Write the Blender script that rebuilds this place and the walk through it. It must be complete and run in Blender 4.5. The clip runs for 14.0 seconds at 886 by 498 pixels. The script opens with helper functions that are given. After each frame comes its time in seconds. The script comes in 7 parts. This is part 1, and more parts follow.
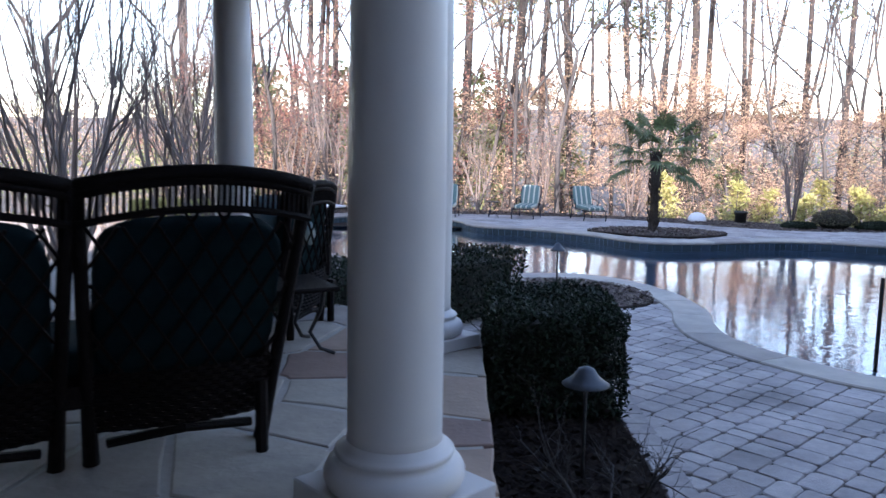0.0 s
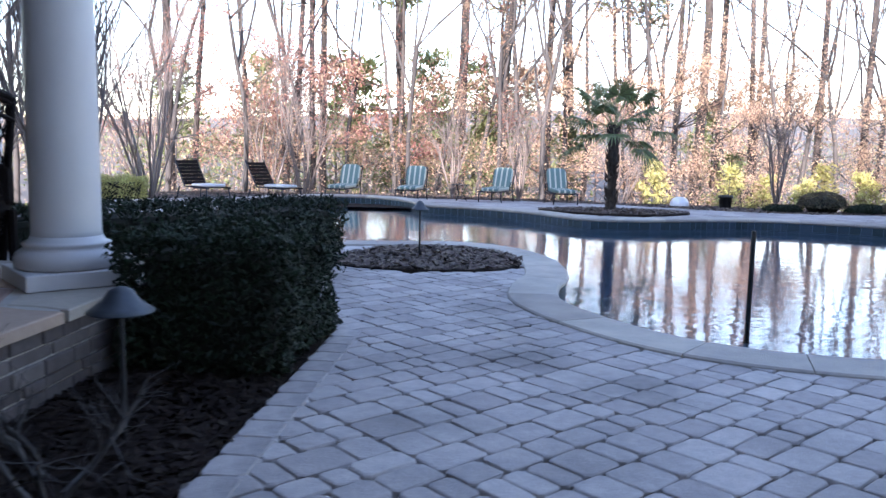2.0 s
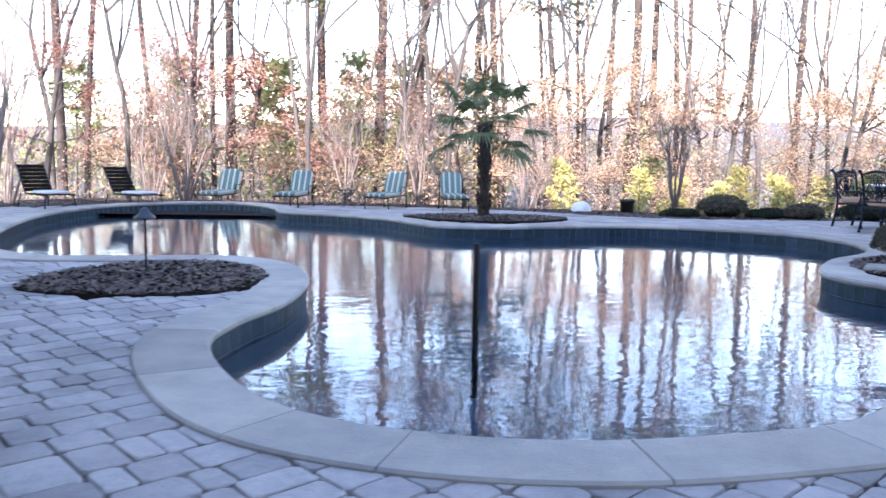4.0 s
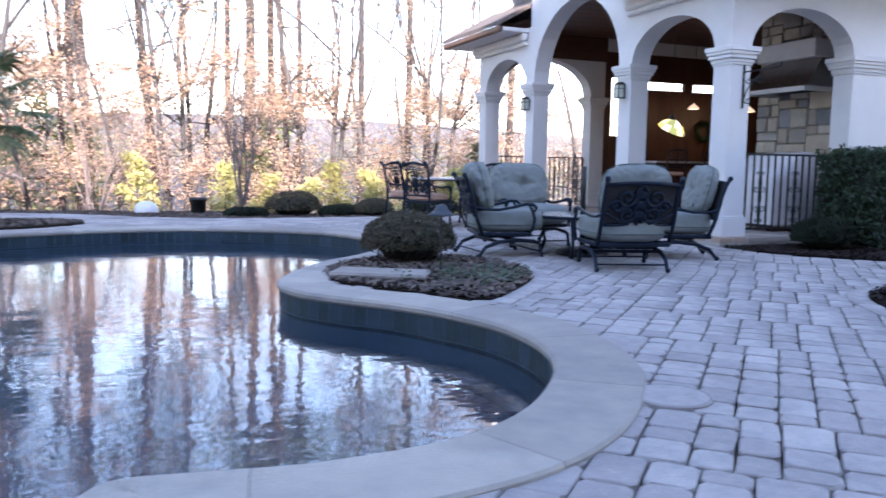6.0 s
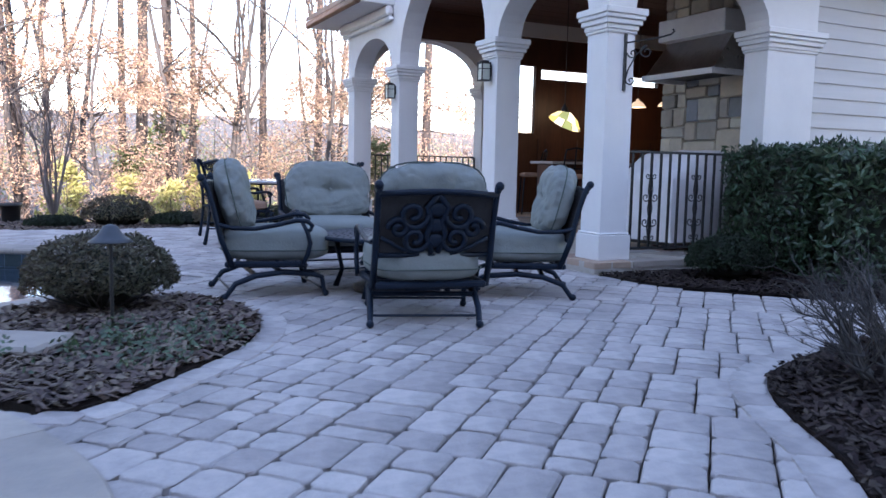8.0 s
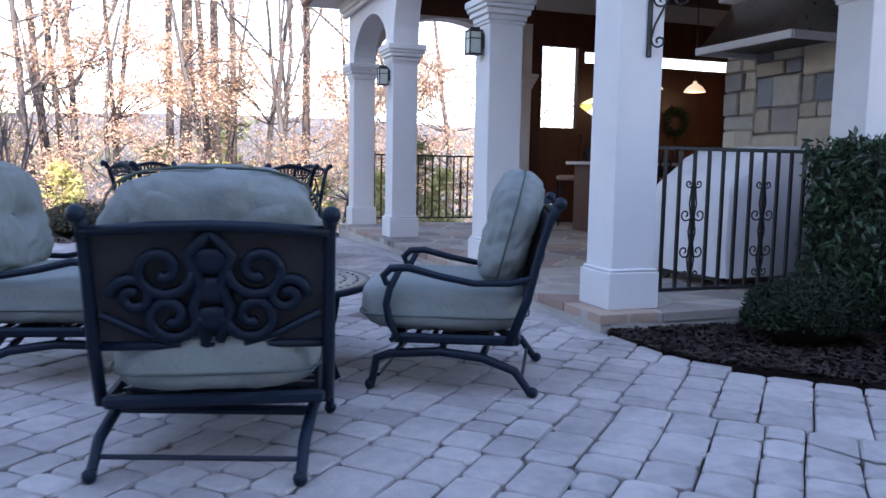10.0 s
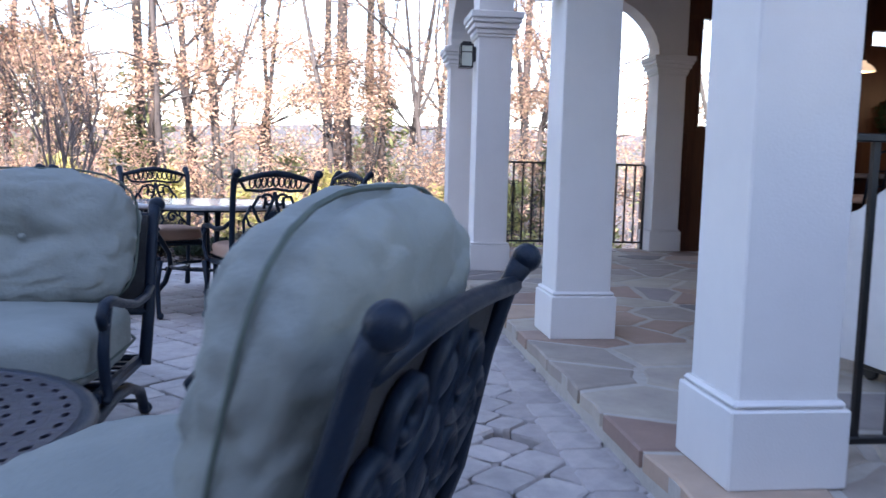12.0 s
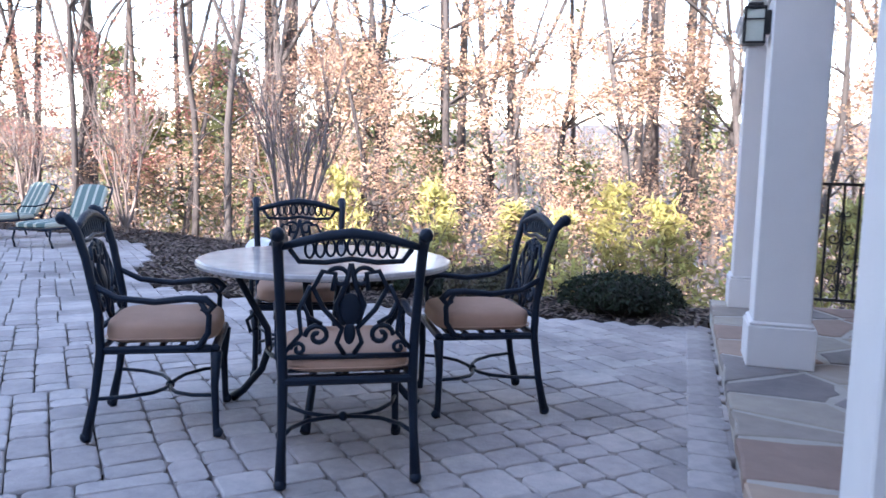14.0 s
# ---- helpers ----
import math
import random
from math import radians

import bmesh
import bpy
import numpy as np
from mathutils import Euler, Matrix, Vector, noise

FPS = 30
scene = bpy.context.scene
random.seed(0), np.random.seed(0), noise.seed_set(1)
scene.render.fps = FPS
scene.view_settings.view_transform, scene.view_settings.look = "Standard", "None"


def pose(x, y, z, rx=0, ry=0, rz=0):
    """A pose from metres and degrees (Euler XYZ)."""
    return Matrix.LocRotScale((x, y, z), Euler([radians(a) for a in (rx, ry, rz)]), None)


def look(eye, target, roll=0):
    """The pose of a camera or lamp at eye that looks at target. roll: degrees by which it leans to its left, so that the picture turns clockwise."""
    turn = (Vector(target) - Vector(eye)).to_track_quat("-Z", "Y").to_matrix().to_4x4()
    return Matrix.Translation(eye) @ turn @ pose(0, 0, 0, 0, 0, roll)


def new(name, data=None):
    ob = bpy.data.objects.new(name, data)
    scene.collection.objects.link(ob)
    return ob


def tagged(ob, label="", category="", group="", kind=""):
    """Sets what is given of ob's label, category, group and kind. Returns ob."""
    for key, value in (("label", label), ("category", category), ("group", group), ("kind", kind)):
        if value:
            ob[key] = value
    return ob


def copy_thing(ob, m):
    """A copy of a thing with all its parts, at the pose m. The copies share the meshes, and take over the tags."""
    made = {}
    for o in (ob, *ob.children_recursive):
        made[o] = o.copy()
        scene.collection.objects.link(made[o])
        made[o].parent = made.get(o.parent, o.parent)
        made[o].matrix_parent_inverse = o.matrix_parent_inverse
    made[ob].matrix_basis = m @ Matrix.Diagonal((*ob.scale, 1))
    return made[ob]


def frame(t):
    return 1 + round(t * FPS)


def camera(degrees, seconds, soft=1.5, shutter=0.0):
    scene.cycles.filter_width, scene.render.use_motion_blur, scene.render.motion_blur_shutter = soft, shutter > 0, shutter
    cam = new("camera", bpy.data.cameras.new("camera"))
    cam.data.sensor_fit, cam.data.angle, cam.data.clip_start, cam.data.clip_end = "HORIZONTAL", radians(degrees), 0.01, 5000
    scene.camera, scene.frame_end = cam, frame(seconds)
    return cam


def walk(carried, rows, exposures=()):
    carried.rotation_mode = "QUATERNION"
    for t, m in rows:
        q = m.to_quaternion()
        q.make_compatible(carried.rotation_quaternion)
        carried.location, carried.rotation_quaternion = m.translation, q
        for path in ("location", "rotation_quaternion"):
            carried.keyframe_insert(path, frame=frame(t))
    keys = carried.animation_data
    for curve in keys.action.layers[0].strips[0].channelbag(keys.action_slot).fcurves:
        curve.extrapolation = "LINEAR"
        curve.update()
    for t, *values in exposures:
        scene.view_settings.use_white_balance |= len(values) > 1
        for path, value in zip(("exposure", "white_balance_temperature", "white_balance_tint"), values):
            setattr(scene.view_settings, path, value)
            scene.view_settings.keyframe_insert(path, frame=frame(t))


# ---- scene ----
cam = camera(59.0, 14.0, soft=1.5, shutter=0.3)
PATH = [
    (0, (-13.985, -12.702, 1.804), (-14.025, -10.718, 1.553), 1.0),
    (0.5, (-13.488, -12.468, 1.606), (-13.566, -10.485, 1.358), 0.9),
    (1, (-12.943, -12.176, 1.348), (-13.043, -10.194, 1.101), 0.9),
    (1.5, (-12.37, -11.858, 1.21), (-12.477, -9.876, 0.963), 1.2),
    (2, (-11.76, -11.471, 1.195), (-11.909, -9.492, 0.949), 1.1),
    (2.2, (-11.495, -11.289, 1.181), (-11.66, -9.312, 0.933), 1.5),
    (4.3, (-9.33, -9.495, 1.118), (-9.345, -7.507, 0.892), 0.4),
    (4.5, (-9.079, -9.322, 1.134), (-8.977, -7.338, 0.902), 0.4),
    (5, (-8.438, -8.87, 1.102), (-8.095, -6.913, 0.875), 0.5),
    (5.5, (-7.773, -8.415, 1.078), (-7.298, -6.485, 0.852), 0.7),
    (6, (-7.158, -8.052, 1.003), (-6.413, -6.208, 0.788), 0.9),
    (6.5, (-6.509, -7.63, 0.995), (-5.687, -5.819, 0.78), 1.0),
    (7, (-5.873, -7.206, 0.984), (-4.999, -5.42, 0.771), 1.1),
    (7.5, (-5.244, -6.736, 0.99), (-4.358, -4.955, 0.778), 1.2),
    (8, (-4.688, -6.231, 1.008), (-3.826, -4.438, 0.799), 1.2),
    (8.2, (-4.478, -6.048, 1.019), (-3.627, -4.25, 0.81), 1.2),
    (10.3, (-2.505, -4.128, 1.057), (-1.844, -2.252, 0.847), 1.0),
    (10.5, (-2.325, -3.916, 1.039), (-1.673, -2.036, 0.833), 1.0),
    (11, (-1.892, -3.354, 1.03), (-1.335, -1.444, 0.829), 1.1),
    (11.5, (-1.524, -2.783, 1.037), (-1.102, -0.838, 0.838), 1.3),
    (12, (-1.137, -2.165, 1.062), (-0.904, -0.189, 0.865), 1.4),
    (12.5, (-0.831, -1.542, 1.108), (-0.757, 0.446, 0.906), 1.4),
    (13, (-0.637, -0.921, 1.178), (-0.729, 1.067, 0.972), 1.2),
    (13.5, (-0.463, -0.307, 1.247), (-0.863, 1.641, 1.034), 1.3),
    (14, (-0.417, 0.242, 1.299), (-0.996, 2.144, 1.081), 1.4),
]
walk(cam, [(t, look(eye, target, roll)) for t, eye, target, roll in PATH],
     exposures=[(0, 2.2, 6400, 20), (2, 2.38, 6400, 20), (4.5, 2.6, 6500, 21), (6, 2.56, 6550, 23), (7, 2.45, 6570, 23), (8, 2.42, 6570, 22), (11, 2.48, 6620, 23), (12.5, 2.55, 6650, 22), (13, 2.66, 6630, 22), (14, 2.68, 6630, 21)])

# ---- world, sun, exposure ----
world = bpy.data.worlds.new("sky")
scene.world = world
world.use_nodes = True
wn = world.node_tree.nodes
sky = wn.new("ShaderNodeTexSky")
sky.sky_type, sky.sun_disc = "NISHITA", False
SUN_ELEV, SUN_AZ = radians(24), radians(192)   # azimuth clockwise from +y: the sun stands behind the house
sky.sun_elevation, sky.sun_rotation = SUN_ELEV, SUN_AZ
sky.air_density, sky.dust_density = 1.0, 0.3
wn["Background"].inputs["Strength"].default_value = 0.15
world.node_tree.links.new(sky.outputs["Color"], wn["Background"].inputs["Color"])
sun = new("sun", bpy.data.lights.new("sun", "SUN"))
sun.data.energy, sun.data.angle, sun.data.color = 4.0, radians(0.6), (1.0, 0.95, 0.89)
sun_dir = Vector((math.sin(SUN_AZ) * math.cos(SUN_ELEV), math.cos(SUN_AZ) * math.cos(SUN_ELEV), math.sin(SUN_ELEV)))
sun.matrix_world = look(sun_dir * 60, (0, 0, 0))


# ---- materials ----
def mat(name, c1, c2=None, rough=0.7, scale=8.0, detail=6.0, bump=0.0, bscale=None, metal=0.0, spread=0.0, coat=0.0, stretch=(1, 1, 1), trans=0.0, spec=0.5, stain=0.0):
    """Two colours mixed by noise at two sizes, fine relief, and a shade that differs from piece to piece (spread)."""
    m = bpy.data.materials.new(name)
    m.use_nodes = True
    n, l = m.node_tree.nodes, m.node_tree.links
    b = n["Principled BSDF"]
    c2 = c2 or tuple(min(1, v * 0.75) for v in c1)
    co = n.new("ShaderNodeTexCoord")
    mp = n.new("ShaderNodeMapping")
    mp.inputs["Scale"].default_value = stretch
    l.new(co.outputs["Object"], mp.inputs["Vector"])
    n1 = n.new("ShaderNodeTexNoise")
    n1.inputs["Scale"].default_value, n1.inputs["Detail"].default_value, n1.inputs["Roughness"].default_value = scale, detail, 0.65
    l.new(mp.outputs["Vector"], n1.inputs["Vector"])
    n2 = n.new("ShaderNodeTexNoise")
    n2.inputs["Scale"].default_value, n2.inputs["Detail"].default_value = scale * 0.13, 3
    l.new(mp.outputs["Vector"], n2.inputs["Vector"])
    add = n.new("ShaderNodeMath")
    add.operation = "ADD"
    l.new(n1.outputs["Fac"], add.inputs[0])
    l.new(n2.outputs["Fac"], add.inputs[1])
    rng = n.new("ShaderNodeMapRange")
    rng.inputs["From Min"].default_value, rng.inputs["From Max"].default_value = 0.72, 1.28
    l.new(add.outputs[0], rng.inputs["Value"])
    mix = n.new("ShaderNodeMix")
    mix.data_type = "RGBA"
    mix.inputs["A"].default_value, mix.inputs["B"].default_value = (*c1, 1), (*c2, 1)
    l.new(rng.outputs["Result"], mix.inputs["Factor"])
    out = mix.outputs["Result"]
    if spread:
        oi, ge = n.new("ShaderNodeObjectInfo"), n.new("ShaderNodeNewGeometry")
        s = n.new("ShaderNodeMath")
        s.operation = "ADD"
        l.new(oi.outputs["Random"], s.inputs[0])
        l.new(ge.outputs["Random Per Island"], s.inputs[1])
        f = n.new("ShaderNodeMath")
        f.operation = "FRACT"
        l.new(s.outputs[0], f.inputs[0])
        r2 = n.new("ShaderNodeMapRange")
        r2.inputs["To Min"].default_value, r2.inputs["To Max"].default_value = 1 - spread, 1 + spread
        l.new(f.outputs[0], r2.inputs["Value"])
        hsv = n.new("ShaderNodeHueSaturation")
        l.new(r2.outputs["Result"], hsv.inputs["Value"])
        hu = n.new("ShaderNodeMapRange")
        hu.inputs["To Min"].default_value, hu.inputs["To Max"].default_value = 0.5 - spread * 0.06, 0.5 + spread * 0.06
        l.new(f.outputs[0], hu.inputs["Value"])
        l.new(hu.outputs["Result"], hsv.inputs["Hue"])
        l.new(out, hsv.inputs["Color"])
        out = hsv.outputs["Color"]
    if stain:
        n3 = n.new("ShaderNodeTexNoise")
        n3.inputs["Scale"].default_value, n3.inputs["Detail"].default_value = 0.9, 5
        l.new(co.outputs["Object"], n3.inputs["Vector"])
        r3 = n.new("ShaderNodeMapRange")
        r3.inputs["From Min"].default_value, r3.inputs["From Max"].default_value = 0.5, 0.75
        r3.inputs["To Min"].default_value, r3.inputs["To Max"].default_value = 1.0, 1.0 - stain
        l.new(n3.outputs["Fac"], r3.inputs["Value"])
        h3 = n.new("ShaderNodeHueSaturation")
        l.new(r3.outputs["Result"], h3.inputs["Value"])
        l.new(out, h3.inputs["Color"])
        out = h3.outputs["Color"]
    l.new(out, b.inputs["Base Color"])
    rr = n.new("ShaderNodeMapRange")
    rr.inputs["To Min"].default_value, rr.inputs["To Max"].default_value = max(0.02, rough - 0.12), min(1, rough + 0.12)
    l.new(n1.outputs["Fac"], rr.inputs["Value"])
    l.new(rr.outputs["Result"], b.inputs["Roughness"])
    b.inputs["Metallic"].default_value = metal
    b.inputs["Specular IOR Level"].default_value = spec
    b.inputs["Coat Weight"].default_value = coat
    if bump:
        n4 = n.new("ShaderNodeTexNoise")
        n4.inputs["Scale"].default_value, n4.inputs["Detail"].default_value = bscale or scale * 4, 4
        l.new(mp.outputs["Vector"], n4.inputs["Vector"])
        bp = n.new("ShaderNodeBump")
        bp.inputs["Strength"].default_value, bp.inputs["Distance"].default_value = bump, 0.01
        l.new(n4.outputs["Fac"], bp.inputs["Height"])
        l.new(bp.outputs["Normal"], b.inputs["Normal"])
    if trans:
        tr = n.new("ShaderNodeBsdfTranslucent")
        l.new(out, tr.inputs["Color"])
        ms = n.new("ShaderNodeMixShader")
        ms.inputs["Fac"].default_value = trans
        l.new(b.outputs["BSDF"], ms.inputs[1])
        l.new(tr.outputs["BSDF"], ms.inputs[2])
        l.new(ms.outputs["Shader"], n["Material Output"].inputs["Surface"])
    return m


def glow(name, color, strength):
    m = bpy.data.materials.new(name)
    m.use_nodes = True
    b = m.node_tree.nodes["Principled BSDF"]
    b.inputs["Base Color"].default_value = (*color, 1)
    b.inputs["Emission Color"].default_value = (*color, 1)
    b.inputs["Emission Strength"].default_value = strength
    b.inputs["Roughness"].default_value = 0.4
    return m


def glass(name, tint=(0.9, 0.95, 0.95), rough=0.02):
    m = bpy.data.materials.new(name)
    m.use_nodes = True
    b = m.node_tree.nodes["Principled BSDF"]
    b.inputs["Base Color"].default_value = (*tint, 1)
    b.inputs["Transmission Weight"].default_value, b.inputs["Roughness"].default_value, b.inputs["IOR"].default_value = 1.0, rough, 1.3
    return m


M_PAVER = mat("concrete_paver", (0.44, 0.39, 0.372), (0.30, 0.275, 0.27), rough=0.85, scale=14, bump=0.5, bscale=70, spread=0.16, stain=0.45)
M_JOINT = mat("joint_sand", (0.022, 0.02, 0.02), (0.045, 0.04, 0.038), rough=0.95, scale=30, bump=0.5)
M_COPING = mat("sandstone_coping", (0.43, 0.375, 0.32), (0.29, 0.265, 0.245), rough=0.8, scale=4, bump=0.35, bscale=60, spread=0.17, stain=0.3)
M_TILE = mat("pool_tile", (0.03, 0.055, 0.075), (0.018, 0.034, 0.048), rough=0.55, scale=9, spread=0.3, bump=0.1, spec=0.3)
M_PLASTER = mat("pool_plaster", (0.17, 0.25, 0.35), (0.125, 0.195, 0.275), rough=0.8, scale=3)
M_FLAG = mat("flagstone", (0.40, 0.345, 0.29), (0.28, 0.24, 0.21), rough=0.75, scale=5, bump=0.4, bscale=25, spread=0.18, stain=0.15)
M_FLAG_RUST = mat("rust_flagstone", (0.38, 0.26, 0.20), (0.28, 0.20, 0.16), rough=0.75, scale=5, bump=0.4, bscale=25, spread=0.25)
M_FLAG_GREY = mat("purple_grey_flagstone", (0.25, 0.22, 0.21), (0.17, 0.15, 0.15), rough=0.7, scale=5, bump=0.4, bscale=25, spread=0.25)
M_GROUT = mat("mortar", (0.46, 0.42, 0.38), (0.36, 0.33, 0.295), rough=0.95, scale=20, bump=0.4)
M_STONE = mat("wall_stone", (0.34, 0.31, 0.27), (0.22, 0.21, 0.2), rough=0.85, scale=6, bump=0.6, bscale=20, spread=0.35)
M_STONE_TAN = mat("tan_wall_stone", (0.46, 0.40, 0.32), (0.33, 0.29, 0.24), rough=0.85, scale=6, bump=0.6, bscale=20, spread=0.25)
M_STONE_BLUE = mat("blue_grey_wall_stone", (0.22, 0.23, 0.25), (0.14, 0.15, 0.165), rough=0.85, scale=6, bump=0.6, bscale=20, spread=0.25)
M_STONE_DARK = mat("brown_stacked_stone", (0.13, 0.105, 0.10), (0.075, 0.062, 0.06), rough=0.85, scale=6, bump=0.6, bscale=20, spread=0.35)
M_STUCCO = mat("white_painted_stucco", (0.68, 0.66, 0.645), (0.62, 0.60, 0.59), rough=0.7, scale=3, bump=0.12, bscale=120)
M_COLUMN = mat("white_column_paint", (0.60, 0.57, 0.55), (0.55, 0.52, 0.51), rough=0.45, scale=3, bump=0.04, bscale=80)
M_SIDING = mat("grey_white_siding_paint", (0.46, 0.445, 0.445), (0.41, 0.40, 0.40), rough=0.55, scale=3, bump=0.06, stretch=(0.2, 1, 4))
M_WOOD_DARK = mat("dark_stained_wood", (0.10, 0.036, 0.02), (0.05, 0.018, 0.011), rough=0.45, scale=5, bump=0.15, stretch=(6, 6, 0.6), spread=0.2)
M_SOFFIT = mat("dark_ceiling_wood", (0.10, 0.035, 0.02), (0.06, 0.02, 0.013), rough=0.5, scale=6, bump=0.1, stretch=(0.6, 6, 6))
M_IRON = mat("black_iron", (0.008, 0.008, 0.009), (0.014, 0.014, 0.015), rough=0.45, scale=30, bump=0.15, bscale=200)
M_CAST = mat("dark_bronze_cast_aluminium", (0.003, 0.009, 0.02), (0.006, 0.014, 0.029), rough=0.42, scale=25, bump=0.2, bscale=160, spec=0.22)
# Paler copy of M_CAST, with the top's sky reflection put into the colour.
M_CASTTOP = mat("cast_tabletop_sky_sheen", (0.03, 0.028, 0.045), (0.018, 0.017, 0.03), rough=0.35, scale=25, bump=0.2, bscale=160, spec=0.4)
M_CUSHION = mat("sage_green_cushion_fabric", (0.22, 0.238, 0.228), (0.18, 0.197, 0.19), rough=0.9, scale=6, bump=0.35, bscale=60, spec=0.2)
M_SLING = mat("dark_woven_sling", (0.03, 0.028, 0.03), (0.018, 0.017, 0.019), rough=0.8, scale=40, bump=0.4, bscale=400)
M_PIPING = mat("dark_green_piping", (0.09, 0.11, 0.10), (0.07, 0.09, 0.08), rough=0.9, scale=20, spec=0.2)
M_SEATPAD = mat("terracotta_seat_fabric", (0.45, 0.28, 0.205), (0.38, 0.235, 0.17), rough=0.9, scale=10, bump=0.3, bscale=400, spec=0.2)
M_TABLETOP = mat("grey_granite_tabletop", (0.42, 0.40, 0.40), (0.28, 0.27, 0.28), rough=0.18, scale=60, spec=0.6)
M_MULCH = mat("brown_mulch", (0.026, 0.017, 0.014), (0.013, 0.009, 0.008), rough=0.95, scale=30, bump=0.8, bscale=60, spread=0.45, spec=0.12)
M_LITTER = mat("leaf_litter_ground", (0.36, 0.29, 0.24), (0.22, 0.175, 0.145), rough=0.95, scale=1.5, detail=10, bump=0.8, bscale=12)
M_HILL = mat("wooded_hillside", (0.13, 0.115, 0.11), (0.07, 0.065, 0.062), rough=0.95, scale=0.35, detail=12, bump=1.0, bscale=1.2)
M_LEAF_HOLLY = mat("dark_glossy_leaf", (0.030, 0.062, 0.026), (0.018, 0.040, 0.018), rough=0.4, scale=9, spread=0.45, trans=0.12)
M_LEAF_LAUREL = mat("pale_glossy_leaf", (0.062, 0.10, 0.05), (0.035, 0.062, 0.032), rough=0.32, scale=9, spread=0.5, trans=0.12)
M_LEAF_BOX = mat("small_green_leaf", (0.018, 0.031, 0.014), (0.008, 0.014, 0.007), rough=0.55, scale=9, spread=0.45, trans=0.15, spec=0.3)
M_LEAF_AUTUMN = mat("bronze_green_leaf", (0.10, 0.072, 0.048), (0.055, 0.062, 0.034), rough=0.6, scale=9, spread=0.45, trans=0.15)
M_LEAF_BROWN = mat("dry_oak_leaf", (0.50, 0.34, 0.24), (0.38, 0.25, 0.175), rough=0.8, scale=2, spread=0.4, trans=0.45)
M_LEAF_RED = mat("dry_red_leaf", (0.38, 0.18, 0.14), (0.28, 0.13, 0.11), rough=0.8, scale=2, spread=0.4, trans=0.35)
M_NEEDLE = mat("pine_needle", (0.19, 0.20, 0.08), (0.11, 0.13, 0.055), rough=0.7, scale=2, spread=0.4, trans=0.3)
M_YPINE = mat("yellow_green_needle", (0.46, 0.42, 0.16), (0.33, 0.32, 0.12), rough=0.7, scale=2, spread=0.35, trans=0.35)
M_BARK = mat("grey_brown_bark", (0.075, 0.066, 0.063), (0.036, 0.032, 0.031), rough=0.9, scale=5, bump=0.8, bscale=18, stretch=(3, 3, 0.5), spread=0.2)
M_BARK_RED = mat("reddish_pine_bark", (0.075, 0.058, 0.052), (0.036, 0.03, 0.028), rough=0.9, scale=5, bump=0.9, bscale=15, stretch=(3, 3, 0.6), spread=0.15)
M_BARK_PALE = mat("pale_smooth_bark", (0.19, 0.15, 0.135), (0.12, 0.095, 0.085), rough=0.75, scale=5, bump=0.2, stretch=(2, 2, 0.5), spread=0.15)
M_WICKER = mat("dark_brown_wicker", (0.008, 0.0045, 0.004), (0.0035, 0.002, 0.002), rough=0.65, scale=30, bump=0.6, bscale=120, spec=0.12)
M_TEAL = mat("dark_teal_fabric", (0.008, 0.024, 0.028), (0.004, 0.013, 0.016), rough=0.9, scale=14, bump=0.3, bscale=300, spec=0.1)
M_COVER = mat("pale_grey_grill_cover", (0.62, 0.60, 0.60), (0.5, 0.49, 0.5), rough=0.75, scale=4, bump=0.25, bscale=20)
M_STEEL = mat("brushed_stainless_steel", (0.55, 0.53, 0.51), (0.45, 0.43, 0.42), rough=0.3, scale=10, metal=1.0, stretch=(1, 12, 1))
M_COPPER = mat("copper_gutter", (0.20, 0.11, 0.075), (0.13, 0.075, 0.055), rough=0.45, scale=6, metal=0.5)
M_ROOF = mat("roof_shingle", (0.16, 0.13, 0.115), (0.09, 0.075, 0.07), rough=0.9, scale=12, bump=0.6)


# ---- mesh helpers ----
def thing(name, x, y, z, label, category, rz=0, group=""):
    ob = new(name)
    ob.matrix_basis = pose(x, y, z, 0, 0, rz)
    ob.empty_display_size = 0.1
    return tagged(ob, label, category, group)


def mesh_from(name, verts, faces, material, smooth=False):
    me = bpy.data.meshes.new(name)
    me.from_pydata([tuple(v) for v in verts], [], [tuple(f) for f in faces])
    me.materials.append(material)
    if smooth:
        me.polygons.foreach_set("use_smooth", [True] * len(me.polygons))
    me.update()
    return me


def part(name, bm, material, parent=None, label="", smooth=False):
    me = bpy.data.meshes.new(name)
    bmesh.ops.recalc_face_normals(bm, faces=bm.faces)
    bm.to_mesh(me)
    bm.free()
    me.materials.append(material)
    if smooth:
        me.polygons.foreach_set("use_smooth", [True] * len(me.polygons))
    ob = new(name, me)
    ob.parent = parent
    return tagged(ob, label)


def put(name, me, parent=None, m=None, label=""):
    ob = new(name, me)
    ob.parent = parent
    if m is not None:
        ob.matrix_basis = m
    return tagged(ob, label)


def box(bm, x0, x1, y0, y1, z0, z1, bevel=0.0, m=None, seg=1):
    r = bmesh.ops.create_cube(bm, size=1, matrix=Matrix.LocRotScale(((x0 + x1) / 2, (y0 + y1) / 2, (z0 + z1) / 2), None, (x1 - x0, y1 - y0, z1 - z0)))
    vs = r["verts"]
    if bevel:
        es = list({e for v in vs for e in v.link_edges})
        g = bmesh.ops.bevel(bm, geom=es, offset=bevel, segments=seg, affect="EDGES", profile=0.5)
        vs = list({v for f in g["faces"] for v in f.verts} | {v for v in vs if v.is_valid})
    if m is not None:
        bmesh.ops.transform(bm, matrix=m, verts=vs)
    return vs


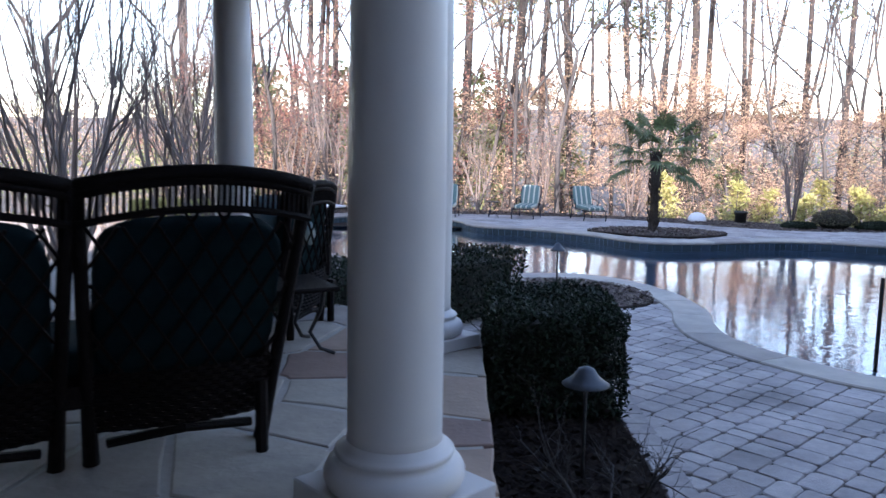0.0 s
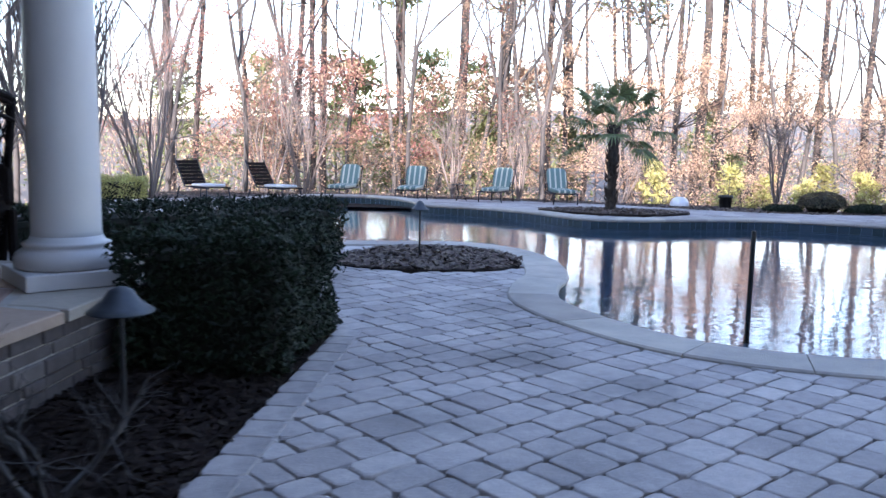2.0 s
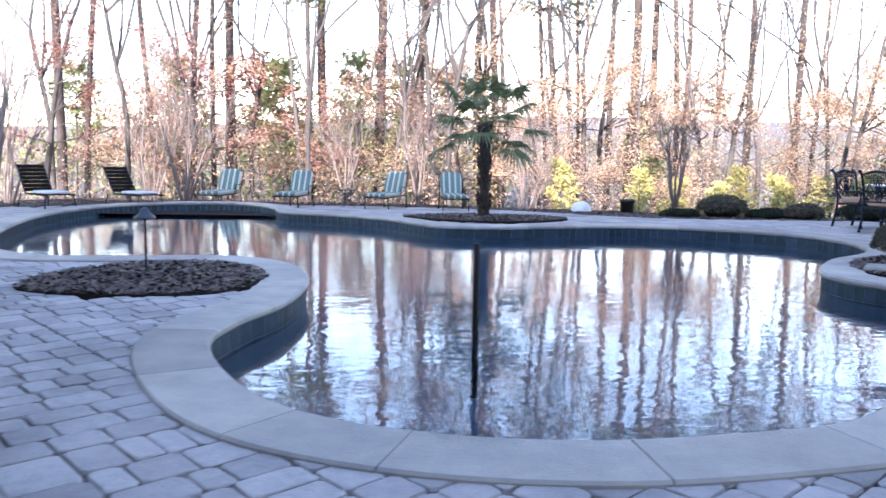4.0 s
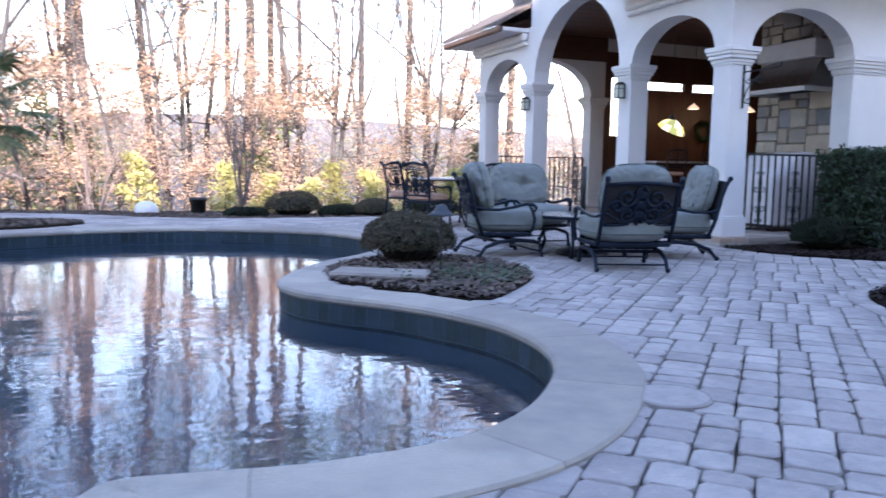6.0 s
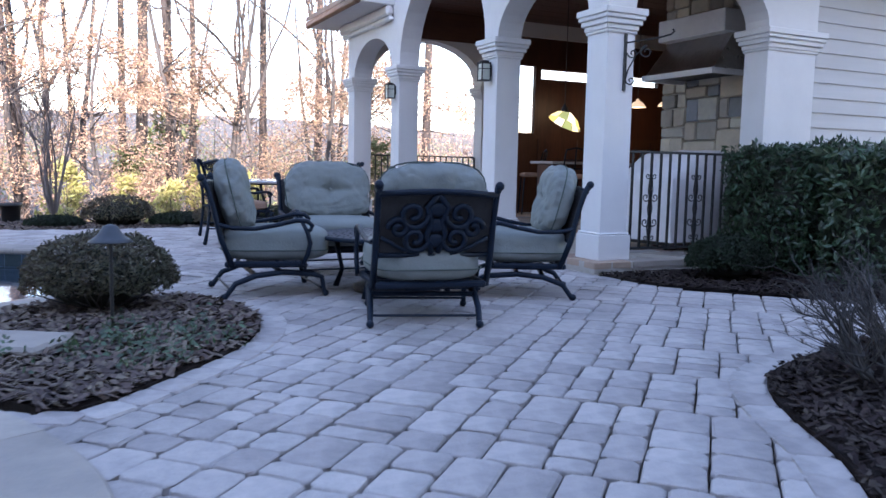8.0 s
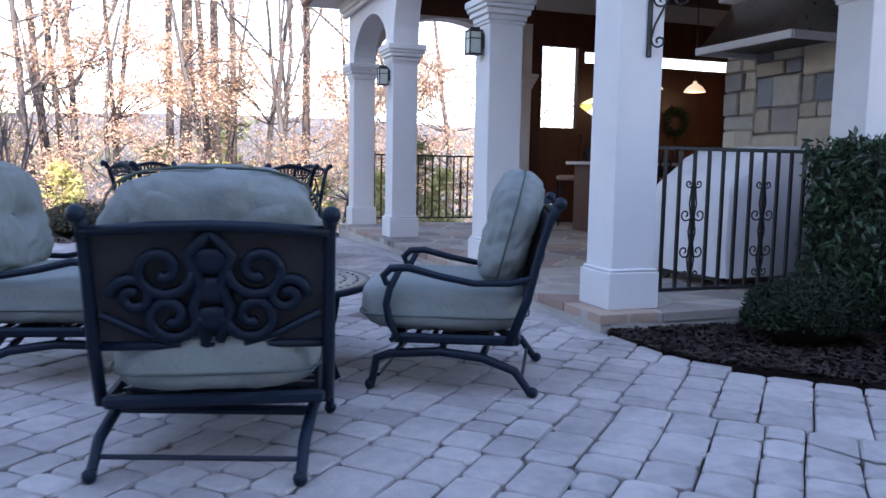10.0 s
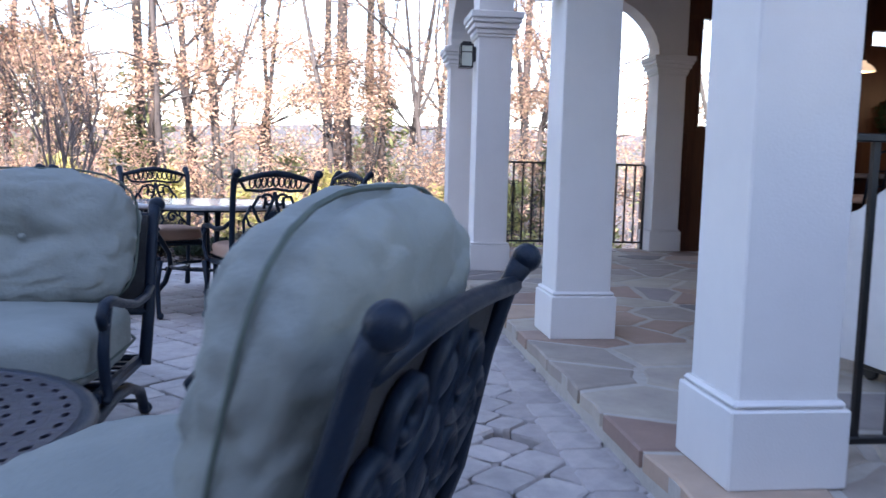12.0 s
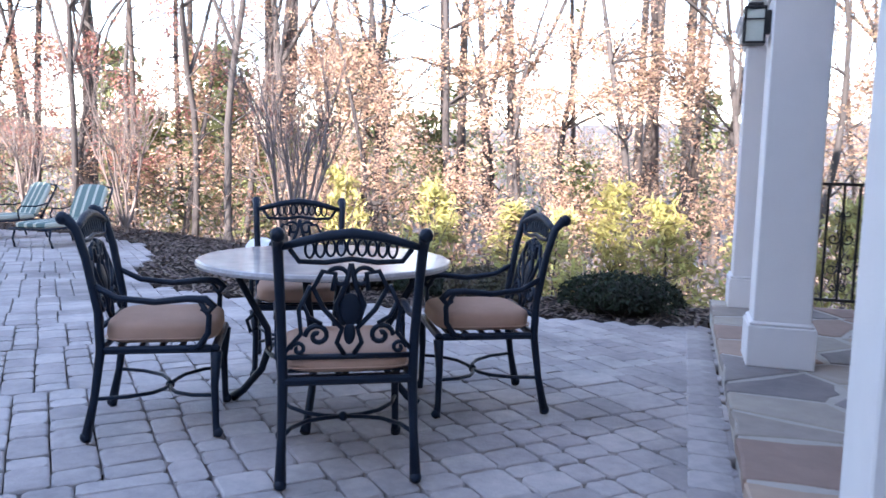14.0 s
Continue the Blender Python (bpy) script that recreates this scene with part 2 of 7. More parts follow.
def tube(bm, pts, r, n=8, caps=True, m=None):
    """A round bar along pts; r is one radius or one for each point."""
    pts = [Vector(p) for p in pts]
    rs = r if isinstance(r, (list, tuple)) else [r] * len(pts)
    rings, up = [], Vector((0, 0, 1))
    for i, p in enumerate(pts):
        d = (pts[min(i + 1, len(pts) - 1)] - pts[max(i - 1, 0)])
        d = d.normalized() if d.length > 1e-9 else Vector((0, 0, 1))
        if i == 0:
            a = d.cross(up if abs(d.z) < 0.9 else Vector((1, 0, 0))).normalized()
        else:
            a = (a - d * a.dot(d))
            a = a.normalized() if a.length > 1e-6 else d.orthogonal().normalized()
        b = d.cross(a)
        ring = [p + (a * math.cos(2 * math.pi * k / n) + b * math.sin(2 * math.pi * k / n)) * rs[i] for k in range(n)]
        rings.append([bm.verts.new(m @ q if m else q) for q in ring])
    for r0, r1 in zip(rings, rings[1:]):
        for k in range(n):
            bm.faces.new((r0[k], r0[(k + 1) % n], r1[(k + 1) % n], r1[k]))
    if caps:
        bm.faces.new(rings[0][::-1])
        bm.faces.new(rings[-1])


def lathe(bm, profile, n=24, m=None):
    rings = [[bm.verts.new((m or Matrix()) @ Vector((r * math.cos(2 * math.pi * k / n), r * math.sin(2 * math.pi * k / n), z))) for k in range(n)] for r, z in profile]
    for r0, r1 in zip(rings, rings[1:]):
        for k in range(n):
            bm.faces.new((r0[k], r0[(k + 1) % n], r1[(k + 1) % n], r1[k]))
    bm.faces.new(rings[0][::-1])
    bm.faces.new(rings[-1])


def spline(ctrl, closed=False, step=4):
    """Catmull-Rom through the control points."""
    P, out = [Vector((*c, 0)[:3]) for c in ctrl], []
    n = len(P)
    for i in range(n if closed else n - 1):
        if closed:
            p0, p1, p2, p3 = P[i - 1], P[i], P[(i + 1) % n], P[(i + 2) % n]
        else:
            p0, p1, p2, p3 = P[max(i - 1, 0)], P[i], P[i + 1], P[min(i + 2, n - 1)]
        for s in range(step):
            t = s / step
            out.append(0.5 * (2 * p1 + (p2 - p0) * t + (2 * p0 - 5 * p1 + 4 * p2 - p3) * t * t + (3 * p1 - p0 - 3 * p2 + p3) * t ** 3))
    if not closed:
        out.append(P[-1])
    return out


def inside(poly, x, y):
    c, j = False, len(poly) - 1
    for i in range(len(poly)):
        xi, yi, xj, yj = poly[i][0], poly[i][1], poly[j][0], poly[j][1]
        if (yi > y) != (yj > y) and x < (xj - xi) * (y - yi) / (yj - yi) + xi:
            c = not c
        j = i
    return c


def offset(poly, d):
    """Moves a closed outline outwards by d (the outline runs counter-clockwise)."""
    out, n = [], len(poly)
    for i in range(n):
        a, b = Vector(poly[i - 1][:2]), Vector(poly[(i + 1) % n][:2])
        t = (b - a).normalized()
        out.append((poly[i][0] + t.y * d, poly[i][1] - t.x * d))
    return out


def prism(bm, poly, z0, z1):
    top = [bm.verts.new((p[0], p[1], z1)) for p in poly]
    bot = [bm.verts.new((p[0], p[1], z0)) for p in poly]
    n = len(poly)
    for i in range(n):
        bm.faces.new((bot[i], bot[(i + 1) % n], top[(i + 1) % n], top[i]))
    f = bm.faces.new(top)
    g = bm.faces.new(bot[::-1])
    bmesh.ops.triangulate(bm, faces=[f, g])


# ---- plan ----
POOL = [(-9.9, -6.68), (-9.2, -6.74), (-8.48, -6.59), (-7.99, -6.40), (-7.62, -6.06), (-7.36, -5.72), (-7.23, -5.54), (-7.0, -5.55), (-6.6, -5.6), (-6.12, -5.55),
        (-5.75, -5.38), (-5.40, -5.05), (-5.13, -4.65), (-5.0, -4.2), (-5.0, -3.7), (-5.17, -3.2), (-5.4, -2.8), (-5.7, -2.45), (-5.93, -2.1),
        (-6.0, -1.65), (-5.85, -1.2), (-5.4, -0.45), (-4.75, 0.2), (-4.36, 0.85), (-4.18, 1.8), (-4.38, 2.7), (-4.85, 3.25), (-5.5, 3.65), (-6.3, 3.98),
        (-7.27, 4.0), (-8.2, 3.7), (-9.0, 3.42), (-9.8, 3.32), (-10.4, 3.6), (-11.2, 4.75), (-12.3, 5.6), (-13.4, 6.05), (-13.75, 6.6), (-14.0, 7.4), (-14.8, 8.5),
        (-15.9, 8.9), (-17.0, 8.3), (-17.7, 6.8), (-17.6, 4.5), (-16.8, 2.0), (-15.6, -0.4), (-14.5, -1.35), (-13.4, -1.3), (-12.4, -1.15), (-11.65, -1.6),
        (-11.2, -2.6), (-11.12, -3.7), (-11.27, -4.5), (-11.27, -5.15), (-10.95, -5.85), (-10.5, -6.4)]
pool_in = [(p.x, p.y) for p in spline(POOL, True, 4)]
pool_out = offset(pool_in, 0.40)
WATER_Z = -0.2
BED_R = [(p.x, p.y) for p in spline([(-5.55, -1.5), (-5.42, -0.9), (-5.0, -0.35), (-4.5, -0.12), (-3.9, -0.25), (-3.6, -0.8), (-3.62, -1.4), (-3.85, -1.95), (-4.3, -2.5), (-4.72, -2.84), (-5.05, -2.42), (-5.38, -1.9)], True, 4)]
BED_L = [(p.x, p.y) for p in spline([(-13.5, -3.4), (-13.5, -2.4), (-12.9, -1.75), (-12.3, -1.72), (-11.75, -2.15), (-11.52, -2.85), (-11.75, -3.5), (-12.3, -3.68), (-12.9, -3.7)], True, 4)]
BED_PALM = [(p.x, p.y) for p in spline([(-11.0, 5.5), (-10.2, 4.45), (-9.2, 4.2), (-8.3, 4.6), (-7.8, 5.5), (-8.3, 6.6), (-9.2, 7.0), (-10.3, 6.7)], True, 4)]
BED_HOUSE = [(p.x, p.y) for p in spline([(-0.3, -3.1), (-1.0, -3.28), (-1.5, -3.47), (-1.78, -3.7), (-2.02, -4.05), (-2.25, -4.45), (-2.6, -4.9), (-3.0, -5.5), (-3.3, -6.4)], False, 4)] + [(-3.3, -10.0), (3.0, -10.0), (3.0, -3.6), (0.8, -3.2)]
BED_PAV = [(p.x, p.y) for p in spline([(-0.09, -0.12), (-0.08, -0.4), (-0.03, -0.8), (0.12, -1.06), (0.5, -1.5), (1.09, -2.2), (1.9, -2.7), (3.2, -3.0)], False, 4)] + [(4.5, -3.0), (4.5, 0.15), (2.0, 0.15), (2.0, -0.11)]
BED_PORCH = [(-13.86, -11.4), (-12.86, -11.4), (-12.86, -6.35), (-13.5, -5.7), (-16.2, -3.0), (-17.0, -3.8), (-13.86, -7.0)]
FAR_EDGE = [(-0.14, 7.35), (-1.6, 7.25), (-3.2, 7.2), (-4.4, 7.05), (-5.4, 7.1), (-6.2, 7.6), (-7.1, 8.7), (-8.2, 10.4), (-10.0, 12.1), (-13.0, 12.9), (-16.5, 12.9), (-19.0, 10.4), (-20.5, 6.5)]
BED_FAR = [(p.x, p.y) for p in spline(FAR_EDGE, False, 4)] + [(-24.0, 8.0), (-22.0, 15.0), (-13.4, 15.2), (-8.4, 13.2), (-5.4, 11.9), (-4.3, 9.9), (-2.0, 8.8), (1.2, 8.7), (1.2, 7.78), (-0.14, 7.78)]
PATIO = [(-12.86, -13.6), (4.5, -13.6), (4.5, -2.9), (0, 0)] + [(x, y + 0.1) for x, y in FAR_EDGE] + [(-20.5, 1.0), (-16.2, -3.0), (-13.4, -5.8), (-12.86, -6.35)]
SLAB_Z, COL_Y, COL_W = 0.117, (0.0, 2.15, 5.25, 7.38), 0.387


def fall(y):
    """The terrace beyond the pool drops gently for drainage."""
    return -0.0333 * min(max(0.0, y - 5.0), 8.0)


def lower(bm):
    """Bends a flat sheet along the fall of the far terrace."""
    bmesh.ops.bisect_plane(bm, geom=bm.verts[:] + bm.edges[:] + bm.faces[:], plane_co=(0, 5, 0), plane_no=(0, 1, 0))
    for v in bm.verts:
        v.co.z += fall(v.co.y)


# ---- ground ----
def terrain(x, y):
    if inside(pool_out, x, y):
        return -1.9
    d = max(0.0, y - 9.0 - 4.0 * min(1.0, max(0.0, (-x - 3.5) / 3.0)), -20.5 - x, x - 9)
    z = -0.09 + fall(y) - (3.0 * (1 - math.exp(-d / 10)) if d else 0)
    if y > 45:
        z += 0.085 * min(y - 45, 260) * (0.85 + 0.15 * math.sin(x * 0.013 + 1))
    return z + (0.15 * noise.noise((x * 0.15, y * 0.15, 0)) * min(1, d / 4))


def build_ground():
    xs = sorted(set([round(-21 + 0.2 * i, 3) for i in range(0, 150)] + [-21 - 1.5 * 1.22 ** i for i in range(0, 30)] + [9 + 1.5 * 1.22 ** i for i in range(0, 30)]))
    ys = sorted(set([round(-14 + 0.2 * i, 3) for i in range(0, 142)] + [-14.5 - 1.5 * 1.25 ** i for i in range(0, 25)] + [14.6 + 1.2 * 1.17 ** i for i in range(0, 38)]))
    vs = [(x, y, terrain(x, y)) for y in ys for x in xs]
    w = len(xs)
    fs = [(j * w + i, j * w + i + 1, (j + 1) * w + i + 1, (j + 1) * w + i) for j in range(len(ys) - 1) for i in range(w - 1)]
    me = mesh_from("ground", vs, fs, M_LITTER, True)
    me.materials.append(M_HILL)
    me.polygons.foreach_set("material_index", [1 if vs[f[0]][1] > 42 else 0 for f in fs])
    tagged(new("ground", me), "brown leaf-littered ground falling away to woods", "ground", kind="structure")


build_ground()


def build_pool():
    n = len(pool_in)
    # plaster shell
    vs, fs = [], []
    for z, d in ((-0.04, 0.0), (-0.34, 0.0), (-1.5, -0.12)):
        vs += [(x, y, z) for x, y in offset(pool_in, d)]
    for r in range(2):
        fs += [(r * n + i, r * n + (i + 1) % n, (r + 1) * n + (i + 1) % n, (r + 1) * n + i) for i in range(n)]
    bm = bmesh.new()
    bv = [bm.verts.new(v) for v in vs]
    for f in fs:
        bm.faces.new([bv[i] for i in f][::-1])
    bmesh.ops.triangulate(bm, faces=[bm.faces.new(bv[2 * n:])])
    pool = part("pool", bm, M_PLASTER)
    tagged(pool, "free-form swimming pool with dark blue plaster", "swimming pool", kind="structure")
    # waterline tiles, proud of the shell
    inner = offset(pool_in, -0.014)
    bm = bmesh.new()
    for i in range(n):
        a, b = Vector(inner[i]), Vector(inner[(i + 1) % n])
        k = max(1, round((b - a).length / 0.15))
        for j in range(k):
            p, q = a.lerp(b, j / k + 0.015), a.lerp(b, (j + 1) / k - 0.015)
            for z0, z1 in ((-0.185, -0.045), (-0.335, -0.19)):
                v = [bm.verts.new((p.x, p.y, z0)), bm.verts.new((q.x, q.y, z0)), bm.verts.new((q.x, q.y, z1)), bm.verts.new((p.x, p.y, z1))]
                bm.faces.new(v)
    tiles = part("waterline_tiles", bm, M_TILE, pool, "slate-blue waterline tiles")
    tagged(tiles, kind="stuff")
    # water
    m = bpy.data.materials.new("pool_water")
    m.use_nodes = True
    nd, l = m.node_tree.nodes, m.node_tree.links
    b = nd["Principled BSDF"]
    b.inputs["Base Color"].default_value = (0.75, 0.88, 0.95, 1)
    b.inputs["Roughness"].default_value, b.inputs["IOR"].default_value = 0.02, 1.8
    b.inputs["Transmission Weight"].default_value = 1.0
    co, mp = nd.new("ShaderNodeTexCoord"), nd.new("ShaderNodeMapping")
    mp.inputs["Scale"].default_value = (1.0, 1.5, 1)
    l.new(co.outputs["Object"], mp.inputs["Vector"])
    h = None
    for sc, amp in ((2.4, 0.55), (7.0, 0.2)):
        t = nd.new("ShaderNodeTexNoise")
        t.inputs["Scale"].default_value, t.inputs["Detail"].default_value = sc, 2
        l.new(mp.outputs["Vector"], t.inputs["Vector"])
        mu = nd.new("ShaderNodeMath")
        mu.operation = "MULTIPLY"
        mu.inputs[1].default_value = amp
        l.new(t.outputs["Fac"], mu.inputs[0])
        if h is None:
            h = mu.outputs[0]
        else:
            ad = nd.new("ShaderNodeMath")
            ad.operation = "ADD"
            l.new(h, ad.inputs[0])
            l.new(mu.outputs[0], ad.inputs[1])
            h = ad.outputs[0]
    bp = nd.new("ShaderNodeBump")
    bp.inputs["Strength"].default_value, bp.inputs["Distance"].default_value = 0.22, 0.035
    l.new(h, bp.inputs["Height"])
    l.new(bp.outputs["Normal"], b.inputs["Normal"])
    bm = bmesh.new()
    f = bm.faces.new([bm.verts.new((x, y, WATER_Z)) for x, y in offset(pool_in, -0.006)])
    f.normal_update()
    if f.normal.z < 0:
        f.normal_flip()
    bmesh.ops.triangulate(bm, faces=[f])
    water = part("water", bm, m)
    if water.data.polygons[0].normal.z < 0:
        water.data.flip_normals()
    tagged(water, "rippled pool water mirroring the bare trees", "water", kind="structure")


build_pool()


def build_coping():
    """Bullnosed coping stones round the pool, each a piece."""
    cop = tagged(new("pool_coping"), "tan sandstone coping round the pool", "coping", kind="structure")
    fine_in = [Vector((p.x, p.y)) for p in spline(POOL, True, 8)]
    n = len(fine_in)
    fi = [Vector(p) for p in offset(fine_in, -0.035)]
    fo = [Vector(p) for p in offset(fine_in, 0.40)]
    s, cut = 0.0, [0]
    for i in range(1, n):
        s += (fine_in[i] - fine_in[i - 1]).length
        if s > 0.85:
            cut.append(i)
            s = 0
    for c, e in zip(cut, cut[1:] + [n]):
        bm = bmesh.new()
        prof = []
        for i in range(c, e + 1):
            a, b = fi[i % n], fo[i % n]
            if i == c:
                a, b = a.lerp(fi[(i + 1) % n], 0.06), b.lerp(fo[(i + 1) % n], 0.06)
            d = (b - a).normalized()
            prof.append([bm.verts.new((*q, z)) for q, z in ((a + d * 0.02, -0.045), (a, -0.025), (a, 0.0), (a + d * 0.02, 0.018), (b - d * 0.012, 0.02), (b, 0.008), (b, -0.045))])
        for r0, r1 in zip(prof, prof[1:]):
            for k in range(7):
                bm.faces.new((r0[k], r0[(k + 1) % 7], r1[(k + 1) % 7], r1[k]))
        bm.faces.new(prof[0])
        bm.faces.new(prof[-1][::-1])
        part("coping_stone", bm, M_COPING, cop)


# ---- pavilion ----
def square_column(parent, x0, y0, wx=COL_W, wy=COL_W):
    e = new("column")
    e.parent = parent
    e.matrix_basis = pose(x0, y0, 0)
    bm = bmesh.new()
    box(bm, 0.03, wx - 0.03, 0.03, wy - 0.03, SLAB_Z + 0.27, 2.36, 0.006)
    part("shaft", bm, M_STUCCO, e)
    bm = bmesh.new()
    box(bm, 0, wx, 0, wy, SLAB_Z, SLAB_Z + 0.25, 0.006)
    box(bm, 0.01, wx - 0.01, 0.01, wy - 0.01, SLAB_Z + 0.25, SLAB_Z + 0.275, 0.01)
    part("base", bm, M_STUCCO, e)
    bm = bmesh.new()
    for g, z0, z1 in ((0.0, 2.33, 2.36), (-0.01, 2.36, 2.41), (-0.035, 2.41, 2.46), (-0.055, 2.46, 2.50), (-0.07, 2.50, 2.565)):
        box(bm, g + 0.012, wx - g - 0.012, g + 0.012, wy - g - 0.012, z0, z1, 0.008)
    part("capital", bm, M_STUCCO, e)


def arch_wall(bm, a0, a1, rise, spring, top, t0, t1, axis, ends=(0, 0)):
    """A wall panel between a0 - ends and a1 + ends, from the springing to the top, with an arched opening."""
    n, c, r = 20, (a0 + a1) / 2, (a1 - a0) / 2
    def P(u, v, z):
        return (u, v, z) if axis == "x" else (v, u, z)
    pts = [(c - r * math.cos(math.pi * i / n), spring + rise * math.sin(math.pi * i / n)) for i in range(n + 1)]
    if ends[0]:
        pts.insert(0, (a0 - ends[0], spring))
    if ends[1]:
        pts.append((a1 + ends[1], spring))
    lo = [[bm.verts.new(P(u, t, z)) for u, z in pts] for t in (t0, t1)]
    hi = [[bm.verts.new(P(u, t, top)) for u, z in pts] for t in (t0, t1)]
    for i in range(len(pts) - 1):
        bm.faces.new((lo[0][i], lo[0][i + 1], hi[0][i + 1], hi[0][i]))
        bm.faces.new((lo[1][i], hi[1][i], hi[1][i + 1], lo[1][i + 1]))
        bm.faces.new((lo[0][i], lo[1][i], lo[1][i + 1], lo[0][i + 1]))
        bm.faces.new((hi[0][i], hi[0][i + 1], hi[1][i + 1], hi[1][i]))
    bm.faces.new((lo[0][0], hi[0][0], hi[1][0], lo[1][0]))
    bm.faces.new((lo[0][-1], lo[1][-1], hi[1][-1], hi[0][-1]))


def build_pavilion():
    pav = tagged(new("pavilion"), "white stucco pool pavilion with arches on square columns", "pavilion", kind="structure")
    i0, i1 = 0.03, COL_W - 0.03
    for y in COL_Y:
        square_column(pav, 0, y)
    square_column(pav, 2.12, 0, 0.80, COL_W)
    square_column(pav, 2.62, COL_Y[3], 0.42, COL_W)
    sp = 2.565
    # the front arcade
    for k, (rise, top) in enumerate(((0.56, 3.62), (1.30, 4.9), (0.56, 3.62))):
        bm = bmesh.new()
        arch_wall(bm, COL_Y[k] + i1, COL_Y[k + 1] + i0, rise, sp, top, i0, i1, "y", (i1 - i0 if k == 0 else (i1 - i0) * (0.5), i1 - i0 if k == 2 else (i1 - i0) * (0.5)))
        part("arch_wall", bm, M_STUCCO, pav)
    for y0, x1, e, rise in ((0.0, 2.15, 0.74, 0.56), (COL_Y[3], 2.65, 0.36, 0.78)):
        bm = bmesh.new()
        arch_wall(bm, i1, x1, rise, sp, 3.62, y0 + i0, y0 + i1, "x", (-0.004, e))
        part("arch_wall", bm, M_STUCCO, pav)
    # gable over the wide arch
    bm = bmesh.new()
    y0, y1 = COL_Y[1] + 0.18, COL_Y[2] + 0.2
    v = [bm.verts.new((x, y, z)) for x in (i0, i1) for y, z in ((y0, 4.9), (y1, 4.9), ((y0 + y1) / 2, 6.2))]
    bm.faces.new(v[:3])
    bm.faces.new(v[3:][::-1])
    for i in range(3):
        bm.faces.new((v[i], v[(i + 1) % 3], v[3 + (i + 1) % 3], v[3 + i]))
    part("gable", bm, M_STUCCO, pav)
    # eaves with soffit and gutter on the low bays
    for ya, yb in ((-0.62, COL_Y[1] + 0.12), (COL_Y[2] + 0.28, 8.35)):
        bm = bmesh.new()
        box(bm, -0.52, 0.04, ya, yb, 3.52, 3.60, 0.01)
        box(bm, -0.10, 0.026, ya + 0.45 if ya < 0 else ya, yb - 0.45 if ya > 0 else yb, 3.36, 3.52, 0.03)
        box(bm, -0.06, 0.027, ya + 0.49 if ya < 0 else ya, yb - 0.49 if ya > 0 else yb, 3.28, 3.36, 0.02)
        part("soffit", bm, M_STUCCO, pav)
        bm = bmesh.new()
        box(bm, -0.62, -0.525, ya, yb, 3.5, 3.63, 0.03)
        part("gutter", bm, M_COPPER, pav, "copper-brown gutter")
        bm = bmesh.new()
        q = [(-0.6, ya, 3.63), (-0.6, yb, 3.63), (2.2, yb, 5.2), (2.2, ya, 5.2)]
        lo = [bm.verts.new(p) for p in q]
        hi = [bm.verts.new((x, y, z + 0.08)) for x, y, z in q]
        bm.faces.new(hi)
        bm.faces.new(lo[::-1])
        for i in range(4):
            bm.faces.new((lo[i], lo[(i + 1) % 4], hi[(i + 1) % 4], hi[i]))
        part("roof", bm, M_ROOF, pav)
    for y in (-0.62, COL_Y[3] + 0.39):
        bm = bmesh.new()
        box(bm, 0.045, 9.0, y, y + 0.58, 3.52, 3.6, 0.01)
        part("soffit", bm, M_STUCCO, pav)
    # closing roof over the room behind
    bm = bmesh.new()
    box(bm, 0.36, 9.0, -0.1, 8.0, 5.0, 5.15)
    part("roof", bm, M_ROOF, pav)
    for y in (0.03, COL_Y[3] + 0.05):
        bm = bmesh.new()
        box(bm, 0.36, 9.0, y, y + 0.3, 3.62, 5.0)
        part("upper_wall", bm, M_STUCCO, pav)
    # siding wall beside the pier
    bm = bmesh.new()
    box(bm, 2.93, 9.0, 0.20, 0.36, 0, 3.6)
    part("siding_backing", bm, M_SIDING, pav)
    for k in range(21):
        z = 0.02 + k * 0.17
        bm = bmesh.new()
        v = [bm.verts.new(p) for p in ((2.935, 0.165, z), (9.0, 0.165, z), (9.0, 0.185, z + 0.175), (2.935, 0.185, z + 0.175), (2.935, 0.2, z), (9.0, 0.2, z), (9.0, 0.2, z + 0.175), (2.935, 0.2, z + 0.175))]
        for f in ((0, 1, 2, 3), (0, 4, 5, 1), (3, 2, 6, 7), (0, 3, 7, 4), (1, 5, 6, 2)):
            bm.faces.new([v[i] for i in f])
        part("siding_board", bm, M_SIDING, pav)


build_pavilion()


def wall_with_holes(bm, x0, x1, z0, z1, y0, y1, holes):
    """A wall in the plane of x and z with rectangular openings (xa, xb, za, zb) that go through."""
    xs = sorted({x0, x1, *[h[0] for h in holes], *[h[1] for h in holes]})
    zs = sorted({z0, z1, *[h[2] for h in holes], *[h[3] for h in holes]})
    for xa, xb in zip(xs, xs[1:]):
        for za, zb in zip(zs, zs[1:]):
            cx, cz = (xa + xb) / 2, (za + zb) / 2
            if not any(h[0] < cx < h[1] and h[2] < cz < h[3] for h in holes):
                box(bm, xa, xb, y0, y1, za, zb)


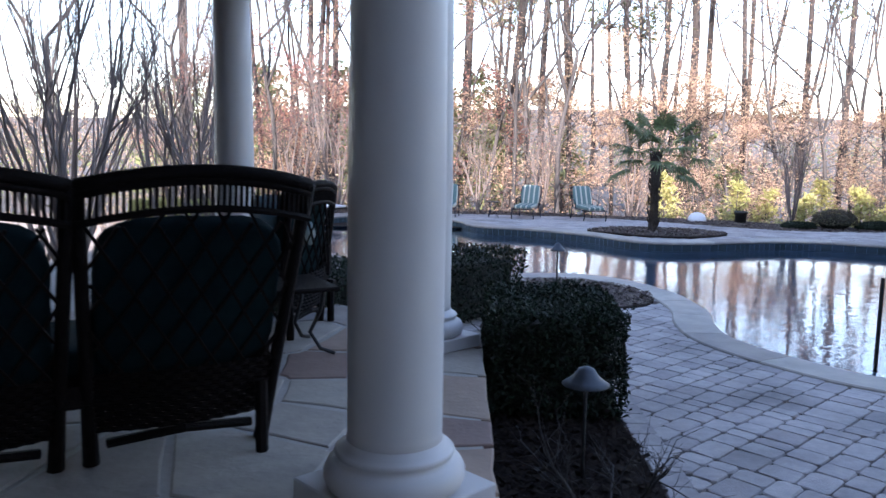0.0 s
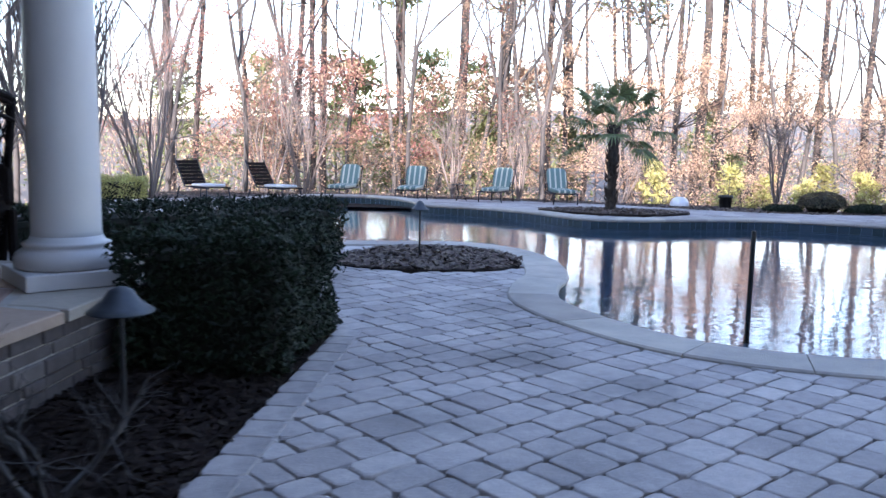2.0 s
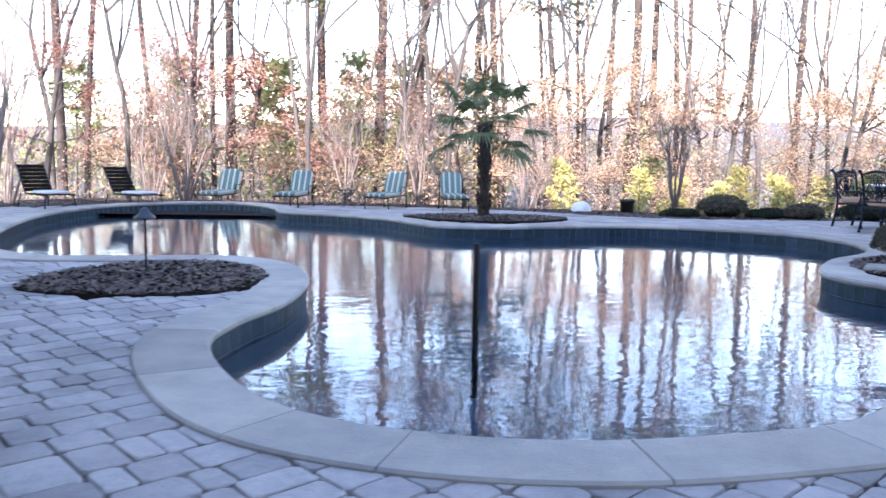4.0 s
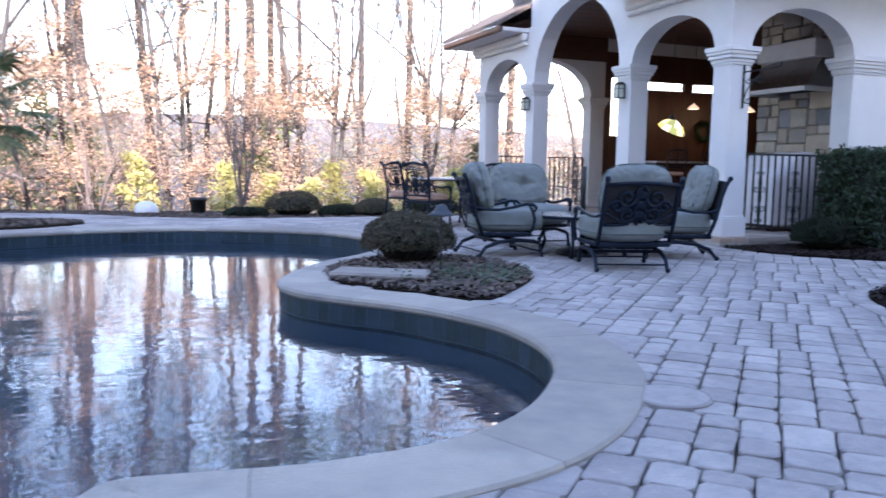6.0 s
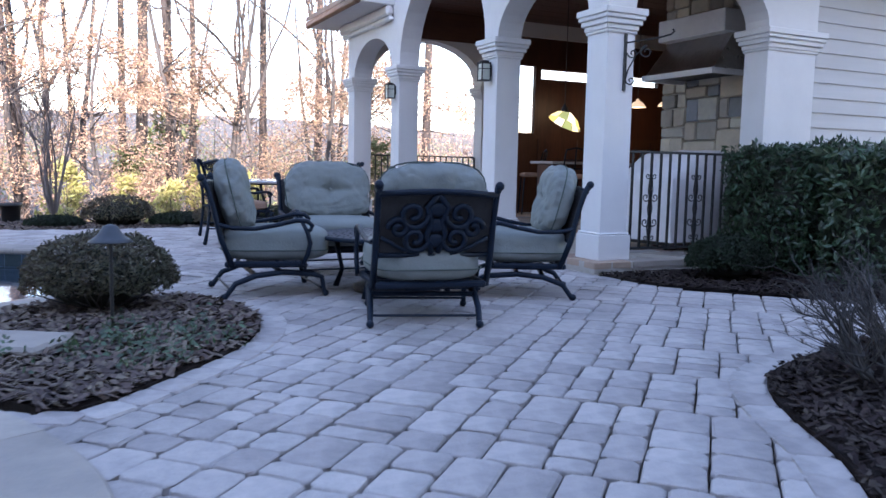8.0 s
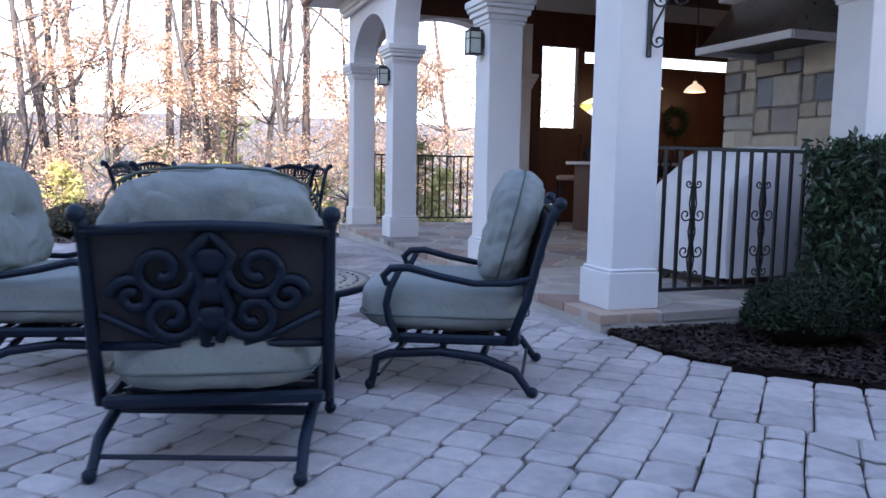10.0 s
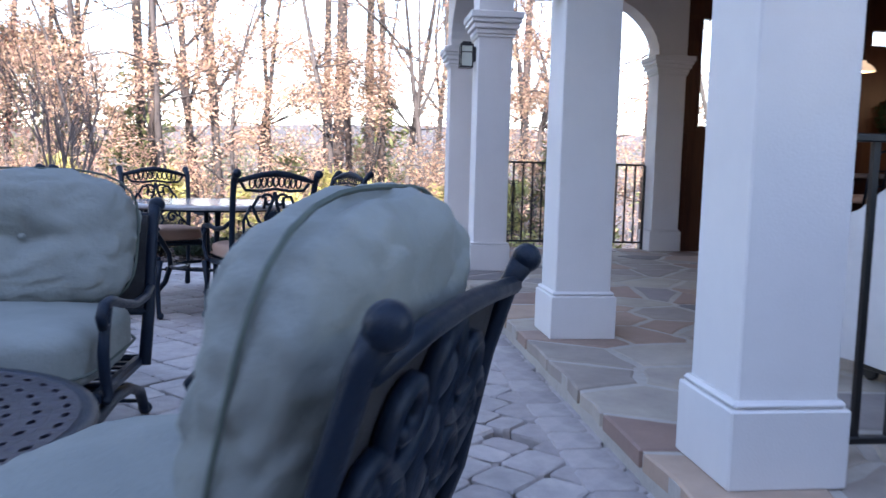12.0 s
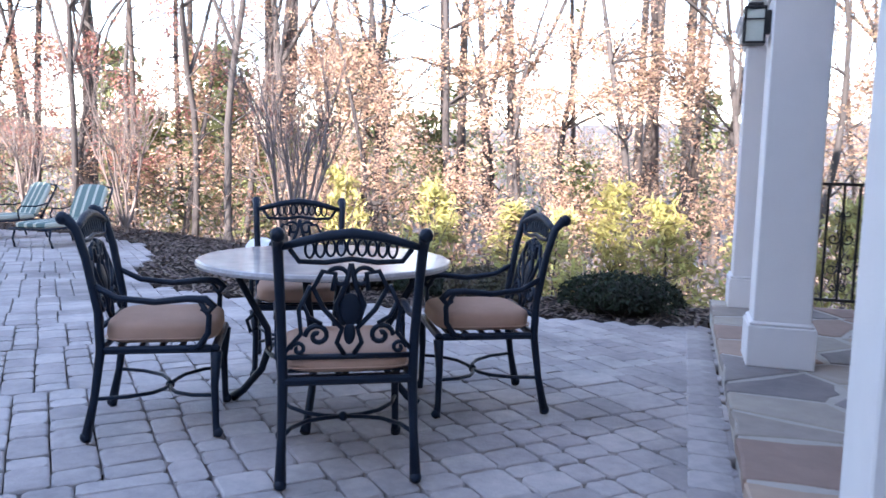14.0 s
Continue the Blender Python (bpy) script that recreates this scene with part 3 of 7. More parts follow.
def build_bar_room():
    holes = [(3.2, 3.95, 1.68, 3.1), (4.0, 5.35, 2.78, 3.05), (5.5, 7.1, 2.78, 3.05)]
    bm = bmesh.new()
    wall_with_holes(bm, 3.04, 9.0, 0.1, 3.62, 7.5, 7.66, holes)
    tagged(part("wall_north", bm, M_WOOD_DARK), "dark red-brown wood panelled wall with windows", "wall", kind="structure")
    for k, (xa, xb, za, zb) in enumerate(holes):
        bm = bmesh.new()
        for q in ((xa, xb, za, za + 0.04), (xa, xb, zb - 0.04, zb), (xa, xa + 0.04, za + 0.04, zb - 0.04), (xb - 0.04, xb, za + 0.04, zb - 0.04)):
            box(bm, q[0], q[1], 7.49, 7.6, q[2], q[3])
        w = part(f"window_{k + 1}", bm, M_WOOD_DARK)
        tagged(w, "dark wood window in the panelled wall", "window", kind="structure")
        bm = bmesh.new()
        box(bm, xa + 0.04, xb - 0.04, 7.55, 7.556, za + 0.04, zb - 0.04)
        g = part("pane", bm, M_GLASS, w)
        g.visible_shadow = False
    bm = bmesh.new()
    box(bm, 8.9, 9.0, 0.4, 7.5, 0.1, 5.0)
    tagged(part("wall_east", bm, M_WOOD_DARK), "dark wood panelled wall", "wall", kind="structure")
    bm = bmesh.new()
    for k in range(18):
        box(bm, 0.36, 8.9, 0.36 + k * 0.4, 0.755 + k * 0.4, 3.9, 3.96, 0.006)
    # Added dark boards stand in for the shadow on the walls above the arches.
    box(bm, 0.36, 3.05, 7.40, 7.45, 3.37, 3.9)
    box(bm, 0.36, 3.05, 0.32, 0.37, 3.37, 3.9)
    tagged(part("ceiling", bm, M_SOFFIT), "dark stained board ceiling with added boards darkening the arch walls", "ceiling", kind="structure")
    for k in range(6):
        bm = bmesh.new()
        x = 3.05 + k * 0.96
        box(bm, x, x + 0.05, 7.47, 7.5, 0.12, 1.62, 0.004)
        part("wall_batten", bm, M_WOOD_DARK, bpy.data.objects["wall_north"])
    # stone wall with the cooking hood
    bm = bmesh.new()
    box(bm, 3.12, 3.5, 0.375, 2.75, 0.1, 3.9)
    sw = tagged(part("wall_stone", bm, M_GROUT), "grey-tan ashlar stone wall behind the grill", "wall", kind="structure")
    rng = random.Random(5)
    y = 0.385
    while y < 2.7:
        w = min(rng.choice((0.5, 0.62, 0.75)), 2.735 - y)
        z = 0.12
        while z < 3.72:
            h = rng.choice((0.15, 0.2, 0.26, 0.32))
            cuts = [0.0, 1.0] if w < 0.35 or rng.random() < 0.2 else [0.0, rng.uniform(0.3, 0.7), 1.0]
            for c0, c1 in zip(cuts, cuts[1:]):
                bm = bmesh.new()
                vs = box(bm, 3.08 - rng.random() * 0.035, 3.13, y + w * c0 + 0.007, y + w * c1 - 0.007, z + 0.007, z + h - 0.007, 0.014)
                for v in vs:
                    v.co += Vector((rng.uniform(-0.006, 0.006), rng.uniform(-0.004, 0.004), rng.uniform(-0.004, 0.004)))
                part("stone", bm, rng.choice((M_STONE, M_STONE_TAN, M_STONE_TAN, M_STONE_BLUE)), sw)
            z += h
        y += w


M_GLASS = glass("window_glass")
build_bar_room()


# ---- porch of the house ----
PORCH = [(-13.85, -13.4), (-13.85, -7.0), (-17.0, -3.85), (-22.0, -3.85), (-22.0, -13.4)]


def round_column(x, y, z, rz, label):
    c = thing("porch_column", x, y, z, label, "column", rz, "porch columns")
    bm = bmesh.new()
    box(bm, -0.285, 0.285, -0.285, 0.285, 0, 0.09, 0.006)
    part("plinth", bm, M_COLUMN, c)
    bm = bmesh.new()
    prof = [(0.25, 0.088), (0.268, 0.1), (0.277, 0.125), (0.277, 0.15), (0.265, 0.178), (0.24, 0.195), (0.226, 0.2), (0.226, 0.214), (0.236, 0.226), (0.226, 0.238), (0.2, 0.246), (0.19, 0.27)]
    lathe(bm, prof, 40)
    part("base", bm, M_COLUMN, c, smooth=True)
    bm = bmesh.new()
    lathe(bm, [(0.19, 0.24), (0.185, 0.3), (0.185, 1.2), (0.175, 2.2), (0.16, 2.95)], 40)
    part("shaft", bm, M_COLUMN, c, smooth=True)
    bm = bmesh.new()
    lathe(bm, [(0.16, 2.9), (0.19, 2.95), (0.19, 3.0), (0.24, 3.05), (0.24, 3.1)], 40)
    box(bm, -0.26, 0.26, -0.26, 0.26, 3.1, 3.18)
    part("capital", bm, M_COLUMN, c)


def build_porch():
    bm = bmesh.new()
    prism(bm, PORCH, -0.1, 0.412)
    porch = part("porch", bm, M_GROUT)
    tagged(porch, "raised flagstone porch with a stacked stone face", "porch", kind="structure")
    for x, y in ((-14.22, -9.76), (-14.22, -7.23), (-16.15, -5.2)):
        round_column(x, y, 0.42, 45, "smooth white round porch column on a square plinth")
    # Ceiling and west wall are out of view, coloured darker to dim the porch.
    bm = bmesh.new()
    prism(bm, [(x + (0.35 if x > -20 else 0), y + (0.2 if y > -5 else 0)) for x, y in PORCH], 3.6, 3.85)
    tagged(part("porch_ceiling", bm, M_SOFFIT), "unseen dark board ceiling, added to dim the porch", "ceiling", kind="structure")
    bm = bmesh.new()
    box(bm, -22.2, -22.0, -14.0, -3.8, 0, 9.5)
    tagged(part("wall_house_west", bm, M_STONE), "unseen stone-faced house wall, added to dim the porch", "wall", kind="structure")
    # Unseen house mass; the ridge heights are set to throw the patio's shade.
    bm = bmesh.new()
    box(bm, -27, 12, -14.2, -14.0, -0.1, 9.5)
    tagged(part("wall_house_south", bm, M_SIDING), "unseen pale sided house wall, added behind the patio", "wall", kind="structure")
    bm = bmesh.new()
    v = [bm.verts.new(p) for p in ((-27, -13.5, 9.5), (12, -13.5, 9.5), (12, -18, 15.0), (-27, -18, 14.3), (-27, -24, 9.5), (12, -24, 9.5))]
    bm.faces.new(v[:4])
    bm.faces.new((v[3], v[2], v[5], v[4]))
    bm.faces.new((v[0], v[3], v[4]))
    bm.faces.new((v[1], v[5], v[2]))
    bm.faces.new((v[0], v[4], v[5], v[1]))
    tagged(part("shading_roof", bm, M_ROOF), "unseen house roof, shaped to shade the patio", "roof", kind="structure")
    # steps down to the patio
    for k, (xa, xb, z) in enumerate(((-13.85, -13.45, 0.28), (-13.45, -13.05, 0.14))):
        bm = bmesh.new()
        box(bm, xa, xb, -13.4, -11.4, -0.1, z, 0.015)
        tagged(part("step", bm, M_FLAG), "flagstone step down from the porch", "step", kind="structure")


build_porch()


# ---- trees ----
class Wood:
    """Collects tapered limbs and leaf cards of one tree."""
    def __init__(self, seed):
        self.r = random.Random(seed)
        self.v, self.f, self.tips, self.fine = [], [], [], []

    def limb(self, p, d, length, r0, r1, n=5, seg=5, bend=0.12, up=0.0):
        pts, dd = [Vector(p)], Vector(d).normalized()
        for _ in range(seg):
            dd = (dd + Vector((self.r.gauss(0, bend), self.r.gauss(0, bend), self.r.gauss(0, bend) + up))).normalized()
            pts.append(pts[-1] + dd * length / seg)
        base = len(self.v)
        if n <= 4:
            self.fine.append((base, base + n * (seg + 1)))
        for i, q in enumerate(pts):
            t = (pts[min(i + 1, seg)] - pts[max(i - 1, 0)]).normalized()
            a = t.orthogonal().normalized()
            b = t.cross(a)
            rr = r0 + (r1 - r0) * i / seg
            self.v += [q + (a * math.cos(6.2832 * k / n) + b * math.sin(6.2832 * k / n)) * rr for k in range(n)]
        for i in range(seg):
            for k in range(n):
                o = base + i * n
                self.f.append((o + k, o + (k + 1) % n, o + n + (k + 1) % n, o + n + k))
        return pts, dd

    def branch(self, p, d, length, r, depth, kids=(3, 5), spread=0.7, up=0.05, bend=0.12):
        n = 6 if depth > 2 else (4 if depth > 0 else 3)
        pts, dd = self.limb(p, d, length, r, r * 0.45, n, 5 if depth > 1 else 3, bend, up)
        if depth <= 0:
            self.tips += pts[1:]
            return
        for _ in range(self.r.randint(*kids)):
            i = self.r.randint(2 if depth > 1 else 1, len(pts) - 1)
            side = Vector((self.r.gauss(0, 1), self.r.gauss(0, 1), self.r.gauss(0.25, 0.6))).normalized()
            nd = (dd * (1 - spread) + side * spread).normalized()
            self.branch(pts[i], nd, length * self.r.uniform(0.45, 0.7), r * self.r.uniform(0.35, 0.5), depth - 1, kids, spread, up, bend)
        self.tips.append(pts[-1])


def leaves(rnd, centres, per, spread, size, long=1.0):
    vs, fs = [], []
    for c in centres:
        for _ in range(per):
            p = Vector(c) + Vector((rnd.gauss(0, spread), rnd.gauss(0, spread), rnd.gauss(0, spread)))
            a = Vector((rnd.gauss(0, 1), rnd.gauss(0, 1), rnd.gauss(0, 1))).normalized()
            b = a.orthogonal().normalized()
            s = size * rnd.uniform(0.6, 1.3)
            o = len(vs)
            vs += [p - a * s * long, p + b * s * 0.45, p + a * s * long, p - b * s * 0.45]
            fs.append((o, o + 1, o + 2, o + 3))
    return vs, fs


def split_wood(name, wood, fine, bark):
    """The stout limbs or the fine twigs of a tree as one mesh."""
    thin = set(i for a, b in wood.fine for i in range(a, b))
    fs = [f for f in wood.f if (f[0] in thin) == fine]
    used = {}
    for f in fs:
        for i in f:
            used.setdefault(i, len(used))
    return mesh_from(name, [wood.v[i] for i in used], [tuple(used[i] for i in f) for f in fs], bark, True)


def tree_thing(name, label, wood, bark, crown=None, leaf=None, group="woodland trees"):
    t = thing(name, 0, 0, 0, label, "tree", group=group)
    if crown:
        put("trunk", mesh_from("trunk", wood.v, wood.f, bark, True), t)
    else:
        for nm, fine in (("trunk", False), ("crown", True)):
            put(nm, split_wood(nm, wood, fine, bark), t)
    if crown:
        put("crown", mesh_from("crown", crown[0], crown[1], leaf), t)
    return t


def tall_pine(seed, h=22, r=0.2):
    w = Wood(seed)
    pts, d = w.limb((0, 0, -0.3), (0, 0, 1), h, r, r * 0.45, 8, 12, 0.018)
    for k in range(10):
        z = w.r.uniform(0.25, 0.55)
        i = int(z * 12)
        w.limb(pts[i], (w.r.gauss(0, 1), w.r.gauss(0, 1), -0.1), w.r.uniform(0.4, 1.6), 0.03, 0.008, 4, 3, 0.2)
    tips = []
    for k in range(26):
        i = w.r.randint(7, 12)
        q, _ = w.limb(pts[i], (w.r.gauss(0, 1), w.r.gauss(0, 1), 0.35), w.r.uniform(1.2, 3.0), 0.05, 0.01, 4, 4, 0.15)
        tips += q[2:]
    return tree_thing("pine_tree", "tall straight pine with a bare reddish trunk", w, M_BARK_RED, leaves(w.r, tips, 8, 0.35, 0.16, 1.6), M_NEEDLE)


def oak(seed, h=13, r=0.15, leaf=M_LEAF_BROWN, per=9, label="slender oak holding dry copper-brown leaves", size=0.062):
    w = Wood(seed)
    pts, d = w.limb((0, 0, -0.3), (0, 0, 1), h, r, r * 0.2, 7, 12, 0.05)
    for k in range(20):
        i = w.r.randint(2, 12)
        a = w.r.uniform(0, 6.28)
        w.branch(pts[i], (math.cos(a), math.sin(a), w.r.uniform(0.1, 0.7)), w.r.uniform(1.4, 3.2) * (1.15 - i / 22), r * 0.28 * (1.2 - i / 16), 2, (3, 5), 0.55, 0.02)
    low = [t for t in w.tips if t.z < h * 0.6 or w.r.random() < 0.25]
    return tree_thing("oak_tree", label, w, M_BARK, leaves(w.r, low, per, 0.16, size), leaf)


def bare_tree(seed, h=15, r=0.14):
    w = Wood(seed)
    pts, d = w.limb((0, 0, -0.3), (0, 0, 1), h * 0.55, r, r * 0.6, 7, 8, 0.05)
    for k in range(4):
        w.branch(pts[-1] if k < 2 else pts[-3], (w.r.gauss(0, 0.5), w.r.gauss(0, 0.5), 1), h * 0.45, r * 0.5, 3, (3, 5), 0.45, 0.08)
    for k in range(7):
        a = w.r.uniform(0, 6.28)
        w.branch(pts[w.r.randint(2, 8)], (math.cos(a), math.sin(a), 0.6), w.r.uniform(1.2, 2.6), r * 0.2, 1, (3, 5), 0.5)
    return tree_thing("bare_tree", "bare grey winter tree with fine branching", w, M_BARK)


def myrtle(seed, h=4.5, stems=8, r=0.036, bark=M_BARK_PALE, label="bare multi-stemmed crape myrtle", trunk=0.0):
    w = Wood(seed)
    o = Vector((0, 0, -0.05))
    if trunk:
        p, d = w.limb(o, (0.05, 0, 1), trunk, r * 1.9, r * 1.4, 7, 3, 0.05)
        o = p[-1]
    t = thing("crape_myrtle", 0, 0, 0, label, "tree", group="crape myrtles")
    if trunk:
        put("trunk", mesh_from("trunk", w.v, w.f, bark, True), t)
    for k in range(stems):
        a = 6.28 * k / stems + w.r.uniform(-0.3, 0.3)
        w.v, w.f = [], []
        w.branch(o + Vector((math.cos(a), math.sin(a), 0)) * 0.05, (0.33 * math.cos(a), 0.33 * math.sin(a), 1), h * w.r.uniform(0.55, 0.75), r, 3, (3, 5), 0.36, 0.1, 0.08)
        put("stem", mesh_from("stem", w.v, w.f, bark, True), t)
    return t


def young_pine(seed, h=2.6, leaf=M_YPINE, label="airy young yellow-green pine sapling"):
    w = Wood(seed)
    pts, d = w.limb((0, 0, -0.2), (0, 0, 1), h, 0.035, 0.01, 6, 8, 0.03)
    tips = []
    for i in range(1, 9):
        for k in range(5):
            a = w.r.uniform(0, 6.28)
            ln = (1.05 - i / 9) * h * 0.36 + 0.12
            q, _ = w.limb(pts[i], (math.cos(a), math.sin(a), 0.45), ln, 0.012, 0.004, 4, 3, 0.1)
            tips += q[1:]
    return tree_thing("young_pine", label, w, M_BARK, leaves(w.r, tips, 10, 0.09, 0.065, 1.7), leaf, group="young pines")


def place(proto, spots):
    """Copies of a tree at (x, y, turn, size), standing on the ground."""
    first = True
    for x, y, rz, s in spots:
        m = pose(x, y, terrain(x, y), 0, 0, rz) @ Matrix.Diagonal((s, s, s, 1))
        if first:
            proto.matrix_basis = m
            first = False
        else:
            c = copy_thing(proto, Matrix())
            c.matrix_basis = m


P1, P2 = tall_pine(1), tall_pine(2, 24, 0.24)
place(P2, [(-1.95, 30.4, 0, 1.15), (-13.9, 25.0, 70, 1.1), (-17.0, 30.2, 200, 1.1), (-9.3, 32.0, 140, 0.95)])
place(P1, [(-0.46, 31.6, 0, 1.1), (-2.3, 33.5, 50, 1.0), (-19.5, 22, 120, 0.9), (-25.5, 20, 20, 1.0), (2.6, 26, 160, 0.9), (-22.5, 32, 10, 1.0), (5.5, 28, 60, 1.0), (9.0, 24, 100, 1.0)])
P3 = tall_pine(3, 21, 0.13)
place(P3, [(-24.1, 19.2, 0, 1.0), (-19.5, 17.6, 40, 0.95), (-19.4, 19.7, 80, 0.9), (-16.1, 22.3, 120, 0.8), (-22.9, 22.8, 160, 1.0), (-1.2, 23.4, 200, 1.05), (-0.15, 26.5, 240, 1.1), (-16.0, 19.8, 280, 0.75), (-12.0, 21.3, 320, 1.3), (-12.2, 24.5, 20, 0.9), (-12.1, 27.9, 60, 0.9), (-8.5, 27.0, 100, 1.5), (-6.1, 23.5, 140, 1.0), (-6.1, 28.2, 180, 0.9), (-4.4, 30.0, 220, 0.9)])
O1, O2, O3 = oak(11), oak(12, 11, 0.12), oak(13, 12, 0.12, M_LEAF_RED, 7, "slender tree holding dull red dry leaves")
place(O1, [(-5.8, 19.0, 0, 0.9), (-1.5, 18.5, 60, 0.8), (-8.6, 21.0, 130, 0.95), (0.3, 22.0, 200, 0.95), (3.6, 18.0, 250, 0.85), (-4.0, 24.5, 300, 1.0), (-11.5, 24.0, 30, 0.9), (6.5, 21.0, 90, 0.9)])
place(O2, [(-3.6, 17.0, 0, 0.75), (-7.3, 17.5, 90, 0.7), (-9.8, 18.5, 40, 0.8), (1.7, 16.0, 180, 0.8), (-14.5, 20.0, 260, 0.9), (-20.0, 18.0, 310, 0.9), (4.6, 24.0, 20, 1.0), (-1.0, 26.0, 220, 1.0), (8.0, 16.5, 75, 0.85)])
place(O3, [(-16.0, 19.5, 0, 1.0), (-18.8, 17.0, 70, 0.95), (-21.0, 21.5, 150, 1.0), (-13.0, 21.0, 220, 1.0), (-23.5, 15.0, 280, 0.95)])
B1, B2 = bare_tree(21), bare_tree(22, 13, 0.11)
place(B1, [(-9.3, 22.0, 0, 1.0), (-11.0, 20.0, 90, 0.95), (-5.0, 22.5, 150, 0.95), (-22.0, 25.0, 30, 1.0), (2.0, 30.0, 270, 1.1), (7.0, 30.0, 200, 1.1)])
place(B2, [(-6.2, 24.0, 0, 1.0), (-12.0, 17.0, 60, 0.9), (-10.4, 16.0, 140, 0.95), (-18.0, 20.0, 200, 1.0), (0.8, 19.5, 280, 0.95), (-24.5, 17.5, 330, 1.0), (-20.5, 14.5, 20, 0.9), (-15.2, 16.5, 100, 0.9), (4.0, 21.0, 250, 1.0), (-27.0, 12.0, 90, 1.0), (-29.0, 5.0, 30, 1.0), (-26.0, 2.0, 200, 1.0)])
C1, C2 = myrtle(31), myrtle(32, 3.2, 7, 0.035, M_BARK_PALE, "bare crape myrtle on a short grey trunk", 0.45)
place(C1, [(-20.6, 7.5, 0, 1.15), (-18.0, 12.8, 80, 0.9), (-23.0, 4.0, 30, 1.2), (-21.0, 1.5, 140, 1.1), (-19.5, 14.0, 220, 1.0), (-8.0, 14.5, 100, 0.8), (-17.6, -1.2, 10, 0.9), (-18.9, 0.4, 200, 1.0), (-19.4, -2.0, 260, 1.05), (-21.8, 10.2, 310, 1.1)])
place(C2, [(-4.97, 8.8, 0, 0.76), (-13.4, 13.2, 60, 0.8), (-11.2, 13.6, 190, 0.9)])
Y1, Y2 = young_pine(41), young_pine(42, 3.4, M_NEEDLE, "airy young dark green pine")
place(Y1, [(-4.7, 13.8, 0, 0.8), (-3.5, 14.4, 60, 0.85), (-2.5, 13.6, 120, 0.75), (-1.5, 14.4, 200, 1.0), (-0.6, 13.6, 260, 0.85), (-6.9, 14.6, 300, 0.75), (0.7, 14.2, 30, 0.9), (2.2, 14.6, 90, 0.95), (3.8, 14.0, 150, 0.95)])
place(Y2, [(-3.0, 20.0, 0, 1.1), (-14.8, 23.0, 30, 1.7), (-12.4, 22.5, 120, 1.5), (-16.3, 21.5, 210, 1.4), (-9.0, 26.0, 300, 1.6), (3.6, 15.2, 180, 1.0), (-13.5, 31.0, 15, 2.6), (-16.0, 34.0, 95, 2.9), (-18.8, 29.0, 175, 2.5), (-21.5, 34.0, 255, 2.8), (-24.5, 29.0, 335, 2.5), (-11.0, 37.0, 65, 2.7), (-27.0, 24.0, 45, 2.2), (0.5, 36.0, 140, 2.2)])


def far_woods():
    """A thicket of thin stems and twiggy clumps, thinning to a wooded ridge."""
    rnd = random.Random(77)
    w = Wood(78)
    cs, cr = [], []
    for _ in range(620):
        x, y = rnd.uniform(-75, 60), rnd.uniform(34, 95)
        z = terrain(x, y)
        h = rnd.uniform(3.0, 7.5)
        p, d = w.limb((x, y, z), (rnd.gauss(0, 0.05), rnd.gauss(0, 0.05), 1), h, rnd.uniform(0.04, 0.085), 0.02, 4, 3, 0.04)
        for _ in range(5):
            q, _d = w.limb(p[rnd.randint(1, 3)], (rnd.gauss(0, 1), rnd.gauss(0, 1), 0.8), rnd.uniform(1, 2.6), 0.03, 0.01, 3, 2, 0.15)
            cs.append(q[-1])
        if rnd.random() < 0.45:
            cr += [Vector((x + rnd.gauss(0, 1), y + rnd.gauss(0, 1), z + rnd.uniform(0.5, 4))) for _ in range(5)]
    # Pale bark on the far stems puts the distance haze into their colour.
    tagged(put("far_woods", mesh_from("far_woods", w.v, w.f, M_BARK_PALE, True)), "distant grey-brown winter woods", "woods", kind="stuff")
    a = leaves(rnd, cs, 8, 0.9, 0.15)
    b = leaves(rnd, cr, 16, 0.8, 0.16)
    tagged(put("far_foliage", mesh_from("far_foliage", a[0], a[1], M_LEAF_BROWN)), "distant dry brown foliage", "foliage", kind="stuff")
    tagged(put("far_pines", mesh_from("far_pines", b[0], b[1], M_NEEDLE)), "distant green pine foliage", "foliage", kind="stuff")
    # undergrowth between patio and trees
    w2, tips = Wood(79), []
    for _ in range(900):
        x, y = rnd.uniform(-30, 14), rnd.uniform(12.5, 34)
        z = terrain(x, y)
        for _ in range(3):
            p, d = w2.limb((x, y, z), (rnd.gauss(0, 0.45), rnd.gauss(0, 0.45), 1), rnd.uniform(0.7, 2.6), 0.012, 0.004, 3, 3, 0.12)
            tips += p[1:]
    tagged(put("undergrowth", mesh_from("undergrowth", w2.v, w2.f, M_BARK_PALE)), "tangled bare undergrowth below the trees", "undergrowth", kind="stuff")
    c = leaves(rnd, tips, 2, 0.25, 0.06)
    tagged(put("undergrowth_leaves", mesh_from("undergrowth_leaves", c[0], c[1], M_LEAF_BROWN)), "dry tan leaves in the undergrowth", "foliage", kind="stuff")


far_woods()


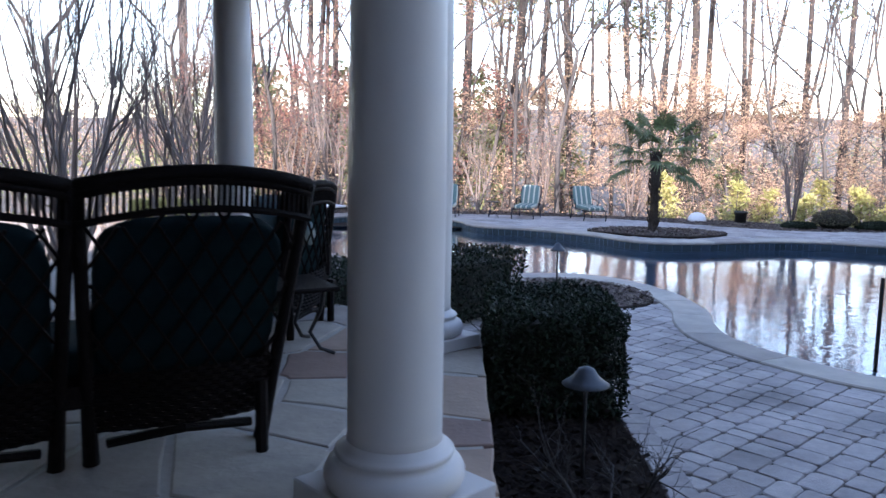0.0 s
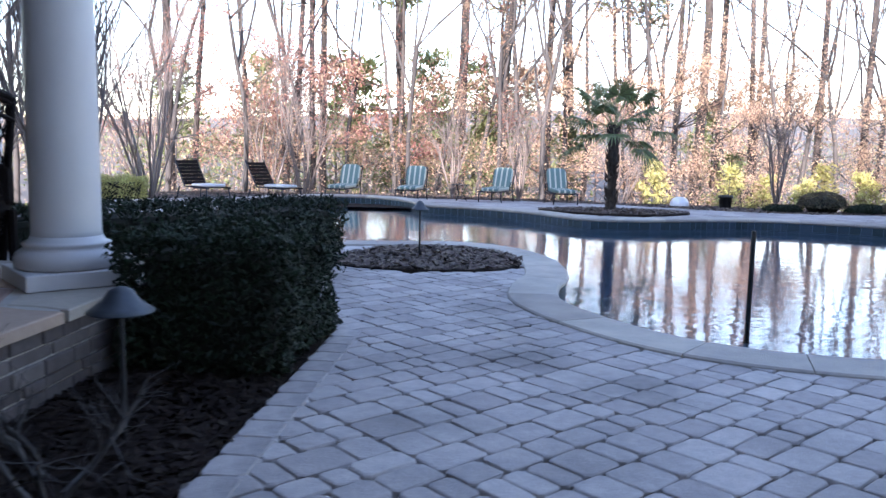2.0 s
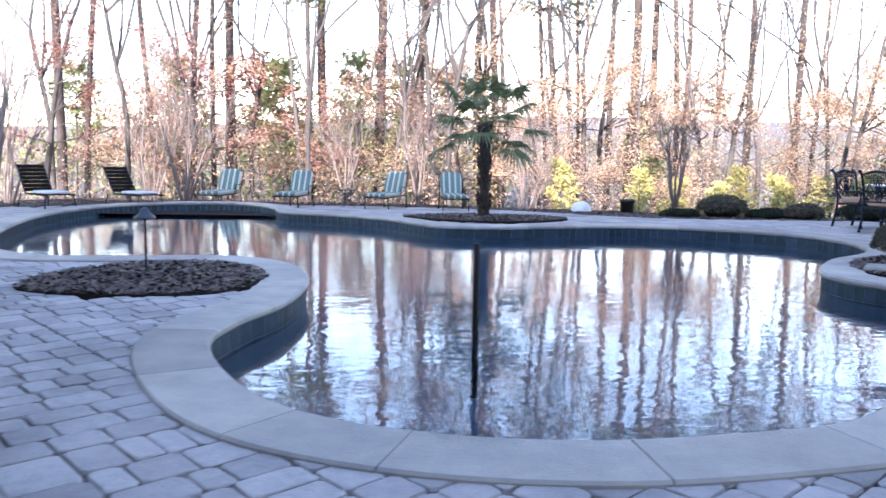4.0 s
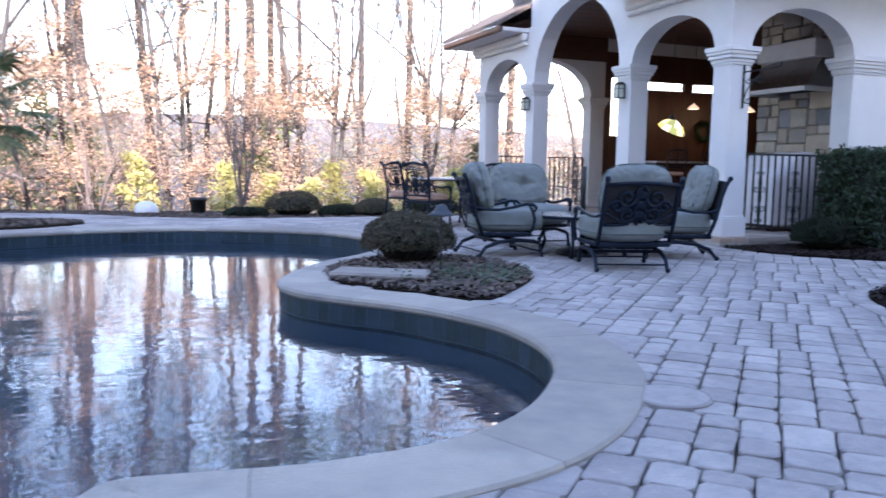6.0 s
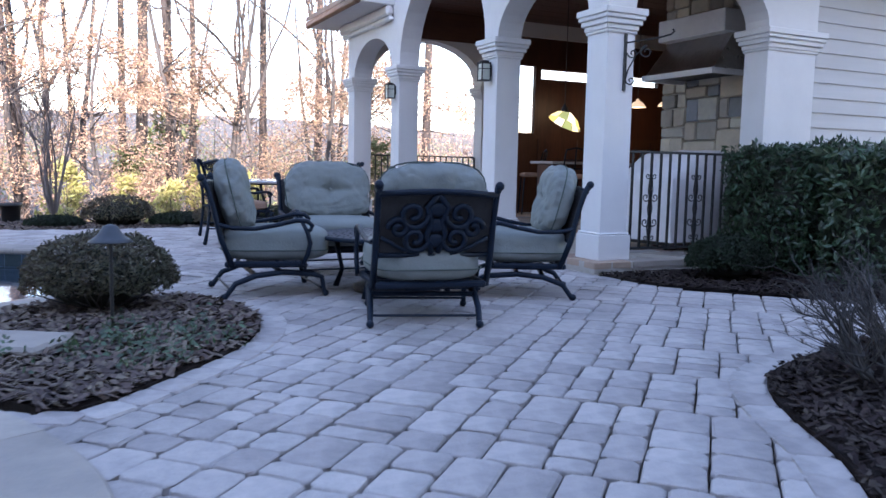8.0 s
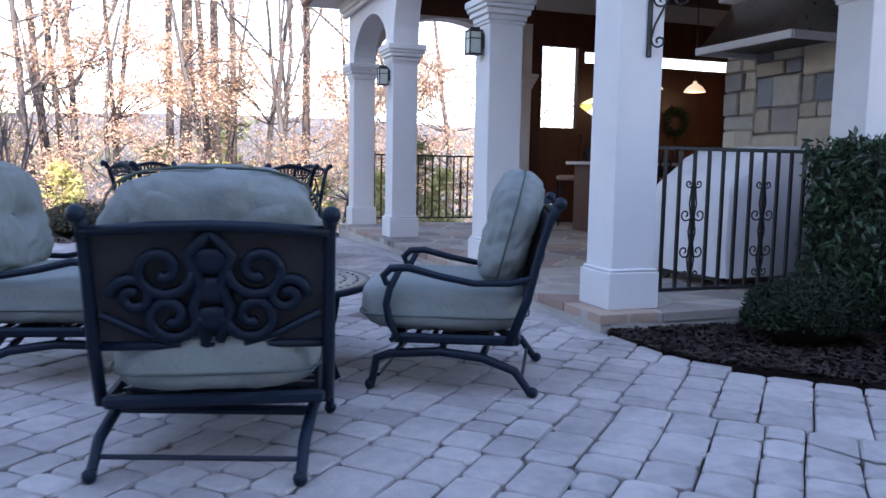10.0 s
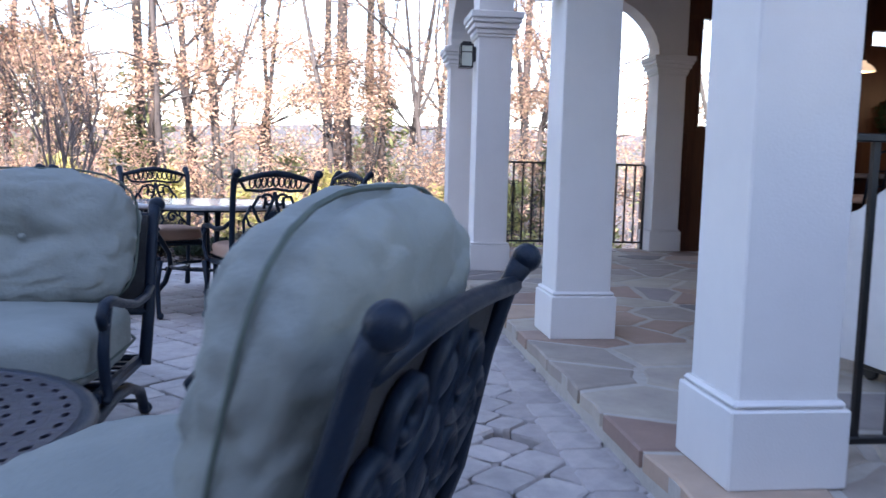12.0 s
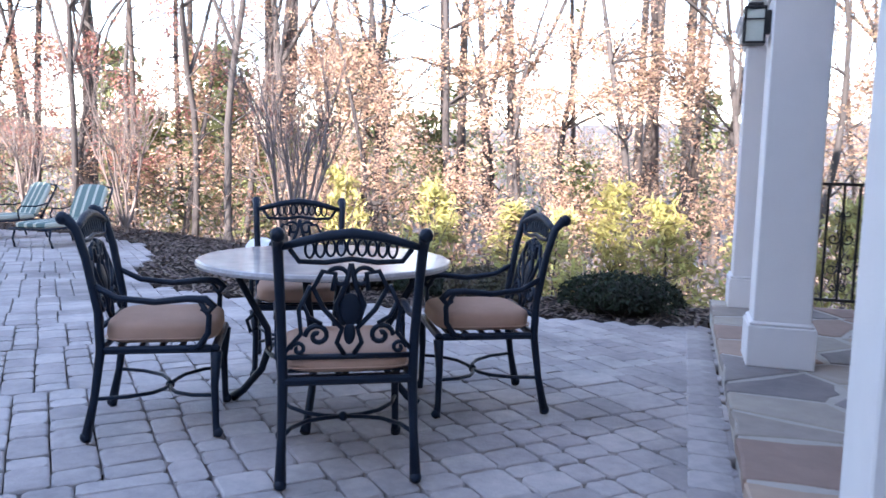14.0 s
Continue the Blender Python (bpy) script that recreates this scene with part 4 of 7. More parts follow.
# ---- pavilion floor, railings and fittings ----
def voronoi(seeds, x0, x1, y0, y1, gap):
    """Irregular stones: for each seed the part of the rectangle nearest to it, shrunk by the joint."""
    out = []
    for i, s in enumerate(seeds):
        poly = [Vector((x0, y0)), Vector((x1, y0)), Vector((x1, y1)), Vector((x0, y1))]
        near = sorted((q for k, q in enumerate(seeds) if k != i), key=lambda q: (q - s).length_squared)[:14]
        for q in near:
            nrm = (q - s).normalized()
            lim = ((q + s) / 2 - nrm * gap).dot(nrm)
            new_poly = []
            for a, b in zip(poly, poly[1:] + poly[:1]):
                da, db = a.dot(nrm) - lim, b.dot(nrm) - lim
                if da <= 0:
                    new_poly.append(a)
                if (da < 0 < db) or (db < 0 < da):
                    new_poly.append(a.lerp(b, da / (da - db)))
            poly = new_poly
            if len(poly) < 3:
                break
        if len(poly) >= 3:
            out.append(poly)
    return out


def flag_mesh(poly, z0, z1, rnd):
    c = sum(poly, Vector((0, 0))) / len(poly)
    vs, n = [], len(poly)
    h = z1 + rnd.uniform(-0.003, 0.003)
    fine = []
    for a, b in zip(poly, poly[1:] + poly[:1]):
        fine += [a, a.lerp(b, 0.5) + (c - a.lerp(b, 0.5)).normalized() * rnd.uniform(0.0, 0.02)]
    n = len(fine)
    vs = [(p.x, p.y, z0) for p in fine] + [(p.x, p.y, h - 0.006) for p in fine] + [(*(p + (c - p).normalized() * 0.012), h) for p in fine]
    fs = [(i, (i + 1) % n, n + (i + 1) % n, n + i) for i in range(n)] + [(n + i, n + (i + 1) % n, 2 * n + (i + 1) % n, 2 * n + i) for i in range(n)] + [tuple(range(2 * n, 3 * n))]
    return mesh_from("flagstone", vs, fs, rnd.choice((M_FLAG, M_FLAG, M_FLAG, M_FLAG, M_FLAG_RUST, M_FLAG_RUST, M_FLAG_GREY)))


def flags(parent, x0, x1, y0, y1, z0, z1, size, seed, keep=None):
    rnd = random.Random(seed)
    seeds = []
    nx, ny = max(2, round((x1 - x0) / size)), max(2, round((y1 - y0) / size))
    for i in range(nx):
        for j in range(ny):
            seeds.append(Vector((x0 + (i + rnd.uniform(0.05, 0.95)) * (x1 - x0) / nx, y0 + (j + rnd.uniform(0.05, 0.95)) * (y1 - y0) / ny)))
    for poly in voronoi(seeds, x0, x1, y0, y1, 0.019):
        c = sum(poly, Vector((0, 0))) / len(poly)
        if keep is None or keep(c):
            put("flagstone", flag_mesh(poly, z0, z1, rnd), parent)


def build_slab():
    bm = bmesh.new()
    box(bm, -0.122, 9.0, -0.115, 7.75, -0.1, SLAB_Z - 0.005)
    slab = tagged(part("floor_pavilion", bm, M_GROUT), "flagstone floor of the pavilion, mortar joints", "floor", kind="structure")
    flags(slab, -0.135, 3.6, -0.13, 7.72, 0.055, SLAB_Z, 0.44, 3)
    bm = bmesh.new()
    box(bm, 3.6, 8.9, 0.4, 7.5, 0.1, SLAB_Z)
    part("inner_floor", bm, M_FLAG, slab)


build_slab()


def scroll(cx, cz, r, turns, a0, sgn=1, n=18):
    """A flat spiral in the x-z plane that winds in from radius r."""
    return [(cx + sgn * (r * (1 - 0.8 * k / n)) * math.cos(a0 + turns * 6.2832 * k / n), 0, cz + (r * (1 - 0.8 * k / n)) * math.sin(a0 + turns * 6.2832 * k / n)) for k in range(n + 1)]


def railing(x, y, rz, length, ornaments, label="black wrought iron railing with scroll ornaments"):
    r = thing("railing", x, y, SLAB_Z, label, "railing", rz, "pavilion railings")
    for z, w in ((0.09, 0.016), (1.085, 0.02)):
        bm = bmesh.new()
        box(bm, 0, length, -w, w, z - 0.013, z + 0.013, 0.004)
        part("rail", bm, M_IRON, r)
    n = max(2, round(length / 0.125))
    for k in range(n + 1):
        bm = bmesh.new()
        u = k * length / n
        w = 0.016 if k in (0, n) else 0.0105
        box(bm, u - w, u + w, -w, w, 0 if k in (0, n) else 0.1, 1.08)
        part("baluster", bm, M_IRON, r)
    for k in ornaments:
        bm = bmesh.new()
        u = k * length / n
        for s in (1, -1):
            for z, sg in ((0.62, 1), (0.36, -1), (0.84, -1), (0.2, 1)):
                rad = 0.05 if 0.3 < z < 0.7 else 0.032
                tube(bm, [(p[0], 0, p[2]) for p in scroll(u + s * (rad + 0.008), z, rad, 1.2, math.pi, s)], 0.006, 5)
            tube(bm, [(u + s * 0.012, 0, 0.2), (u + s * 0.03, 0, 0.3), (u + s * 0.014, 0, 0.42), (u + s * 0.03, 0, 0.5), (u + s * 0.014, 0, 0.6), (u + s * 0.03, 0, 0.7), (u + s * 0.012, 0, 0.85)], 0.006, 5)
        part("ornament", bm, M_IRON, r)
    return r


railing(COL_W + 0.02, 0.19, 0, 1.72, (3, 8))
railing(0.4, COL_Y[3] + 0.22, 0, 2.2, (4, 12))


def lantern(x, y, z):
    l = thing("wall_lantern", x, y, z, "square bronze wall lantern with frosted glass on the column", "wall lantern", 0, "wall lanterns")
    bm = bmesh.new()
    box(bm, -0.065, 0.065, -0.065, 0.065, 0.205, 0.222, 0.004)
    box(bm, -0.045, 0.045, -0.045, 0.045, 0.222, 0.245, 0.006)
    box(bm, -0.065, 0.065, -0.065, 0.065, 0, 0.014, 0.004)
    for sx in (-1, 1):
        for sy in (-1, 1):
            box(bm, sx * 0.056 - 0.006, sx * 0.056 + 0.006, sy * 0.056 - 0.006, sy * 0.056 + 0.006, 0.012, 0.206)
    box(bm, -0.062, 0.062, -0.062, 0.062, 0.14, 0.148)
    box(bm, 0.06, 0.092, -0.03, 0.03, 0.06, 0.2, 0.005)
    part("frame", bm, M_IRON, l)
    bm = bmesh.new()
    box(bm, -0.052, 0.052, -0.052, 0.052, 0.016, 0.203)
    part("glass", bm, M_FROST, l, "frosted greenish glass")


M_FROST = mat("frosted_lantern_glass", (0.55, 0.58, 0.5), (0.48, 0.52, 0.45), rough=0.3, scale=20)
for k in (1, 2):
    lantern(-0.062, COL_Y[k] + 0.19, 2.06)


def hanging_bracket():
    b = thing("plant_bracket", 0.24, 0.022, 1.78, "scrolled iron hanging-basket bracket on the column", "bracket")
    bm = bmesh.new()
    box(bm, -0.018, 0.018, -0.008, 0.006, 0.0, 0.55, 0.004)
    part("back_plate", bm, M_IRON, b)
    bm = bmesh.new()
    rot = Matrix.Rotation(radians(-42), 4, "Z")
    tube(bm, [(0, 0, 0.46), (0.3, 0, 0.5), (0.42, 0, 0.53), (0.45, 0, 0.56), (0.43, 0, 0.58)], 0.009, 6, m=rot)
    tube(bm, [(0, 0, 0.06), (0.03, 0, 0.2), (0.1, 0, 0.34), (0.2, 0, 0.43)], 0.008, 6, m=rot)
    tube(bm, [(p[0], 0, p[2]) for p in scroll(0.2, 0.37, 0.065, 1.3, 1.57)], 0.007, 6, m=rot)
    tube(bm, [(p[0], 0, p[2]) for p in scroll(0.06, 0.1, 0.045, 1.2, 3.1)], 0.007, 6, m=rot)
    tube(bm, [(p[0], 0, p[2]) for p in scroll(0.07, 0.36, 0.05, 1.2, 3.1)], 0.007, 6, m=rot)
    part("arm", bm, M_IRON, b)


hanging_bracket()


def cushion(bm, w, d, h, k=4.0, n=9, tuft=0.0, seed=0, wrinkle=0.008, m=None):
    """A stuffed cushion centred on the origin, with soft edges, wrinkles and a sunk button."""
    g = bmesh.new()
    bmesh.ops.create_cube(g, size=2)
    bmesh.ops.subdivide_edges(g, edges=g.edges, cuts=n, use_grid_fill=True)
    for v in g.verts:
        p = v.co
        s = (abs(p.x) ** k + abs(p.y) ** k + abs(p.z) ** k) ** (1 / k)
        q = Vector((p.x / s * w / 2, p.y / s * d / 2, p.z / s * h / 2))
        fx = noise.noise((q.x * 9 + seed, q.y * 9, q.z * 9)) + 0.45 * noise.noise((q.x * 24, q.y * 24 + seed, q.z * 24)) - 0.8 * max(0.0, 0.25 - abs(noise.noise((q.x * 11 + q.y * 5 + seed, q.y * 14 - q.x * 4, q.z * 7)))) * 2
        q += q.normalized() * wrinkle * fx
        if tuft and q.z > 0:
            r2 = (q.x ** 2 + q.y ** 2)
            a = math.atan2(q.y, q.x)
            q.z -= tuft * math.exp(-r2 / 0.003) + tuft * 0.55 * math.exp(-r2 / 0.035) * (0.25 + 0.75 * abs(math.cos(2 * a + 0.12)) ** 7)
        v.co = q
    if m is not None:
        bmesh.ops.transform(g, matrix=m, verts=g.verts)
    me = bpy.data.meshes.new("tmp")
    g.to_mesh(me)
    g.free()
    bm.from_mesh(me)
    bpy.data.meshes.remove(me)


def piping(bm, w, d, z, k=4.0, r=0.005, n=40, m=None):
    pts = []
    for i in range(n + 1):
        a = 6.2832 * i / n
        c, s = math.cos(a), math.sin(a)
        q = (abs(c) ** k + abs(s) ** k) ** (-1 / k)
        pts.append((c * q * w / 2, s * q * d / 2, z))
    tube(bm, pts, r, 5, False, m)


# ---- deep-seating group round the low table ----
def lounge_chair():
    c = thing("lounge_chair", 0, 0, 0, "dark cast-metal patio rocker with sage green cushions", "chair", 0, "lounge chairs round the low table")
    # base: two arched runners with feet
    for s in (1, -1):
        bm = bmesh.new()
        tube(bm, [(s * 0.345, 0.38, 0.012), (s * 0.345, 0.365, 0.06), (s * 0.345, 0.35, 0.15), (s * 0.345, 0.28, 0.175), (s * 0.345, 0.05, 0.195), (s * 0.345, -0.15, 0.175), (s * 0.345, -0.3, 0.12), (s * 0.345, -0.36, 0.04), (s * 0.345, -0.38, 0.015)],
             [0.02, 0.018, 0.02, 0.022, 0.022, 0.022, 0.021, 0.019, 0.022], 8)
        for y in (0.38, -0.385):
            bmesh.ops.create_uvsphere(bm, u_segments=8, v_segments=6, radius=0.026, matrix=Matrix.Translation((s * 0.345, y, 0.024)))
        part("runner", bm, M_CAST, c, smooth=True)
    bm = bmesh.new()
    for y, z in ((0.34, 0.07), (-0.33, 0.07)):
        tube(bm, [(-0.345, y, z), (0.345, y, z)], 0.009, 6)
    tube(bm, [(-0.345, 0.05, 0.195), (0.345, 0.05, 0.195)], 0.018, 6)
    tube(bm, [(-0.345, -0.15, 0.18), (0.345, -0.15, 0.18)], 0.018, 6)
    box(bm, -0.12, 0.12, -0.17, 0.08, 0.2, 0.235, 0.01)
    part("rocker_spring", bm, M_CAST, c)
    bm = bmesh.new()
    box(bm, -0.365, 0.365, 0.26, 0.30, 0.235, 0.28, 0.012)
    box(bm, -0.365, 0.365, -0.30, -0.26, 0.235, 0.28, 0.012)
    for s in (1, -1):
        box(bm, s * 0.35 - 0.02, s * 0.35 + 0.02, -0.27, 0.29, 0.235, 0.28, 0.012)
    for k in range(7):
        box(bm, -0.34, 0.34, -0.23 + k * 0.08, -0.205 + k * 0.08, 0.255, 0.265)
    part("seat_frame", bm, M_CAST, c)
    # back: posts, top rail with knobs, scrolled panel
    lean = Matrix.Translation((0, -0.27, 0.26)) @ Matrix.Rotation(radians(14), 4, "X")
    for s in (1, -1):
        bm = bmesh.new()
        tube(bm, [(s * 0.375, 0.02, -0.02), (s * 0.375, -0.005, 0.2), (s * 0.375, 0.0, 0.45), (s * 0.375, -0.01, 0.6), (s * 0.375, -0.025, 0.65)], [0.022, 0.022, 0.02, 0.02, 0.026], 8, m=lean)
        bmesh.ops.create_uvsphere(bm, u_segments=10, v_segments=8, radius=0.03, matrix=lean @ Matrix.Translation((s * 0.38, -0.03, 0.66)))
        part("back_post", bm, M_CAST, c, smooth=True)
    bm = bmesh.new()
    tube(bm, [(-0.375, -0.02, 0.6), (-0.16, -0.02, 0.615), (0, -0.02, 0.62), (0.16, -0.02, 0.615), (0.375, -0.02, 0.6)], 0.019, 8, m=lean)
    part("top_rail", bm, M_CAST, c, smooth=True)
    bm = bmesh.new()
    tube(bm, [(-0.375, 0, 0.2), (0.375, 0, 0.2)], 0.016, 8, m=lean)
    part("back_rail", bm, M_CAST, c, smooth=True)
    for s in (1, -1):
        for cx, cz, r, a0 in ((0.15, 0.47, 0.1, 3.14), (0.13, 0.31, 0.09, 3.14), (0.24, 0.38, 0.07, 0.0)):
            bm = bmesh.new()
            tube(bm, [(p[0], -0.012, p[2]) for p in scroll(s * cx, cz, r, 1.35, a0, s)], 0.019, 6, m=lean)
            part("scroll", bm, M_CAST, c, smooth=True)
        bm = bmesh.new()
        tube(bm, [(s * 0.02, -0.012, 0.22), (s * 0.06, -0.012, 0.34), (s * 0.03, -0.012, 0.42), (s * 0.07, -0.012, 0.52), (0, -0.012, 0.6)], 0.02, 6, m=lean)
        part("vine", bm, M_CAST, c, smooth=True)
        bm = bmesh.new()
        tube(bm, [(s * 0.1, -0.012, 0.21), (s * 0.22, -0.012, 0.25), (s * 0.345, -0.012, 0.32)], 0.013, 6, m=lean)
        part("brace", bm, M_CAST, c, smooth=True)
    for cz in (0.3, 0.4, 0.5):
        bm = bmesh.new()
        bmesh.ops.create_uvsphere(bm, u_segments=8, v_segments=6, radius=0.045, matrix=lean @ Matrix.Translation((0, -0.012, cz)) @ Matrix.Diagonal((1.5, 0.4, 1, 1)))
        part("rosette", bm, M_CAST, c, smooth=True)
    bm = bmesh.new()
    box(bm, -0.36, 0.36, 0.004, 0.012, 0.205, 0.605, 0.003, lean)
    part("sling", bm, M_SLING, c, "dark woven mesh behind the scrolls")
    for s in (1, -1):
        bm = bmesh.new()
        x = s * 0.385
        tube(bm, [(s * 0.378, -0.36, 0.56), (x, -0.24, 0.53), (x, -0.08, 0.525), (x, 0.08, 0.555), (x, 0.22, 0.59), (x, 0.3, 0.585), (x, 0.335, 0.55), (x, 0.32, 0.515), (x, 0.29, 0.52), (x, 0.29, 0.54)],
             [0.015, 0.016, 0.016, 0.017, 0.019, 0.019, 0.018, 0.016, 0.014, 0.011], 8)
        tube(bm, [(x, 0.26, 0.58), (x, 0.305, 0.49), (x, 0.32, 0.42), (x, 0.305, 0.34), (x, 0.27, 0.27), (x, 0.3, 0.25)], [0.015, 0.017, 0.018, 0.018, 0.016, 0.013], 8)
        part("arm", bm, M_CAST, c, smooth=True)
    # cushions
    bm = bmesh.new()
    cushion(bm, 0.71, 0.81, 0.26, 4.2, 16, 0, 1, 0.012, Matrix.Translation((0, 0.065, 0.40)))
    sc = part("seat_cushion", bm, M_CUSHION, c, smooth=True)
    bm = bmesh.new()
    piping(bm, 0.715, 0.815, 0.36, 6, m=Matrix.Translation((0, 0.065, 0)))
    part("piping", bm, M_PIPING, sc)
    back = lean @ Matrix.Translation((0, 0.152, 0.475)) @ Matrix.Rotation(radians(-90), 4, "X")
    bm = bmesh.new()
    cushion(bm, 0.71, 0.56, 0.25, 3.2, 28, 0.085, 7, 0.026, back @ Matrix.Diagonal((1, 1, 1, 1)))
    bc = part("back_cushion", bm, M_CUSHION, c, "tufted sage green back cushion", smooth=True)
    bm = bmesh.new()
    piping(bm, 0.72, 0.572, 0.0, 3.5, m=back)
    part("piping", bm, M_PIPING, bc)
    bm = bmesh.new()
    bmesh.ops.create_uvsphere(bm, u_segments=10, v_segments=6, radius=0.014, matrix=back @ Matrix.Translation((0, 0, 0.055)))
    part("button", bm, M_CUSHION, bc)
    return c


lc = lounge_chair()


def swivelled(chair, deg):
    """Turns the rocker base under a chair whose seat swivels."""
    for o in chair.children:
        if o.name.split(".")[0] in ("runner", "rocker_spring"):
            o.matrix_basis = pose(0, 0, 0, 0, 0, deg)


chairs = [lc] + [copy_thing(lc, pose(0, 0, 0)) for _ in range(2)]
for ch, (x, y, rz, base) in zip(chairs, ((-2.56, -1.47, -10, -9), (-3.28, -0.11, -104, 12), (-1.36, -0.79, 66, -4))):
    ch.matrix_basis = pose(x, y, 0, 0, 0, rz)
    swivelled(ch, base)
wide = copy_thing(lc, pose(-2.41, 0.85, 0, 0, 0, 180) @ Matrix.Diagonal((1.17, 1, 1, 1)))
swivelled(wide, 0)
tagged(wide, "wider dark cast-metal patio rocker with tufted sage green cushions")


def low_table(x, y):
    t = thing("low_table", x, y, 0, "round dark cast-metal low table with pierced top", "table")
    bm = bmesh.new()
    lathe(bm, [(0.57, 0.425), (0.6, 0.43), (0.605, 0.445), (0.6, 0.46), (0.565, 0.462), (0.56, 0.45)], 48)
    part("rim", bm, M_CAST, t, smooth=True)
    bm = bmesh.new()
    for ring in range(1, 9):
        r0, r1 = 0.045 + (ring - 1) * 0.0655, 0.045 + ring * 0.0655 - 0.012
        k = 5 * ring + 3
        for i in range(k):
            a0, a1 = 6.2832 * (i + 0.06 + 0.3 * (ring % 2)) / k, 6.2832 * (i + 0.9 + 0.3 * (ring % 2)) / k
            am = (a0 + a1) / 2
            q = [(r0, am - 0.25 * (a1 - a0)), ((r0 + r1) / 2, a0), (r1, am - 0.1 * (a1 - a0)), (r1, am + 0.3 * (a1 - a0)), ((r0 + r1) / 2, a1), (r0, am + 0.1 * (a1 - a0))]
            A0, A1, R0, R1 = 6.2832 * (i + 0.3 * (ring % 2)) / k, 6.2832 * (i + 1 + 0.3 * (ring % 2)) / k, r0 - 0.006, r1 + 0.006
            edge = [(R0, A0), ((R0 + R1) / 2, A0), (R1, A0), (R1, A1), ((R0 + R1) / 2, A1), (R0, A1)]
            P = lambda ra, z: bm.verts.new((ra[0] * math.cos(ra[1]), ra[0] * math.sin(ra[1]), z))
            ho, hl, ed = [P((r * 0.35 + 0.65 * (r0 + r1) / 2, am + (a - am) * 0.62), 0.46) for r, a in q], [P((r * 0.35 + 0.65 * (r0 + r1) / 2, am + (a - am) * 0.62), 0.446) for r, a in q], [P(p, 0.462) for p in edge]
            for n in range(6):
                m = (n + 1) % 6
                bm.faces.new((ed[n], ed[m], ho[m], ho[n]))
                bm.faces.new((ho[n], ho[m], hl[m], hl[n]))
    bmesh.ops.remove_doubles(bm, verts=bm.verts, dist=0.0004)
    part("pierced_top", bm, M_CASTTOP, t, "cast top pierced with leaf-shaped holes")
    for k in range(4):
        a = math.radians(45 + 90 * k)
        bm = bmesh.new()
        tube(bm, [(0.5 * math.cos(a), 0.5 * math.sin(a), 0.43), (0.48 * math.cos(a), 0.48 * math.sin(a), 0.3), (0.44 * math.cos(a), 0.44 * math.sin(a), 0.15), (0.5 * math.cos(a), 0.5 * math.sin(a), 0.0)], [0.024, 0.02, 0.018, 0.026], 8)
        part("leg", bm, M_CAST, t, smooth=True)


low_table(-2.33, -0.36)
us = thing("umbrella_stand", -2.33, -0.36, 0, "black round umbrella base with its pole, no canopy", "umbrella stand")
bm = bmesh.new()
lathe(bm, [(0.30, 0.0), (0.31, 0.02), (0.29, 0.05), (0.15, 0.08), (0.05, 0.09), (0.035, 0.1), (0.035, 0.3), (0.028, 0.3)], 36)
part("base", bm, M_IRON, us, smooth=True)
bm = bmesh.new()
lathe(bm, [(0.026, 0.29), (0.026, 1.0), (0.02, 1.005)], 16)
part("pole", bm, M_IRON, us, smooth=True)


